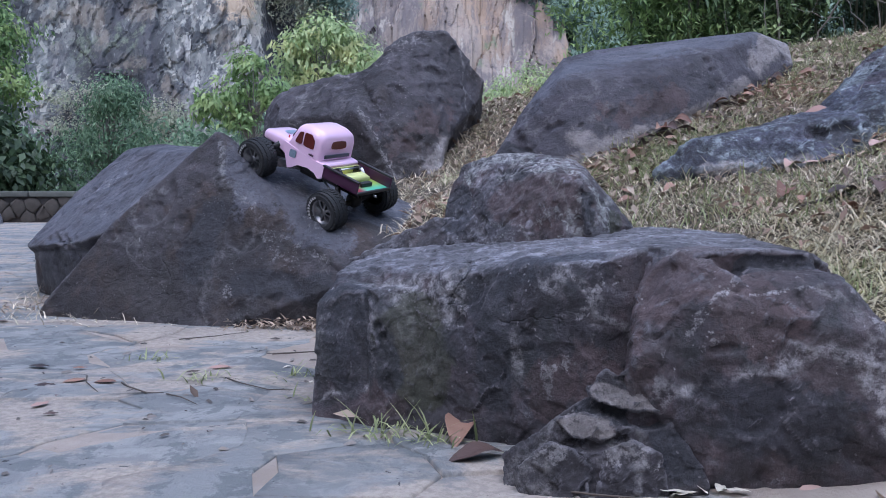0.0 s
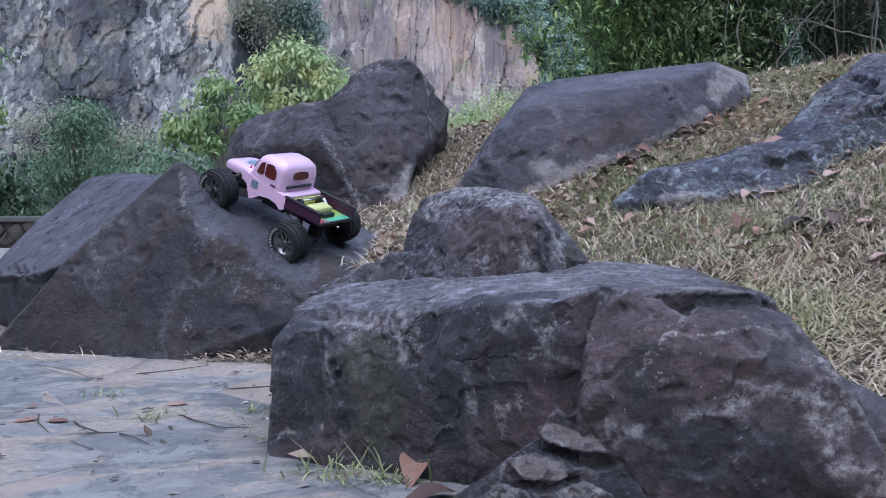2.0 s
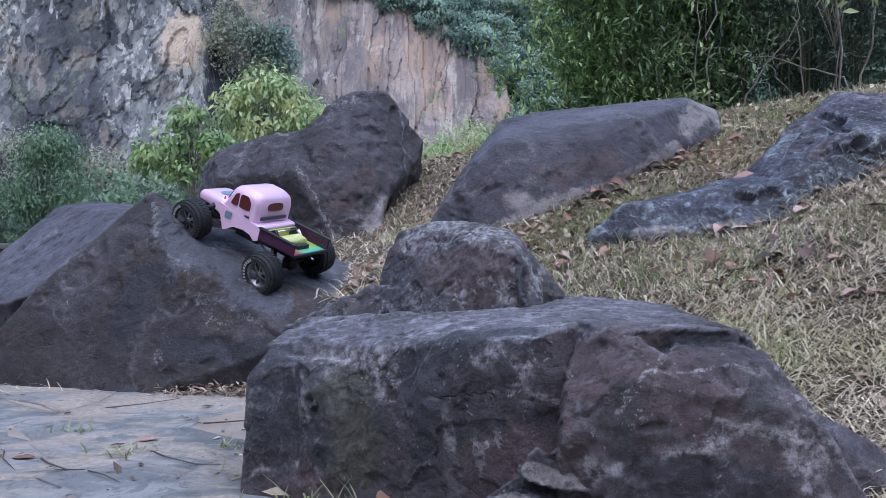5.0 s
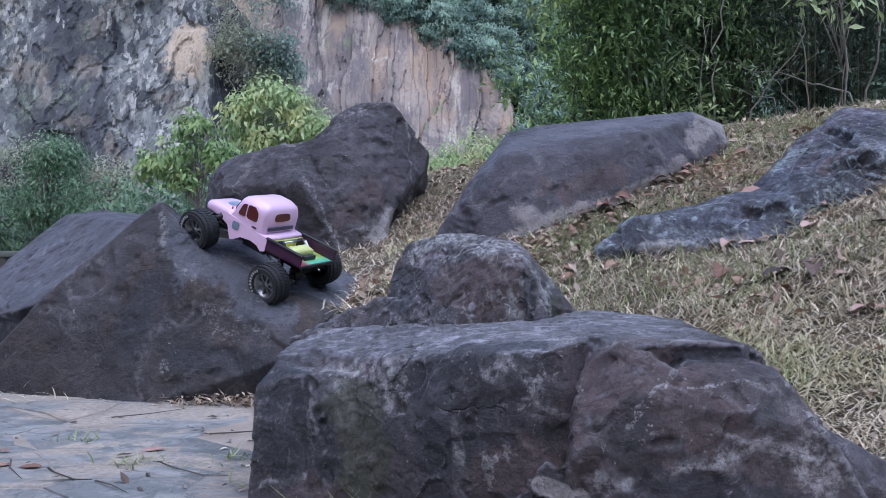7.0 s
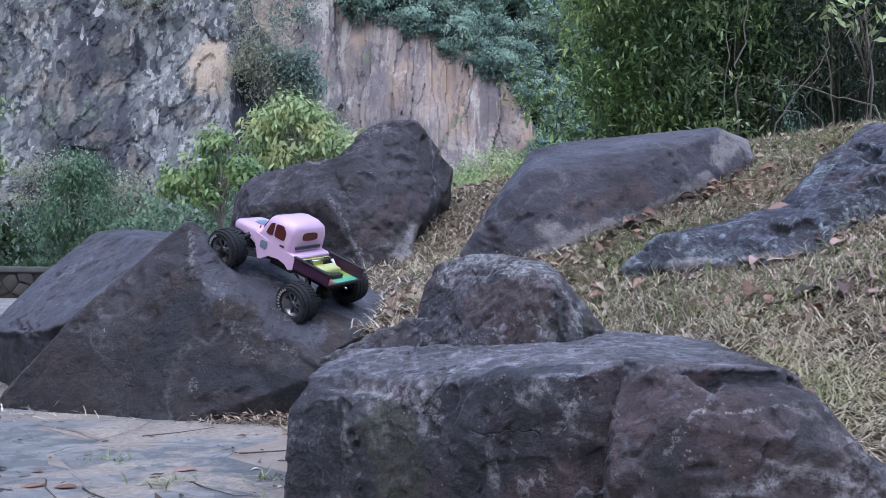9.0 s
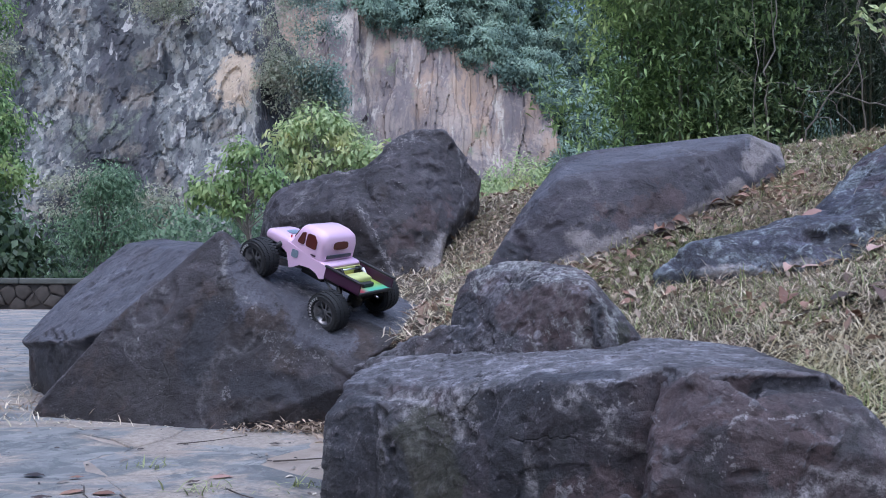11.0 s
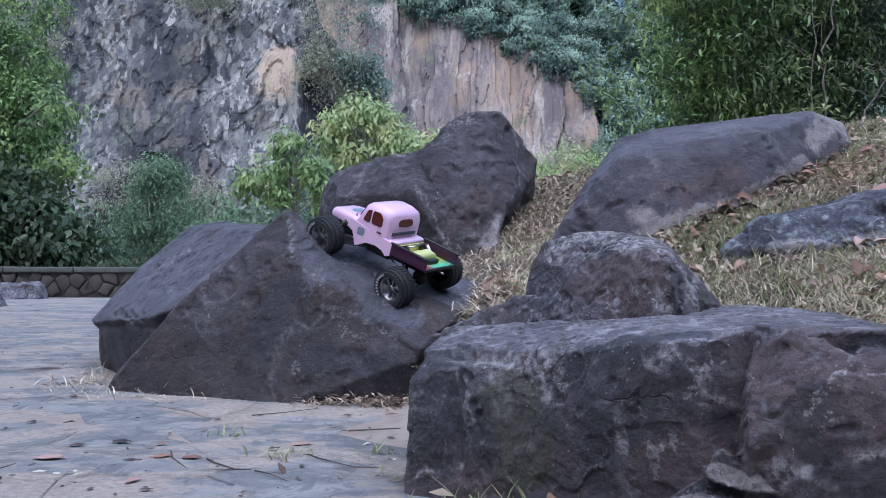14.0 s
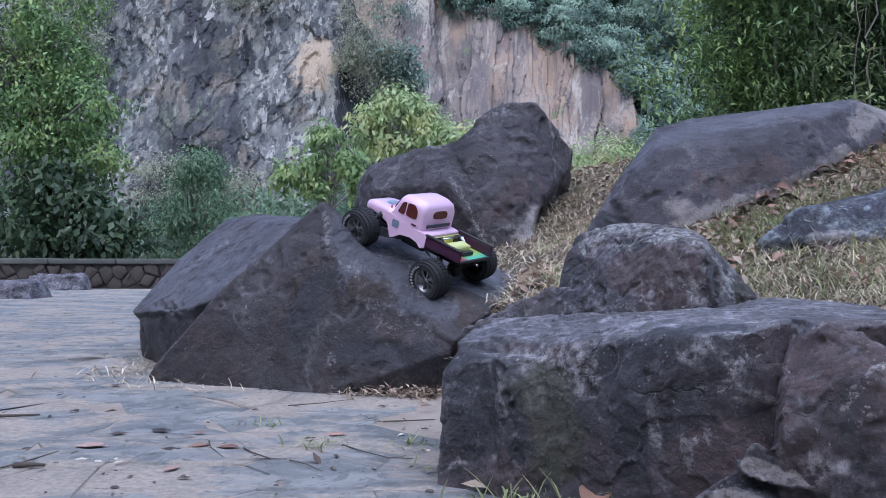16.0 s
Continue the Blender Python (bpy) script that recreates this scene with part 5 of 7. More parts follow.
tree("sapling", (3.0, 5.55, float(hill(3.0, 5.55)) - 0.02), (2.98, 5.55, 2.25), 0.012, [((2.78, 5.5, 2.24), (0.16, 0.1, 0.08)), ((3.02, 5.5, 2.2), (0.14, 0.1, 0.1))], 0.085, 5, 6, LEAF_LIME, "slender sapling with a few bright yellow-green leaves", "tree", flat=0.4, narrow=0.4, seed=14, spread=0.06)


def greenery(name, boxes, leaf, each, spread, material, label, seed, narrow=0.45):
    """Growth that nobody could count: clumps of leaves spread through boxes (centre, half size, clumps)."""
    rng = np.random.default_rng(seed)
    c = np.concatenate([rng.uniform(-1, 1, (n, 3)) * np.array(h) + np.array(m) for m, h, n in boxes])
    v, q = leaf_cloud(rng, c, spread, each, leaf, 0.6, narrow, out=np.tile((0.0, -0.55, 0.83), (len(c), 1)))
    return tagged(part_of(name, fast_mesh(name, v, q), material, smooth=False), label, "plants", kind="stuff")


greenery("undergrowth", [((-4.0, 18.5, 0.9), (3.2, 1.0, 0.9), 150), ((-2.0, 22, 1.3), (4.0, 1.5, 1.3), 170), ((2.0, 24, 1.4), (4, 2, 1.4), 120), ((-8, 19, 1.0), (4, 1.5, 1.0), 110)], 0.14, 36, 0.22, LEAF_SAGE, "pale grey-green scrub at the cliff's foot", 21)
greenery("cliff_plants", [((-8.2, 44.2, 12.6), (0.9, 0.6, 2.6), 60), ((-7.2, 44.6, 10.8), (1.2, 0.6, 1.6), 55), ((-6.0, 45.5, 9.0), (1.2, 0.6, 1.4), 70), ((-5.0, 46, 7.2), (1.4, 0.8, 1.6), 80), ((-23.5, 43, 11), (2.2, 1, 5.0), 160), ((-14.2, 44.5, 14.9), (1.5, 0.6, 0.7), 50), ((-13.8, 42.3, 3.6), (1.2, 0.5, 1.2), 60), ((-17.5, 42.5, 4.5), (1.6, 0.5, 1.2), 40)], 0.17, 60, 0.34, LEAF_BRUSH, "grey-olive brush clinging to the grey cliff", 22)
greenery("cliff_bushes", [((-6.2, 44.6, 10.9), (0.9, 0.5, 0.7), 30), ((-5.4, 45.3, 9.9), (0.7, 0.5, 0.6), 22), ((-9.0, 65, 20.5), (1.6, 1, 2.2), 50), ((-10.5, 65, 23.0), (1.2, 1, 1.6), 30), ((1.0, 66, 4.0), (7, 1.5, 1.6), 60)], 0.22, 60, 0.36, LEAF_FOREST, "dark bushes rooted in the quarry face", 23)


def far_woods():
    """Crown behind crown up the slope above the tan face, and low growth along its brink."""
    rng = np.random.default_rng(31)
    pts, ways = [], []
    for x in np.arange(-22, 40, 1.5):
        low = tan_top(x) - 0.2
        high = float(np.interp(x, [-22, 10.0, 11.8, 13.2, 15, 40], [33, 31, 23.8, 23.4, 28, 30]))
        spots = [(x + rng.normal(0, 0.5), low + rng.uniform(-0.4, 0.6), rng.uniform(0.5, 0.9)) for _ in range(2)]
        z = low + 0.8
        while z < high:
            spots.append((x + rng.normal(0, 0.8), z, rng.uniform(0.9, 1.9)))
            z += rng.uniform(1.2, 2.0)
        for cx, cz, r in spots:
            n = int(46 * r * r) + 14
            p = blob_points(rng, n, (1, 1, 1), 0.75)
            pts.append(p * np.array([r, r, r * rng.uniform(0.6, 0.9)]) + np.array([cx, 66.0 + 0.3 * low + 0.55 * (cz - low) + rng.normal(0, 0.4), cz]))
            ways.append(p + np.array([0, -0.2, 0.45]))
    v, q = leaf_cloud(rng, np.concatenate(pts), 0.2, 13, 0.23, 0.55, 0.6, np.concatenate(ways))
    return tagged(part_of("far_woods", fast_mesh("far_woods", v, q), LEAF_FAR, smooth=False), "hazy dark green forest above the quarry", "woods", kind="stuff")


far_woods()
cliff("hillside", -30, 60, 0.8, lambda x: float(np.interp(x, [-30, 10.0, 11.8, 13.2, 15, 60], [32, 30, 22.6, 22.2, 26, 28])), lambda x: 74.0, 1.0, simple("wooded_slope", (0.05, 0.08, 0.05), 0.95, vary=0.5, scale=0.5, bump=0.5), "dark wooded slope above the quarry", 3.3)


def screen():
    """An unseen dark ring added behind the camera to close the yard and cut sky light."""
    verts, n, rows = [], 76, 10
    for r in range(rows + 1):
        for k in range(n + 1):
            a = radians(136 + 242 * k / n)
            p = Vector((math.cos(a) * 3, math.sin(a) * 3, r * 0.6))
            d = 9 + 1.5 * noise.fractal(p, 1, 2, 3)
            verts.append((d * math.cos(a), d * math.sin(a), r * 0.6 + (1.2 * noise.noise(p * 2) if r == rows else 0)))
    i = np.arange((n + 1) * (rows + 1)).reshape(rows + 1, n + 1)
    q = np.stack([i[:-1, :-1], i[:-1, 1:], i[1:, 1:], i[1:, :-1]], -1).reshape(-1, 4)
    ob = part_of("backdrop", fast_mesh("backdrop", np.array(verts), q), simple("sky_blocker", (0.05, 0.08, 0.04), 0.95, vary=0.6, scale=3, bump=0.6))
    tagged(ob, "dark green ring around the yard, added out of view to block sky light", "trees", kind="structure")


screen()


def bamboo_clump(x, y, lean, seed, n_leaf, label, low):
    rng = np.random.default_rng(seed)
    z0 = float(hill(x, y)) - 0.02
    root = base("bamboo_clump", (x, y, z0), label, "bamboo", "bamboo hedge")
    tops = []
    for k in range(5):
        px, py = rng.normal(0, 0.16), rng.normal(0, 0.16)
        h = rng.uniform(3.6, 4.8)
        bend = rng.normal(0, 0.18, 2)
        pts = [(px + bend[0] * t * t + lean * t * t, py + bend[1] * t * t, h * t) for t in (0, 0.3, 0.6, 0.85, 1.0)]
        bm = bmesh.new()
        limb(bm, pts, [0.009, 0.0085, 0.007, 0.005, 0.003], 6)
        part("cane", bm, CANE, root)
        for t in rng.uniform(low, 1.0, 60):
            tops.append((px + bend[0] * t * t + lean * t * t + rng.normal(0, 0.24), py + bend[1] * t * t + rng.normal(0, 0.24), h * t + rng.normal(0, 0.05)))
    v, q = leaf_cloud(rng, np.array(tops), 0.1, n_leaf // len(tops), 0.058 if x < 2.42 else 0.044, 0.6, 0.34)
    # painted shade: lit copy at the left, darker copies to the right and rear
    part_of("leaves", fast_mesh("leaves", v, q), LEAF_HEDGE_LIT if x < 1.65 else LEAF_HALF_SHADE if x < 2.42 and y < 7 else LEAF_SHADE if y < 7.4 else LEAF_DARK, root, smooth=False)
    return root


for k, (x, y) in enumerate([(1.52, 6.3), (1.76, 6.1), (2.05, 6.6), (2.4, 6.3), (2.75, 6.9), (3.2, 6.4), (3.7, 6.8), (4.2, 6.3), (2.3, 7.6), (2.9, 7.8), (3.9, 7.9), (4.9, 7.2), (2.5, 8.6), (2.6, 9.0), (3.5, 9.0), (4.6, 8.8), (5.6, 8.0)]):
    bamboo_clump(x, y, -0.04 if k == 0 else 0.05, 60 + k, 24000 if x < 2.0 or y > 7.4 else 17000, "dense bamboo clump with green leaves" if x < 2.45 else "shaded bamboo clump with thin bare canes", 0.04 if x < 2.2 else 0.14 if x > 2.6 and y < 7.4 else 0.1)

# bare stems and branches in front of the hedge
def bare_sapling(a, b, c, girth, seed):
    rng = random.Random(seed)
    foot = Vector((a[0], a[1], float(hill(a[0], a[1])) - 0.02))
    a, b, c = Vector(a) - foot, Vector(b) - foot, Vector(c) - foot
    pts = [Vector((0, 0, 0))]
    for k in range(1, 13):
        t = k / 12
        p = a.lerp(b, min(1, t * 2)) if t < 0.5 else b.lerp(c, t * 2 - 1)
        pts.append(p + Vector((rng.gauss(0, 0.018), rng.gauss(0, 0.018), rng.gauss(0, 0.012))))
    bm = bmesh.new()
    limb(bm, pts, [girth * (1 - 0.07 * k) for k in range(len(pts))], 6)
    for k in range(4, 12, 2):
        q = pts[k] + Vector((rng.uniform(-0.3, 0.3), rng.uniform(-0.1, 0.1), rng.uniform(0.0, 0.3)))
        limb(bm, [pts[k], pts[k].lerp(q, 0.5) + Vector((0, 0, 0.03)), q], [girth * 0.4, girth * 0.3, girth * 0.12], 5)
    ob = part("bare_sapling", bm, BARK)
    ob.location = foot
    return tagged(ob, "thin bare grey stem in front of the bamboo", "stem", "bare stems")


for k, (a, b, c, g) in enumerate([((2.25, 5.85, 1.5), (2.28, 5.8, 2.2), (2.25, 5.7, 3.0), 0.012), ((2.5, 5.9, 1.5), (2.75, 5.75, 1.9), (2.9, 5.7, 2.9), 0.014), ((2.95, 5.9, 1.55), (2.85, 5.8, 2.2), (2.9, 5.75, 3.0), 0.012), ((3.3, 5.8, 1.65), (2.8, 5.75, 1.75), (2.2, 5.7, 1.85), 0.01),
                                  ((2.7, 5.8, 1.6), (2.3, 5.75, 1.7), (1.9, 5.7, 2.0), 0.008), ((3.4, 6.0, 1.6), (3.5, 5.9, 2.3), (3.3, 5.8, 3.1), 0.013), ((1.95, 5.95, 1.4), (1.9, 5.9, 2.1), (1.95, 5.9, 2.9), 0.008), ((2.1, 5.7, 1.4), (2.12, 5.7, 2.1), (2.05, 5.7, 3.0), 0.009), ((3.1, 5.7, 1.5), (3.05, 5.7, 2.2), (3.15, 5.7, 3.0), 0.01), ((3.7, 5.8, 1.5), (3.75, 5.8, 2.2), (3.6, 5.8, 3.0), 0.011), ((2.75, 5.6, 1.5), (2.55, 5.6, 1.75), (2.6, 5.6, 2.9), 0.008)]):
    bare_sapling(a, b, c, g * (0.75 if k in (0, 3, 5) else 0.5), 80 + k)


# ---- the low wall beyond the yard ----
def voronoi_cells(rng, x0, x1, y0, y1, size, jitter=0.38):
    """Irregular many-sided pieces that fill an area: lists of corners."""
    nx, ny = max(1, round((x1 - x0) / size)), max(1, round((y1 - y0) / size))
    sx, sy = (x1 - x0) / nx, (y1 - y0) / ny
    seeds = {(i, j): np.array([x0 + (i + 0.5 + rng.uniform(-jitter, jitter) + (0.25 if j % 2 else -0.25)) * sx, y0 + (j + 0.5 + rng.uniform(-jitter, jitter)) * sy]) for i in range(-1, nx + 1) for j in range(-1, ny + 1)}
    out = []
    for i in range(nx):
        for j in range(ny):
            p = seeds[i, j]
            poly = [np.array(c, float) for c in ((p[0] - 2 * sx, p[1] - 2 * sy), (p[0] + 2 * sx, p[1] - 2 * sy), (p[0] + 2 * sx, p[1] + 2 * sy), (p[0] - 2 * sx, p[1] + 2 * sy))]
            for a in range(-2, 3):
                for b in range(-2, 3):
                    s = seeds.get((i + a, j + b))
                    if s is None or (a == 0 and b == 0):
                        continue
                    m, d = (p + s) / 2, s - p
                    cut = []
                    for u, w in zip(poly, poly[1:] + poly[:1]):
                        fu, fw = np.dot(u - m, d), np.dot(w - m, d)
                        if fu <= 0:
                            cut.append(u)
                        if (fu < 0) != (fw < 0):
                            cut.append(u + (w - u) * fu / (fu - fw))
                    poly = cut
            if len(poly) > 2:
                out.append((p, poly))
    return out


def slab_mesh(poly, centre, gap, thick, round_by, rng, axes="xy"):
    """One flat stone: a many-sided piece with worn, uneven edges."""
    size = max(np.linalg.norm(c - centre) for c in poly)
    inner = [centre + (c - centre) * (1 - gap / size) for c in poly]
    pts = []
    for a, b in zip(inner, inner[1:] + inner[:1]):
        pts.append(a)
        pts.append((a + b) / 2 + rng.normal(0, 0.075, 2) * size)
    bm = bmesh.new()
    low = [bm.verts.new((*(c - centre), -thick)) for c in pts]
    mid = [bm.verts.new((*(c - centre), -round_by * 0.6 + rng.normal(0, 0.0008))) for c in pts]
    up = [bm.verts.new((*((c - centre) * (1 - round_by * 1.6 / size)), rng.normal(0, 0.0012))) for c in pts]
    n = len(pts)
    for a, b in ((low, mid), (mid, up)):
        for k in range(n):
            bm.faces.new((a[k], a[(k + 1) % n], b[(k + 1) % n], b[k]))
    bm.faces.new(up)
    return bm


WALL_STONE = simple("wall_rubble", (0.06, 0.052, 0.045), 0.9, vary=0.5, scale=9, bump=0.6)
WALL_MORTAR = simple("wall_mortar", (0.05, 0.045, 0.042), 0.95, vary=0.4, scale=14, bump=0.5)
COPING = simple("wall_coping", (0.09, 0.095, 0.085), 0.9, vary=0.45, scale=6, bump=0.6)


def box_bm(x0, x1, y0, y1, z0, z1, bevel=0.0, cuts=0):
    bm = bmesh.new()
    bmesh.ops.create_cube(bm, size=1)
    for v in bm.verts:
        v.co = Vector(((x0 + x1) / 2 + v.co.x * (x1 - x0), (y0 + y1) / 2 + v.co.y * (y1 - y0), (z0 + z1) / 2 + v.co.z * (z1 - z0)))
    if bevel:
        bmesh.ops.bevel(bm, geom=bm.edges[:], offset=bevel, segments=2, affect="EDGES", profile=0.6)
    return bm


def low_wall():
    rng = np.random.default_rng(41)
    root = base("low_wall", (-8, 13.6, 0), "low rubble stone wall with flat coping slabs", "wall", kind="structure")
    inv = Matrix.Translation((8, -13.6, 0))
    bm = box_bm(-14, -2.5, 13.53, 13.9, -0.02, 0.395)
    bmesh.ops.transform(bm, matrix=inv, verts=bm.verts)
    part("core", bm, WALL_MORTAR, root, smooth=False)
    for p, poly in voronoi_cells(rng, -12.5, -4.2, 0.0, 0.38, 0.24, 0.45):
        bm = slab_mesh(poly, p, 0.012, 0.05, 0.025, rng)
        bmesh.ops.transform(bm, matrix=Matrix.Translation((p[0] + 8, 13.50 - 13.6 + rng.uniform(-0.02, 0.01), p[1])) @ Matrix.Rotation(radians(90), 4, "X"), verts=bm.verts)
        part("stone", bm, WALL_STONE, root)
    x = -13.8
    while x < -2.7:
        w = rng.uniform(0.7, 1.15)
        bm = box_bm(x + 8, x + w - 0.015 + 8, -0.14 + rng.uniform(-0.01, 0.01), 0.32, 0.397, 0.485 + rng.uniform(-0.012, 0.008), 0.018)
        part("coping_slab", bm, COPING, root)
        x += w
    return root


low_wall()
boulder("kerb_block", [[(-7.3, 9.65, -0.05), (-5.82, 9.85, -0.05), (-7.25, 9.75, 0.22), (-5.9, 9.92, 0.21), (-7.2, 10.3, 0.24), (-5.95, 10.4, 0.22), (-5.85, 10.5, -0.05), (-7.3, 10.4, -0.05)]], STONE_GREY, "weathered grey kerb stone on the paving", 0.025, 2, 0.02, 14, "stone", "kerb stones")
boulder("kerb_block", [[(-7.6, 12.6, -0.05), (-6.6, 12.7, -0.05), (-7.5, 12.7, 0.27), (-6.75, 12.75, 0.26), (-7.4, 13.1, 0.28), (-6.7, 13.1, 0.26), (-6.6, 13.2, -0.05), (-7.6, 13.2, -0.05)]], STONE_GREY, "rounded grey kerb stone near the low wall", 0.03, 3, 0.025, 15, "stone", "kerb stones")


# ---- grass, litter, leaves and twigs ----
def blades(rng, px, py, pz, length, width, rise, bow):
    """Bent grass blades, five corners pairs each: arrays of corners and faces."""
    n = len(px)
    a = rng.uniform(0, 2 * np.pi, n)
    e0 = rng.normal(rise, 0.3, n)
    ln = length * rng.uniform(0.4, 1.6, n)
    bow = bow * rng.uniform(0.2, 1.6, n)
    w = width * rng.uniform(0.6, 1.3, n)
    d = np.stack([np.cos(a), np.sin(a)], 1)
    s = np.stack([-np.sin(a), np.cos(a), np.zeros(n)], 1)
    pos = np.stack([px, py, pz], 1)
    rings = []
    for k, t in enumerate((0, 0.45, 0.8, 1.0)):
        rings.append((pos.copy(), (0.8, 1.0, 0.65, 0.08)[k]))
        e = e0 - bow * t
        step = ln[:, None] * 0.34
        pos = pos + np.concatenate([d * np.cos(e)[:, None], np.sin(e)[:, None]], 1) * step
    v = np.stack([r + sg * s * (w * f)[:, None] * 0.5 for r, f in rings for sg in (-1, 1)], 1)
    i = np.arange(n)[:, None] * 8
    q = np.concatenate([i + np.array([[2 * k, 2 * k + 1, 2 * k + 3, 2 * k + 2]]) for k in range(3)], 0)
    return v.reshape(-1, 3), q


def scatter(rng, n, x0, x1, y0, y1, falloff):
    y = y0 * (y1 / y0) ** rng.uniform(0, 1, n) if falloff else rng.uniform(y0, y1, n)
    return rng.uniform(x0, x1, n) * (y / y1 * 0.62 + 0.38 if falloff else 1), y


def dry_grass():
    rng = np.random.default_rng(51)
    x, y = scatter(rng, 190000, 0.0, 4.6, 1.25, 6.2, True)
    keep = (hill(x, y) > 0.05) & (rng.uniform(0, 1, len(x)) < 1.05 - 0.6 * smoothstep(4.6, 5.6, y))
    x, y = x[keep], y[keep]
    v, q = blades(rng, x, y, hill(x, y) - 0.004, 0.064, 0.004, 0.3, 0.9)
    x2, y2 = rng.uniform(-1.2, 0.5, 16000), rng.uniform(2.5, 5.6, 16000)
    keep = hill(x2, y2) > 0.06
    x2, y2 = x2[keep], y2[keep]
    v2, q2 = blades(rng, x2, y2, hill(x2, y2) - 0.004, 0.064, 0.006, 0.3, 0.8)
    v, q = np.concatenate([v, v2]), np.concatenate([q, q2 + len(v)])
    # the rest of the bank, out to the side
    x3, y3 = rng.uniform(1.4, 7.0, 40000), rng.uniform(-2.0, 8.0, 40000)
    keep = (hill(x3, y3) > 0.05) & (x3 > 0.45 * y3 + 1.2)
    x3, y3 = x3[keep], y3[keep]
    v2, q2 = blades(rng, x3, y3, hill(x3, y3) - 0.004, 0.1, 0.01, 0.35, 0.7)
    v, q = np.concatenate([v, v2]), np.concatenate([q, q2 + len(v)])
    tagged(part_of("dry_grass", fast_mesh("dry_grass", v, q), STRAW, smooth=True), "matted straw-coloured dry grass on the bank", "grass", kind="stuff")
    x, y = scatter(rng, 48000, 0.0, 4.6, 1.25, 6.2, True)
    patch = np.array([noise.noise(Vector((a * 2.1, b * 2.1, 4))) for a, b in zip(x, y)])
    keep = (hill(x, y) > 0.05) & (patch > -0.07) & (rng.uniform(0, 1, len(x)) < 0.8)
    # a greener patch up the bank, beside the smooth boulder
    x, y = np.concatenate([x[keep], rng.normal(1.85, 0.25, 1700), rng.normal(0.85, 0.16, 1800)]), np.concatenate([y[keep], rng.normal(4.0, 0.2, 1700), rng.normal(3.3, 0.14, 1800)])
    v, q = blades(rng, x, y, hill(x, y) - 0.004, 0.055, 0.004, 0.7, 0.8)
    tagged(part_of("green_grass", fast_mesh("green_grass", v, q), GREEN_GRASS, smooth=True), "green grass shoots among the dry grass", "grass", kind="stuff")


dry_grass()


def litter():
    rng = np.random.default_rng(52)
    spots = [(0.25, 4.6, 0.3, 0.6, 900), (-0.06, 2.95, 0.14, 0.2, 260), (1.6, 4.9, 1.0, 0.5, 1200), (1.35, 3.6, 0.35, 0.16, 380), (0.75, 3.3, 0.2, 0.25, 260), (2.6, 5.2, 0.9, 0.4, 1500), (2.4, 5.6, 0.9, 0.3, 1500), (0.9, 2.6, 0.6, 0.6, 330), (1.5, 2.75, 0.35, 0.3, 220), (1.0, 3.5, 0.4, 0.2, 260), (0.55, 3.3, 0.15, 0.2, 200), (1.5, 3.7, 0.25, 0.2, 240), (2.1, 4.6, 0.35, 0.3, 400)]
    c = np.concatenate([np.stack([rng.normal(x, sx, n), rng.normal(y, sy, n)], 1) for x, y, sx, sy, n in spots])
    wx = rng.uniform(0.3, 3.6, 2600)
    c = np.concatenate([c, np.stack([wx, rng.uniform(2.2, 5.8, 2600)], 1)])
    p = np.concatenate([c, (hill(c[:, 0], c[:, 1]) + rng.uniform(0.003, 0.03, len(c)))[:, None]], 1)
    v, q = leaf_cloud(rng, p, 0.004, 1, 0.046, 0.5, 0.45)
    spots = [(-0.55, 2.99, 0.1, 0.025, 200), (-0.38, 2.95, 0.06, 0.03, 170), (-1.7, 3.5, 0.12, 0.12, 90)]
    c = np.concatenate([np.stack([rng.normal(x, sx, n), rng.normal(y, sy, n)], 1) for x, y, sx, sy, n in spots])
    p = np.concatenate([c, rng.uniform(0.004, 0.035, len(c))[:, None]], 1)
    v2, q2 = leaf_cloud(rng, p, 0.004, 1, 0.04, 0.45, 0.22)
    v, q = np.concatenate([v, v2]), np.concatenate([q, q2 + len(v)])
    tagged(part_of("leaf_litter", fast_mesh("leaf_litter", v, q), LITTER, smooth=False), "brown dead leaves scattered through the grass", "leaf litter", kind="stuff")


litter()


def leaf_shape(length, width, curl, seed):
    rng = random.Random(seed)
    bm = bmesh.new()
    rows = 9
    prev = None
    for k in range(rows):
        t = k / (rows - 1)
        w = width * 0.5 * math.sin(math.pi * min(1, 0.04 + t * 0.96)) ** 1.1 + 0.0008
        z = curl * length * (math.sin(t * 2.6) * 0.5) + rng.uniform(-0.002, 0.002)
        x = length * (t - 0.5)
        ring = [bm.verts.new((x, -w, z + w * (0.1 + 0.6 * curl))), bm.verts.new((x, -w * 0.5, z + w * 0.12)), bm.verts.new((x, 0, z)), bm.verts.new((x, w * 0.5, z + w * 0.15)), bm.verts.new((x, w, z + w * (0.05 + 0.5 * curl)))]
        if prev:
            for j in range(4):
                bm.faces.new((prev[j], prev[j + 1], ring[j + 1], ring[j]))
        prev = ring
    low = min(v.co.z for v in bm.verts)
    for v in bm.verts:
        v.co.z -= low
    me = bpy.data.meshes.new("fallen_leaf")
    bm.to_mesh(me)
    bm.free()
    return me


LEAF_SHAPES = [leaf_shape(0.1, 0.05, 0.1, 1), leaf_shape(0.12, 0.058, 0.35, 2), leaf_shape(0.08, 0.036, 0.04, 3), leaf_shape(0.1, 0.06, 0.7, 4)]


def fallen_leaf(x, y, z, yaw, tip, scale, shape, material, label):
    me = LEAF_SHAPES[shape].copy()
    ob = part_of("fallen_leaf", me, material)
    ob.matrix_world = pose(x, y, z, tip, 0, yaw) @ Matrix.Diagonal((scale, scale, scale, 1))
    return tagged(ob, label, "leaf", "fallen leaves")


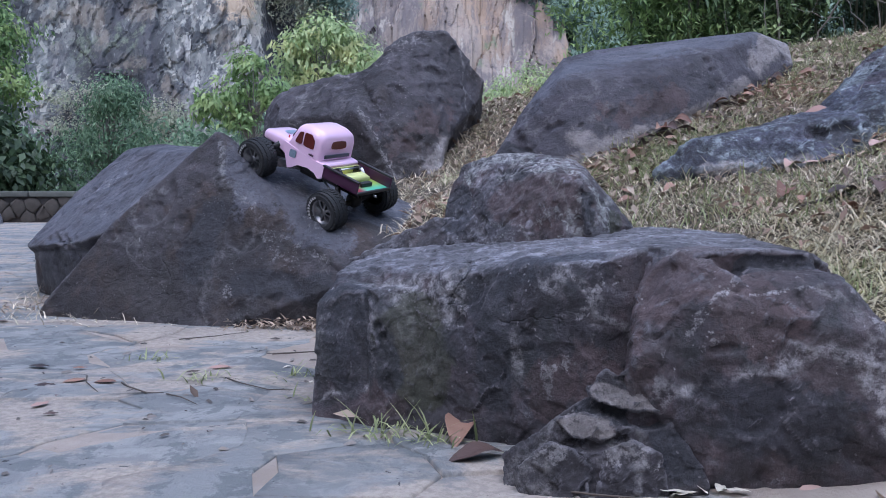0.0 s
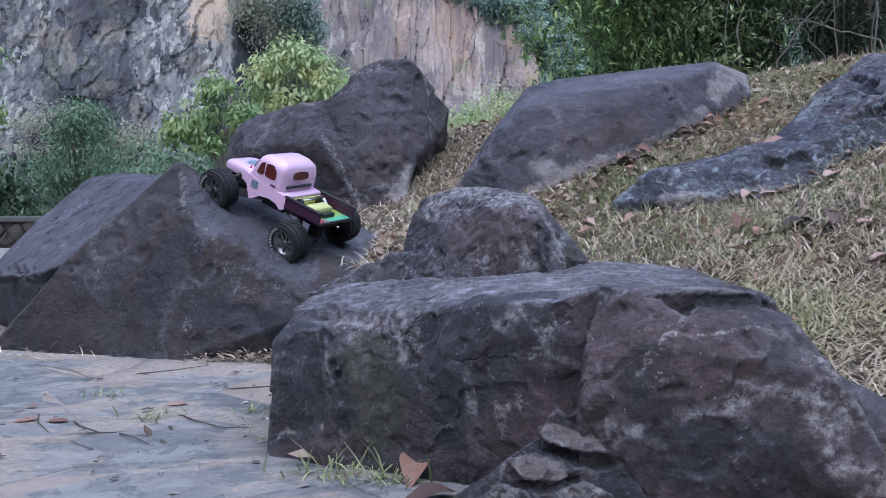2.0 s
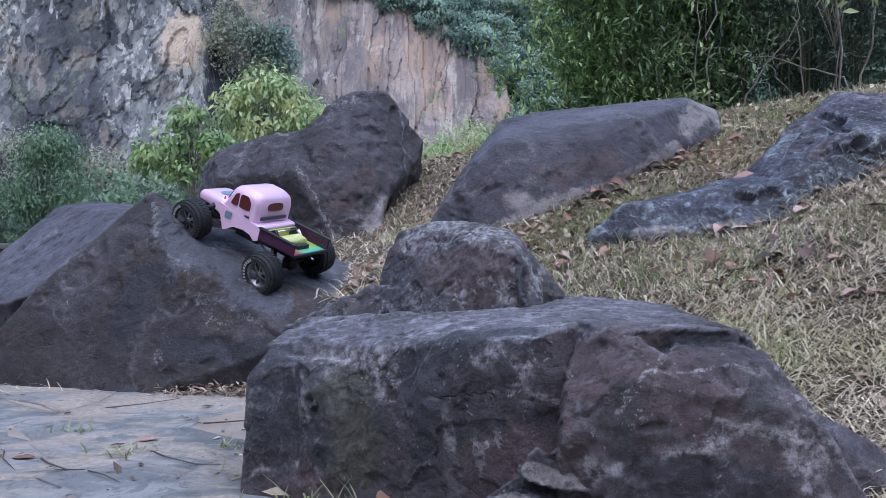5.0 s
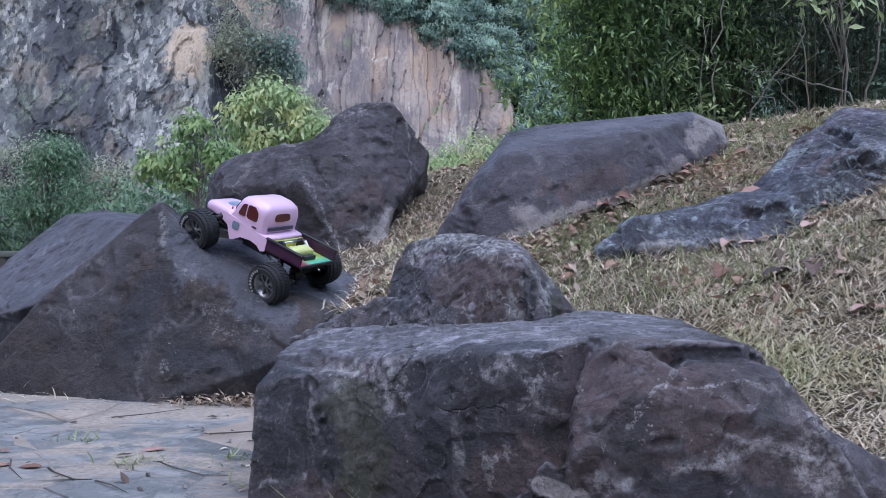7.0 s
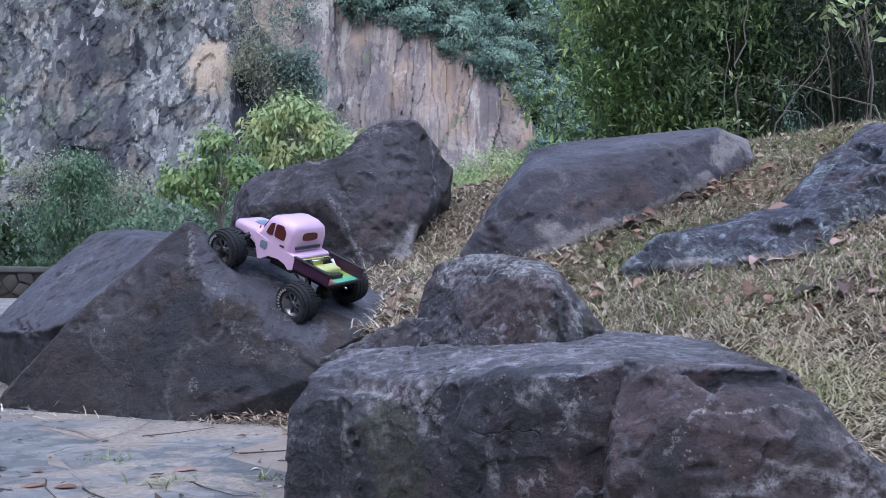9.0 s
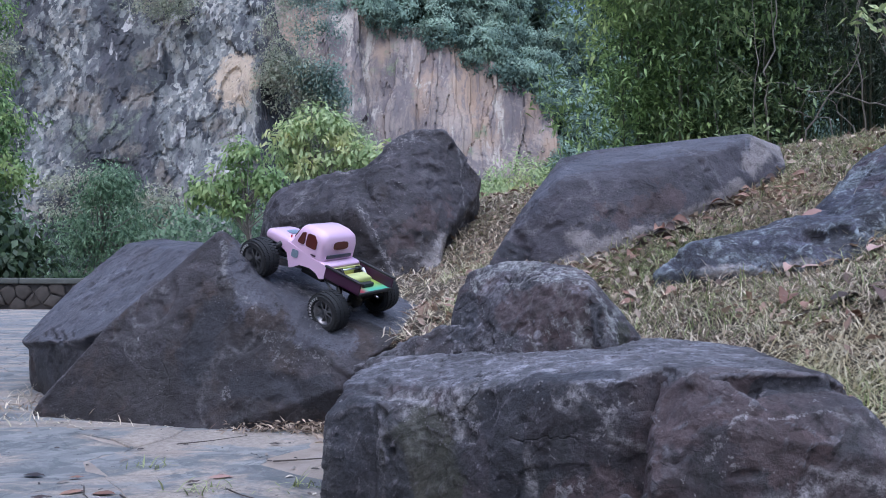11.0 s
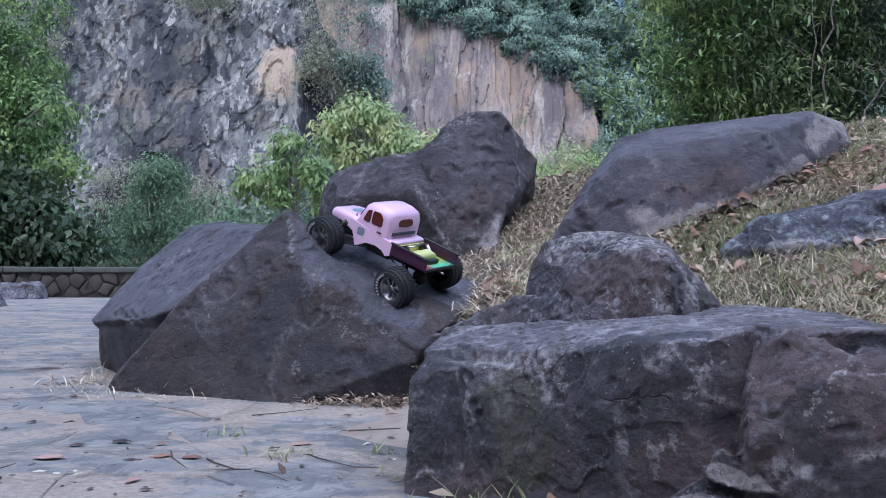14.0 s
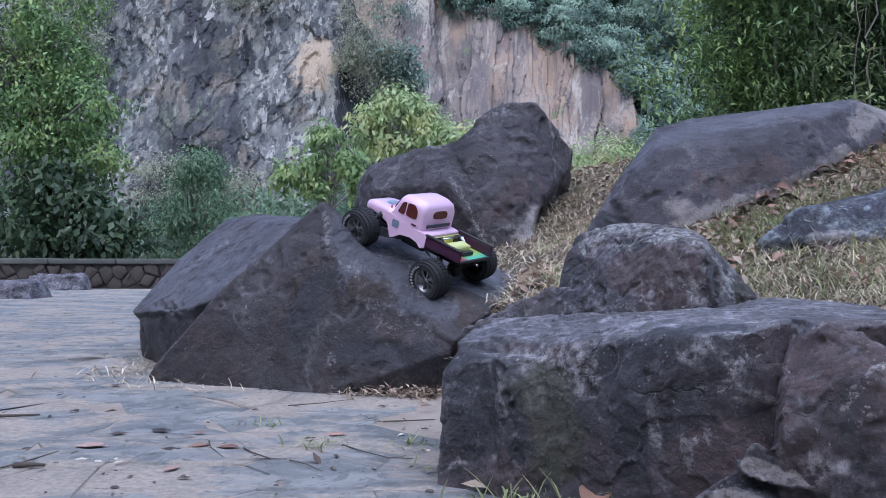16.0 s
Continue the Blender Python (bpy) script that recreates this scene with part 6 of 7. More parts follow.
def leaf_field():
    rng = random.Random(7)
    # curled leaves that stand out on the bank
    for x, y, yaw, tip, s, shape, m in [(1.0, 2.56, 60, 25, 0.95, 3, LEAF_BROWN), (1.308, 2.446, 70, 55, 0.95, 1, LEAF_PINK), (1.389, 2.645, -10, 10, 0.9, 0, LEAF_PINK), (1.134, 2.449, 20, 5, 0.9, 1, LEAF_BLACK), (1.2, 2.38, 70, 8, 0.9, 3, LEAF_BLACK), (1.27, 2.33, 30, 15, 0.7, 0, LEAF_PINK), (1.075, 3.78, 20, 10, 0.9, 3, LEAF_BLACK), (1.2, 3.88, 60, 20, 0.9, 1, LEAF_BROWN), (0.83, 3.54, 10, 10, 0.9, 1, LEAF_BLACK), (0.76, 2.893, 30, 20, 0.6, 3, LEAF_BROWN), (0.72, 3.35, 70, 30, 0.8, 3, LEAF_BROWN), (1.39, 3.22, 10, 50, 1.1, 1, LEAF_PINK),
                                        (1.05, 2.05, 100, 30, 0.5, 2, LEAF_BROWN), (1.25, 2.88, 0, 8, 1.1, 0, LEAF_PINK), (1.42, 2.83, 40, 5, 0.9, 1, LEAF_PINK), (1.55, 2.6, 150, 5, 1.0, 0, LEAF_BLACK), (0.62, 2.9, 30, 15, 0.7, 1, LEAF_BROWN)]:
        fallen_leaf(x, y, float(hill(x, y)) + 0.012, yaw, tip, s, shape, m, "pinkish curled dead leaf in the grass" if m is LEAF_PINK else "brown curled dead leaf in the grass")
    for _ in range(70):
        y = rng.uniform(2.0, 5.2)
        x = rng.uniform(0.35, 0.35 + 0.45 * y)
        fallen_leaf(x, y, float(hill(x, y)) + 0.014, rng.uniform(0, 360), rng.uniform(-20, 20), rng.uniform(0.4, 0.75), rng.randrange(4), rng.choice([LEAF_BROWN, LEAF_BROWN, LEAF_PINK]), "dry brown dead leaf in the grass")
    # dark curled leaves heaped along the smooth boulder's foot
    for _ in range(34):
        f = rng.random()
        x, y = 0.62 + 1.05 * f + rng.uniform(-0.04, 0.06), 3.42 + 0.5 * f + rng.uniform(-0.12, 0.03)
        fallen_leaf(x, y, float(hill(x, y)) + 0.022, rng.uniform(0, 360), rng.uniform(-35, 40), rng.uniform(0.45, 0.85), rng.randrange(4), rng.choice([LEAF_BLACK, LEAF_BROWN, LEAF_BROWN]), "dark curled dead leaf beside the smooth boulder")
    # leaves on the paving
    for x, y, yaw, s, shape, m in [(-0.6, 2.29, 10, 0.65, 0, LEAF_PINK), (-0.66, 2.25, 30, 0.5, 2, LEAF_BLACK), (-0.98, 2.3, 5, 0.5, 2, LEAF_BROWN), (-1.1, 2.32, -10, 0.8, 2, LEAF_BLACK), (-1.2, 2.27, 15, 0.6, 2, LEAF_BLACK), (-0.54, 2.76, 0, 0.5, 2, LEAF_BLACK),
                                   (-1.5, 2.6, 40, 0.4, 2, LEAF_BLACK), (-1.2, 3.0, 20, 0.35, 2, LEAF_BLACK), (-1.75, 3.3, 0, 0.3, 2, LEAF_BROWN), (-0.9, 1.9, 60, 0.6, 2, LEAF_PINK), (-0.84, 1.82, 10, 0.4, 2, LEAF_BLACK), (-1.62, 3.15, 0, 0.5, 2, LEAF_BLACK),
                                   (0.03, 1.62, 80, 1.0, 3, LEAF_BROWN), (0.06, 1.5, 20, 0.9, 1, LEAF_BLACK), (-1.19, 2.1, 4, 0.85, 0, LEAF_PINK), (-0.98, 2.09, 8, 0.7, 2, LEAF_BLACK), (-0.92, 2.13, 30, 0.6, 0, LEAF_BROWN), (-0.84, 2.12, -4, 0.6, 0, LEAF_BROWN), (-1.0, 2.03, -15, 0.45, 2, LEAF_BLACK), (-1.15, 1.97, 20, 0.42, 2, LEAF_PALE), (-1.1, 1.95, -35, 0.4, 2, LEAF_PALE), (-1.05, 1.95, 60, 0.34, 2, LEAF_PALE), (-1.07, 1.98, 110, 0.3, 2, LEAF_PALE), (-0.9, 1.98, 10, 0.3, 2, LEAF_BLACK), (-0.42, 2.3, 20, 0.22, 1, LEAF_PALE), (-0.33, 2.13, 70, 0.25, 2, LEAF_PALE)]:
        fallen_leaf(x, y, 0.006, yaw, 6, s, shape, m, "dead leaf lying on the paving")


leaf_field()
fallen_leaf(0.615, 1.33, 0.002, 4, 38, 1.25, 0, LEAF_PINK, "large pinkish dead leaf at the boulder's foot")
for x, y, yaw, tip, k in [(0.405, 1.34, 100, 30, 0.7), (0.36, 1.318, 160, 12, 0.75), (0.375, 1.31, 200, 10, 0.6), (0.44, 1.34, 60, 20, 0.5), (0.46, 1.325, 170, 8, 0.55)]:
    fallen_leaf(x, y, 0.012, yaw, tip, k, 2, LEAF_PALE, "pale straw-white dry leaf at the boulder's foot")


def twig(points, girth, label="thin dark twig on the paving"):
    bm = bmesh.new()
    o = Vector(points[0])
    limb(bm, [Vector(p) - o for p in points], [girth] + [girth * 0.8] * (len(points) - 2) + [girth * 0.4], 5)
    ob = part("twig", bm, TWIG)
    ob.location = o
    return tagged(ob, label, "twig", "twigs")


twig([(-0.55, 2.17, 0.006), (-0.5, 2.1, 0.01), (-0.42, 2.04, 0.007), (-0.36, 2.04, 0.006)], 0.002)
twig([(-0.92, 2.2, 0.006), (-0.88, 2.1, 0.012), (-0.82, 2.02, 0.006)], 0.002)
twig([(-0.65, 2.0, 0.006), (-0.6, 1.95, 0.01), (-0.55, 1.9, 0.006)], 0.002)
twig([(-0.85, 2.75, 0.006), (-0.75, 2.8, 0.008), (-0.66, 2.9, 0.006)], 0.002)
twig([(-0.5, 2.5, 0.006), (-0.4, 2.52, 0.008), (-0.3, 2.56, 0.006)], 0.0026)
twig([(0.14, 1.36, 0.006), (0.24, 1.31, 0.01), (0.36, 1.29, 0.008)], 0.0024)
twig([(-1.8, 2.43, 0.006), (-1.68, 2.47, 0.01), (-1.57, 2.53, 0.006)], 0.007, "short dark stick on the paving")
twig([(-1.27, 1.885, 0.009), (-1.24, 1.888, 0.011), (-1.2, 1.895, 0.009)], 0.008, "short brown stub of stick on the paving")
twig([(-0.8, 2.12, 0.006), (-0.76, 2.06, 0.009), (-0.7, 2.01, 0.006), (-0.66, 2.01, 0.006)], 0.0024)
twig([(-1.32, 1.8, 0.006), (-1.27, 1.92, 0.008), (-1.25, 2.05, 0.006)], 0.0028)


twig([(1.22, 2.49, 0.512), (1.28, 2.5, 0.53), (1.34, 2.512, 0.548)], 0.008, "short dark stick lying in the dry grass")
twig([(0.97, 2.43, 0.42), (1.03, 2.45, 0.445), (1.11, 2.447, 0.465), (1.17, 2.47, 0.49)], 0.006, "bent grey stick lying in the dry grass")


def tuft(x, y, n, spread, length, material, label, rise=0.9, z=None, seed=1, category="grass tuft"):
    rng = np.random.default_rng(seed)
    px, py = rng.normal(0, spread, n), rng.normal(0, spread * 0.6, n)
    z0 = float(hill(x, y)) if z is None else z
    v, q = blades(rng, px, py, np.zeros(n) - 0.003, length, 0.0042, rise, 0.9)
    ob = part_of("grass_tuft", fast_mesh("grass_tuft", v, q), material)
    ob.location = (x, y, z0)
    return tagged(ob, label, category, "grass tufts", "stuff")


for k, (x, y, n, sp, ln) in enumerate([(-0.83, 2.45, 26, 0.035, 0.05), (-0.62, 2.17, 34, 0.04, 0.06), (-0.38, 2.2, 30, 0.04, 0.06), (-0.3, 1.95, 20, 0.03, 0.05), (0.0, 1.6, 34, 0.04, 0.09), (-0.14, 1.70, 46, 0.05, 0.075), (-0.05, 1.64, 30, 0.03, 0.06)]):
    tuft(x, y, n, sp, ln, GREEN_GRASS, "small green weed tuft in a paving joint", 0.7, 0.0, k + 1)
for k, (x, y, n, sp, ln) in enumerate([(-0.6, 3.0, 40, 0.07, 0.05), (-0.45, 3.0, 30, 0.05, 0.05), (-0.35, 2.95, 25, 0.04, 0.05), (-1.75, 3.5, 60, 0.08, 0.08), (-1.5, 3.25, 50, 0.1, 0.06), (-1.2, 3.15, 40, 0.12, 0.05), (-0.17, 2.72, 40, 0.04, 0.06), (-0.05, 2.8, 90, 0.07, 0.07), (-1.85, 3.85, 40, 0.06, 0.08)]):
    tuft(x, y, n, sp, ln, STRAW, "dry straw tuft at a boulder's foot", 0.6, None, k + 20)


def grit():
    """Small dark chips, crumbs and bits of bark strewn over the paving."""
    rng = np.random.default_rng(55)
    n = 650
    x, y = rng.uniform(-3.2, 0.4, n), 1.2 * (6.5 / 1.2) ** rng.uniform(0, 1, n)
    keep = hill(x, y) < 0.02
    c = np.stack([x[keep], y[keep], np.full(keep.sum(), 0.004)], 1)
    size = 0.0018 + 0.007 * rng.uniform(0, 1, len(c)) ** 2.5
    v = []
    for p, s in zip(c, size):
        a = rng.uniform(0, math.pi)
        ax = np.array([math.cos(a), math.sin(a), 0]) * s * rng.uniform(0.8, 2.2)
        ay = np.array([-math.sin(a), math.cos(a), 0]) * s * 0.6
        up = np.array([0, 0, s * 0.55])
        v += [p - ax - ay, p + ax - ay, p + ax + ay, p - ax + ay, p - ax * 0.5 - ay * 0.4 + up, p + ax * 0.6 - ay * 0.3 + up, p + ax * 0.4 + ay * 0.5 + up, p - ax * 0.6 + ay * 0.4 + up]
    k = np.arange(len(c))[:, None] * 8
    q = np.concatenate([k + np.array([f]) for f in ([0, 1, 5, 4], [1, 2, 6, 5], [2, 3, 7, 6], [3, 0, 4, 7], [4, 5, 6, 7])], 0)
    tagged(part_of("grit", fast_mesh("grit", np.array(v), q), leafy("grit_chips", (0.05, 0.045, 0.045), (0.3, 0.27, 0.25), None, 0.9, 0.0), smooth=False), "small dark stone chips and crumbs on the paving", "grit", kind="stuff")


grit()


# ---- the toy truck ----
PINK = simple("pink_paint", (0.8, 0.56, 0.77), 0.3, vary=0.06, scale=12, bump=0.02, coat_weight=0.6)
PURPLE = simple("purple_paint", (0.05, 0.012, 0.042), 0.35, vary=0.2, scale=15, bump=0.03)
BLACK_PLASTIC = simple("black_plastic", (0.018, 0.018, 0.02), 0.5, vary=0.3, scale=60, bump=0.1)
RUBBER = simple("tyre_rubber", (0.022, 0.024, 0.027), 0.8, vary=0.35, scale=50, bump=0.3)
STEEL = simple("bare_steel", (0.55, 0.56, 0.58), 0.3, 1.0, vary=0.15, scale=50, bump=0.05)
CHROME = simple("grey_rim", (0.25, 0.25, 0.26), 0.35, 1.0, vary=0.3, scale=80, bump=0.05)
WHITE_MARK = simple("white_mark", (0.35, 0.35, 0.36), 0.6, vary=0.15, scale=80, bump=0.0)
TINT = simple("red_brown_window", (0.1, 0.02, 0.018), 0.12, vary=0.2, scale=10, bump=0.0)
YELLOW = simple("yellow_cover", (0.6, 0.65, 0.27), 0.35, vary=0.15, scale=20, bump=0.02)
DECAL = simple("blue_grey_decal", (0.2, 0.26, 0.33), 0.3, vary=0.7, scale=90, bump=0.0)
LIGHT_BAR = simple("dark_light_bar", (0.05, 0.06, 0.075), 0.3, vary=0.6, scale=200, bump=0.0)
RED = simple("red_pin", (0.5, 0.03, 0.03), 0.4, vary=0.1, bump=0.0)


def tray_paint():
    n = Nodes("rainbow_tray", 0.35)
    c = n.mix(n.height(0, -0.26, -0.2, 0), (0.1, 0.5, 0.35), (0.35, 0.5, 0.1))
    c = n.mix(n.height(0, -0.2, -0.13, 0), c, (0.55, 0.5, 0.1))
    c = n.mix(n.height(0, 0.01, 0.06, 1), c, (0.3, 0.03, 0.05))
    return n.done(c)


TRAY = tray_paint()


def ring_points(half, z0, z1, r_top, r_low, n=5):
    """A rounded box seen end on: corners y, z, counter-clockwise."""
    out = []
    for cy, cz, r, a0 in ((half, z1, r_top, 0), (-half, z1, r_top, 90), (-half, z0, r_low, 180), (half, z0, r_low, 270)):
        r = min(r, half * 0.98, (z1 - z0) * 0.49)
        oy, oz = cy - math.copysign(r, cy), cz - r if cz == z1 else cz + r
        for k in range(n):
            a = radians(a0 + 90 * k / (n - 1))
            out.append((oy + r * math.cos(a), oz + r * math.sin(a)))
    return out


def loft(sections, n=5):
    """A closed shell through sections (x, half width, z low, z high, upper round, lower round)."""
    bm = bmesh.new()
    rings = [[bm.verts.new((x, y, z)) for y, z in ring_points(h, a, b, rt, rl, n)] for x, h, a, b, rt, rl in sections]
    m = len(rings[0])
    for p, q in zip(rings, rings[1:]):
        for k in range(m):
            bm.faces.new((p[k], p[(k + 1) % m], q[(k + 1) % m], q[k]))
    bm.faces.new(rings[0][::-1])
    bm.faces.new(rings[-1])
    bmesh.ops.recalc_face_normals(bm, faces=bm.faces)
    return bm


def plate(corners, thick):
    """A thin pane or plate through corner points, thickened outwards, with worn edges."""
    bm = bmesh.new()
    f = bm.faces.new([bm.verts.new(c) for c in corners])
    bm.normal_update()
    nrm = f.normal.copy()
    back = [bm.verts.new(Vector(c) - nrm * thick) for c in corners]
    front = list(f.verts)
    for k in range(len(front)):
        a, b = front[k], front[(k + 1) % len(front)]
        bm.faces.new((b, a, back[k], back[(k + 1) % len(front)]))
    bm.faces.new(back[::-1])
    return bm


def rounded(cs, share=0.22, n=3):
    """A polygon with its corners rounded off."""
    out = []
    for k, c in enumerate(cs):
        c, p, q = Vector(c), Vector(cs[k - 1]), Vector(cs[(k + 1) % len(cs)])
        a, b = c.lerp(p, share), c.lerp(q, share)
        for j in range(n):
            t = j / (n - 1)
            out.append(a.lerp(c, t).lerp(c.lerp(b, t), t))
    return out


def tube(a, b, r, sides=10):
    bm = bmesh.new()
    limb(bm, [a, b], [r, r], sides)
    return bm


def lathe(profile, sides=40):
    """Turned round the y axis: profile of (y, radius)."""
    bm = bmesh.new()
    rings = [[bm.verts.new((r * math.cos(2 * math.pi * k / sides), y, r * math.sin(2 * math.pi * k / sides))) for k in range(sides)] for y, r in profile]
    for p, q in zip(rings, rings[1:]):
        for k in range(sides):
            bm.faces.new((p[k], q[k], q[(k + 1) % sides], p[(k + 1) % sides]))
    return bm


def wheel(truck, x, y, z, side):
    R, W = 0.075, 0.036
    hub = new("wheel")
    hub.parent = truck
    hub.location = (x, y, z)
    hub.rotation_euler = (0, 0, 0 if side > 0 else math.pi)
    bm = lathe([(-W * 0.75, 0.044), (-W, 0.051), (-W * 1.02, 0.064), (-W * 0.8, R - 0.004), (-W * 0.4, R - 0.001), (0, R), (W * 0.4, R - 0.001), (W * 0.8, R - 0.004), (W * 1.02, 0.064), (W, 0.051), (W * 0.75, 0.044)], 48)
    for k in range(36):
        for row, off in ((-0.72, 0), (-0.26, 0.5), (0.26, 0), (0.72, 0.5)):
            a = 2 * math.pi * (k + off) / 36
            m = Matrix.Rotation(-a, 4, "Y") @ Matrix.Translation((R - (0.0045 if abs(row) > 0.5 else 0.0015), row * W, 0)) @ Matrix.Rotation(radians(18 if row > 0 else -18), 4, "X")
            got = bmesh.ops.create_cube(bm, size=1, matrix=m @ Matrix.Diagonal((0.007, W * 0.4, 0.0085, 1)))
    tyre = part("tyre", bm, RUBBER, hub, smooth=False)
    bars = bmesh.new()
    for k in range(9):
        a = radians(-50 + k * 12)
        m = Matrix.Rotation(-a, 4, "Y") @ Matrix.Translation((0.0575, W * 1.03, 0))
        bmesh.ops.create_cube(bars, size=1, matrix=m @ Matrix.Diagonal((0.009, 0.0012, 0.0075, 1)))
    part("sidewall_mark", bars, WHITE_MARK, hub, "white worn sidewall marks", smooth=False)
    rim = part("rim", lathe([(-W * 0.6, 0.047), (W * 0.82, 0.047), (W * 0.86, 0.05), (W * 0.8, 0.043), (W * 0.7, 0.040), (W * 0.35, 0.034), (W * 0.3, 0.012), (W * 0.62, 0.011), (W * 0.62, 0.0)], 40), CHROME, hub, "grey bead-lock rim")
    spokes = bmesh.new()
    for k in range(8):
        m = Matrix.Rotation(2 * math.pi * k / 8, 4, "Y") @ Matrix.Translation((0.026, W * 0.5, 0))
        bmesh.ops.create_cube(spokes, size=1, matrix=m @ Matrix.Diagonal((0.03, 0.008, 0.006, 1)))
    for k in range(16):
        a = 2 * math.pi * k / 16
        bmesh.ops.create_cube(spokes, size=1, matrix=Matrix.Translation((0.045 * math.cos(a), W * 0.86, 0.045 * math.sin(a))) @ Matrix.Diagonal((0.004, 0.003, 0.004, 1)))
    part("spokes", spokes, CHROME, hub, smooth=False)
    return hub


def toy_truck(m):
    """A trail truck: x ahead, y to its left, z up from between its wheels' feet."""
    t = base("toy_truck", (0, 0, 0), "pink radio-controlled toy truck climbing the rock on black knobbly tyres", "toy truck")
    wb, tr = 0.19, 0.142
    for x in (-wb, wb):
        for s in (1, -1):
            wheel(t, x, s * tr, 0.075, s)
        part("axle", tube((x, -tr, 0.075), (x, tr, 0.075), 0.011), BLACK_PLASTIC, t)
        part("differential", loft([(x - 0.026, 0.014, 0.066, 0.094, 0.01, 0.01), (x - 0.016, 0.024, 0.056, 0.104, 0.016, 0.016), (x + 0.016, 0.024, 0.056, 0.104, 0.016, 0.016), (x + 0.026, 0.014, 0.066, 0.094, 0.01, 0.01)]), BLACK_PLASTIC, t)
        for s in (1, -1):
            sh = part("shock", tube((x, s * 0.095, 0.09), (x * 0.72, s * 0.06, 0.175), 0.008), STEEL, t, "silver shock absorber")
            part("spring", tube((x * 0.96, s * 0.09, 0.102), (x * 0.82, s * 0.074, 0.145), 0.0115, 12), BLACK_PLASTIC, sh)
            part("link", tube((x * 0.9, s * 0.06, 0.072), (x * 0.2, s * 0.035, 0.105), 0.004, 8), STEEL, t)
    for s in (1, -1):
        part("chassis_rail", box_bm(-0.24, 0.235, s * 0.045 - 0.004, s * 0.045 + 0.004, 0.11, 0.135, 0.002), BLACK_PLASTIC, t)
    part("skid_plate", box_bm(-0.05, 0.06, -0.045, 0.045, 0.095, 0.11, 0.004), BLACK_PLASTIC, t)
    part("front_bumper", tube((0.262, -0.075, 0.135), (0.262, 0.075, 0.135), 0.007), BLACK_PLASTIC, t)
    # cab and bonnet shell
    cab = part("cab", loft([
        (-0.062, 0.084, 0.152, 0.232, 0.02, 0.008), (-0.06, 0.09, 0.15, 0.272, 0.03, 0.008), (-0.05, 0.095, 0.148, 0.288, 0.034, 0.008), (-0.02, 0.098, 0.146, 0.297, 0.036, 0.008),
        (0.03, 0.098, 0.146, 0.298, 0.036, 0.008), (0.058, 0.096, 0.146, 0.291, 0.034, 0.008), (0.068, 0.095, 0.146, 0.283, 0.032, 0.008), (0.096, 0.095, 0.146, 0.216, 0.018, 0.008), (0.106, 0.094, 0.148, 0.206, 0.012, 0.008)], 7), PINK, t)
    part("bonnet", loft([
        (0.095, 0.094, 0.150, 0.211, 0.014, 0.008), (0.13, 0.088, 0.158, 0.212, 0.018, 0.008), (0.18, 0.078, 0.166, 0.21, 0.022, 0.01), (0.225, 0.072, 0.164, 0.207, 0.022, 0.012), (0.248, 0.068, 0.164, 0.202, 0.02, 0.012), (0.257, 0.06, 0.168, 0.194, 0.012, 0.01), (0.26, 0.05, 0.173, 0.188, 0.006, 0.005)], 7), PINK, t)
    part("cab_back_deck", loft([(-0.1, 0.094, 0.176, 0.186, 0.004, 0.004), (-0.055, 0.095, 0.17, 0.19, 0.004, 0.004)]), PINK, t)
    for s in (1, -1):
        # lower body sides, cut away for the wheels
        lo = [(-0.1, 0.186), (-0.095, 0.135), (-0.075, 0.128), (-0.055, 0.142), (-0.02, 0.148), (0.03, 0.14), (0.062, 0.118), (0.078, 0.112), (0.09, 0.135), (0.104, 0.165), (0.112, 0.205), (0.0, 0.19)]
        cs = [(x, s * 0.0985, z) for x, z in (lo if s < 0 else lo[::-1])]
        part("body_side", plate(cs, 0.005), PINK, t, smooth=False)
        win = [(-0.03, 0.222), (0.022, 0.222), (0.022, 0.272), (-0.012, 0.274), (-0.03, 0.255)]
        wing = [(0.029, 0.222), (0.064, 0.222), (0.047, 0.266), (0.029, 0.272)]
        for shape in (win, wing):
            cs = rounded([(x, s * (0.1012 - max(0, z - 0.262) * 0.15), z) for x, z in (shape if s < 0 else shape[::-1])])
            part("side_window", plate(cs, 0.004), TINT, t, "red-brown tinted window", smooth=False)
        part("door_handle", loft([(-0.035, 0.003, 0.198, 0.204, 0.002, 0.002), (-0.015, 0.003, 0.198, 0.204, 0.002, 0.002)]), PURPLE, t).location = (0, s * 0.1, 0)
        part("door_decal", plate(rounded([(x, s * 0.1015, z) for x, z in ([(0.045, 0.16), (0.078, 0.158), (0.078, 0.188), (0.045, 0.19)] if s < 0 else [(0.045, 0.19), (0.078, 0.188), (0.078, 0.158), (0.045, 0.16)])]), 0.001), DECAL, t, "grey-blue worn decal", smooth=False)
        ys = (0.006, 0.084) if s > 0 else (-0.084, -0.006)
        part("windscreen", plate(rounded([(0.1, ys[0], 0.224), (0.1, ys[1], 0.224), (0.0735, ys[1] * (0.93 if s > 0 else 1), 0.275), (0.0735, ys[0] * (1 if s > 0 else 0.93), 0.275)]), 0.003), TINT, t, "red-brown tinted windscreen half", smooth=False)
        part("bonnet_pin", tube((0.125, s * 0.066, 0.205), (0.125, s * 0.066, 0.222), 0.003, 8), RED, t, "small red bonnet pin")
        part("bed_side", box_bm(-0.268, -0.096, s * 0.096 - 0.004, s * 0.096 + 0.004, 0.142, 0.184, 0.003), PURPLE, t, "dark purple bed side")
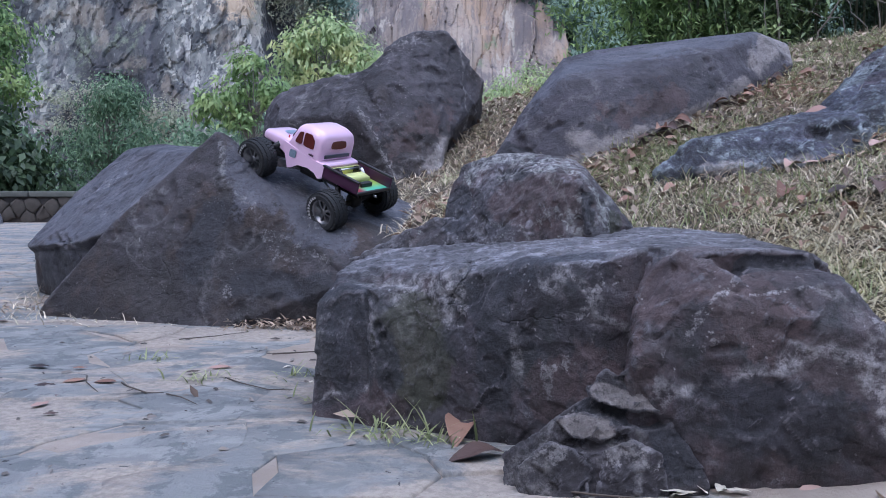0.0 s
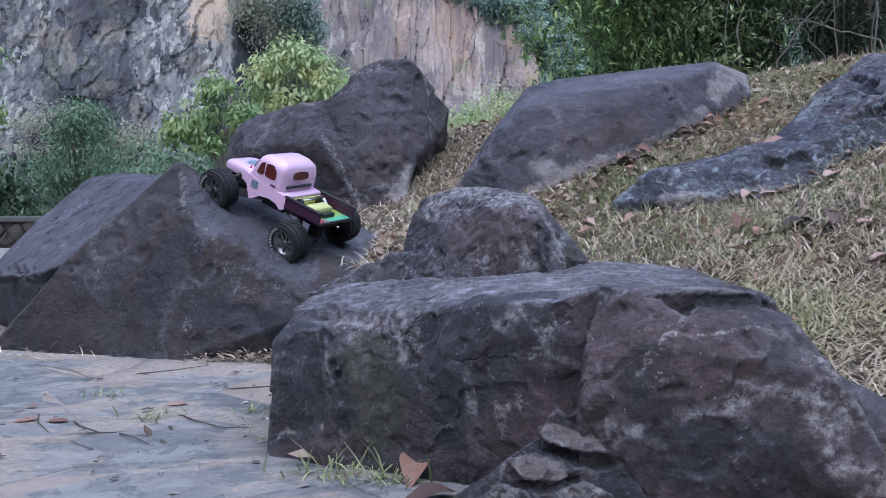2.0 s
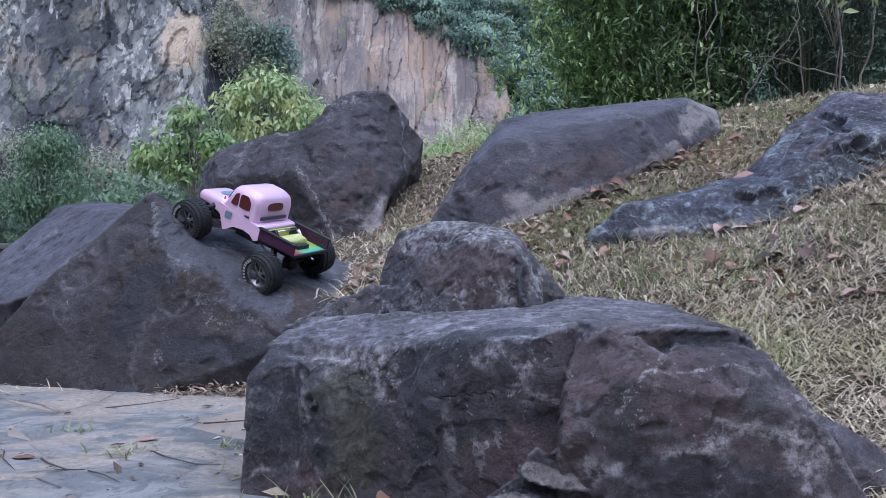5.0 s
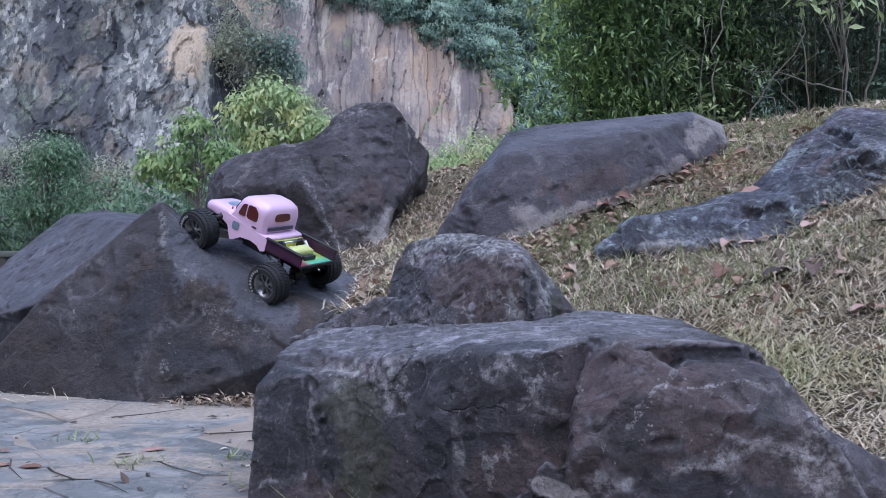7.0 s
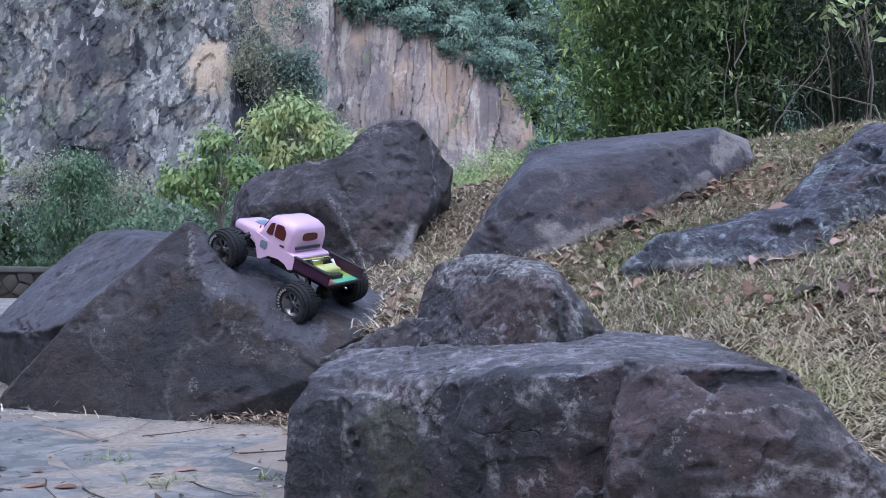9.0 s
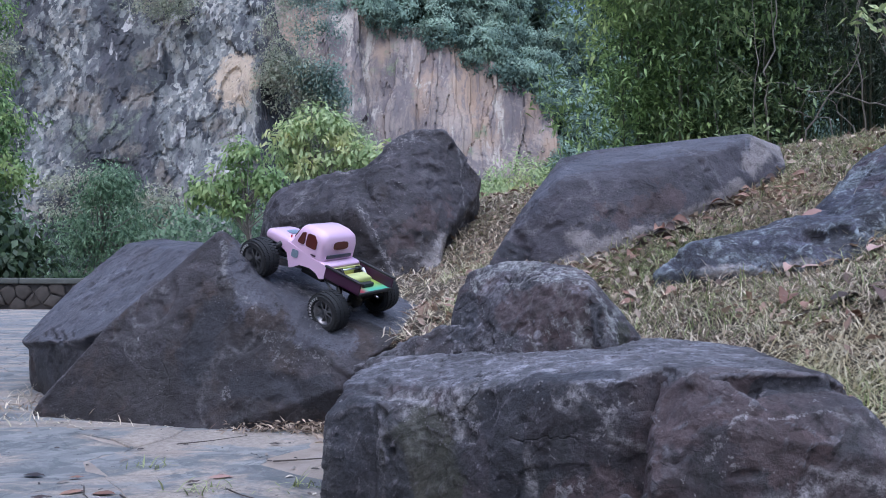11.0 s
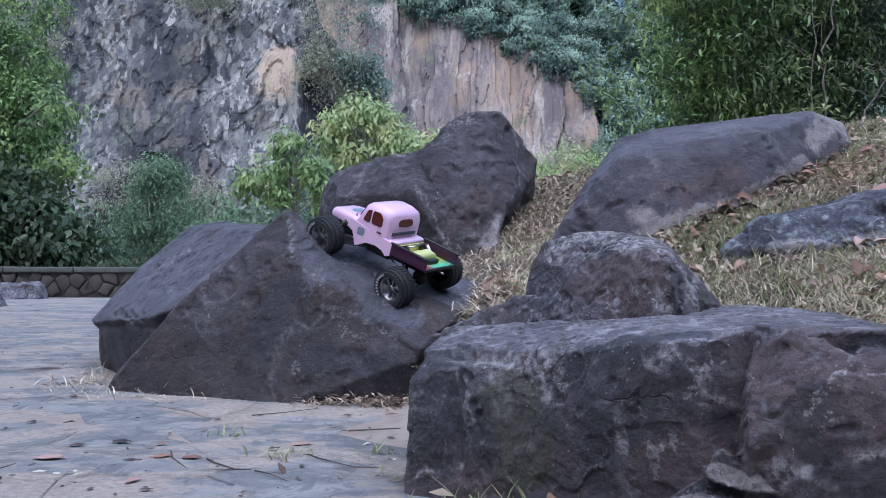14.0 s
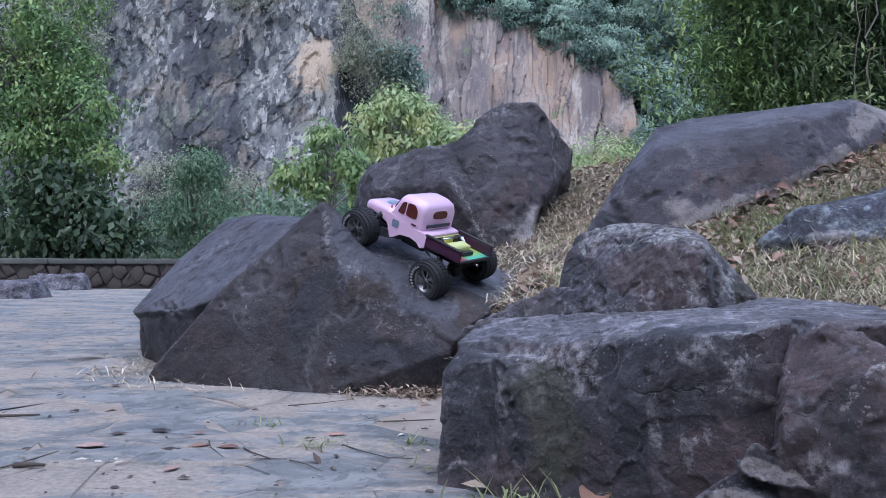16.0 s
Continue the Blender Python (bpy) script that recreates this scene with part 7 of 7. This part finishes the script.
        part("bed_rail", box_bm(-0.27, -0.094, s * 0.098 - 0.007, s * 0.098 + 0.007, 0.184, 0.191, 0.002), BLACK_PLASTIC, t)
    part("rear_window", plate(rounded([(-0.0635, 0.042, 0.232), (-0.0635, -0.042, 0.232), (-0.0605, -0.038, 0.262), (-0.0605, 0.038, 0.262)], 0.3)[::-1], 0.003), TINT, t, "red-brown tinted rear window", smooth=False)
    part("light_bar", box_bm(-0.068, -0.06, -0.068, 0.068, 0.198, 0.211, 0.002), LIGHT_BAR, t, "slim dark light bar")
    part("bonnet_decal", plate(rounded([(0.15, 0.035, 0.2135), (0.15, -0.035, 0.2135), (0.195, -0.03, 0.2105), (0.195, 0.03, 0.2105)], 0.35)[::-1], 0.0008), DECAL, t, "blue-grey decal", smooth=False)
    # load bed and what shows in it
    part("bed_tray", box_bm(-0.266, -0.1, -0.092, 0.092, 0.142, 0.147, 0.001), TRAY, t, "red, yellow and green painted tray")
    part("bed_front_panel", box_bm(-0.106, -0.1, -0.092, 0.092, 0.147, 0.176, 0.001), YELLOW, t)
    part("cover_box", loft([(-0.2, 0.05, 0.148, 0.172, 0.006, 0.003), (-0.16, 0.052, 0.148, 0.176, 0.006, 0.003)]), YELLOW, t, "yellow-green cover box")
    for s in (1, -1):
        part("shock_tower", loft([(-0.15, 0.006, 0.147, 0.175, 0.004, 0.002), (-0.135, 0.006, 0.147, 0.19, 0.004, 0.002), (-0.115, 0.006, 0.147, 0.18, 0.004, 0.002)]), BLACK_PLASTIC, t).location = (0, s * 0.055, 0)
    part("cross_bar", tube((-0.134, -0.056, 0.18), (-0.134, 0.056, 0.18), 0.004), STEEL, t, "silver cross bar")
    part("servo", box_bm(-0.232, -0.212, -0.03, 0.03, 0.148, 0.163, 0.002), BLACK_PLASTIC, t)
    part("tail_bar", box_bm(-0.272, -0.262, -0.096, 0.096, 0.138, 0.15, 0.003), BLACK_PLASTIC, t)
    part("tow_hook", tube((-0.27, 0.0, 0.13), (-0.285, 0.0, 0.13), 0.004), STEEL, t, "silver tow hook")
    # the body leans on its springs
    lean = Matrix.Translation((0.05, 0, 0.121)) @ Matrix.Rotation(radians(9), 4, "Y") @ Matrix.Rotation(radians(8), 4, "X") @ Matrix.Translation((-0.05, 0, -0.15))
    for ob in t.children:
        if ob.name.split(".")[0] not in ("wheel", "axle", "differential", "shock", "link"):
            ob.matrix_basis = lean @ ob.matrix_basis
    t.matrix_world = m
    return t


def rig_pose(ahead, right, foot):
    f = Vector(ahead).normalized()
    left = -(Vector(right) - f * Vector(right).dot(f)).normalized()
    up = f.cross(left)
    rot = Matrix((f, left, up)).transposed().to_4x4()
    return Matrix.Translation(foot) @ rot


toy_truck(rig_pose((-0.75, 0.42, 0.52), (0.53, 0.80, 0.28), (-0.5, 3.355, 0.482)))


# ---- paving ----
def paving():
    rng = np.random.default_rng(71)
    root = base("pavement", (0, 0, 0), "worn blue-grey slate paving with sandy joints", "pavement", kind="structure")
    verts, faces = [], []
    for p, poly in voronoi_cells(rng, -9.5, 4.0, -4.0, 13.3, 0.31, 0.5):
        if p[0] > -0.75 and p[1] > 3.3 or float(hill(p[0], p[1])) > 0.006:
            continue
        near = 1.0 < p[1] < 5.2 and p[0] > -2.8
        bm = slab_mesh(poly, p, rng.uniform(0.0005, 0.004), 0.03, 0.003, rng)
        lift = (rng.uniform(0.0, 0.002) if rng.uniform() < 0.86 else rng.uniform(0.002, 0.005)) + float(hill(p[0], p[1]))
        if p[1] < 2.3 and rng.uniform() < 0.3:
            lift += rng.uniform(0.002, 0.006)
        if near:
            ob = part("paving_stone", bm, SLATE, root)
            ob.matrix_parent_inverse = Matrix()
            ob.matrix_basis = pose(p[0], p[1], lift, rng.normal(0, 0.35), rng.normal(0, 0.35), 0)
        else:
            k = len(verts)
            bm.verts.index_update()
            verts += [(v.co.x + p[0], v.co.y + p[1], v.co.z + lift) for v in bm.verts]
            faces += [[v.index + k for v in f.verts] for f in bm.faces]
            bm.free()
    me = bpy.data.meshes.new("far_paving")
    me.from_pydata(verts, [], faces)
    far = part_of("far_paving", me, SLATE_FAR, root)
    tagged(far, kind="stuff")
    return root


paving()
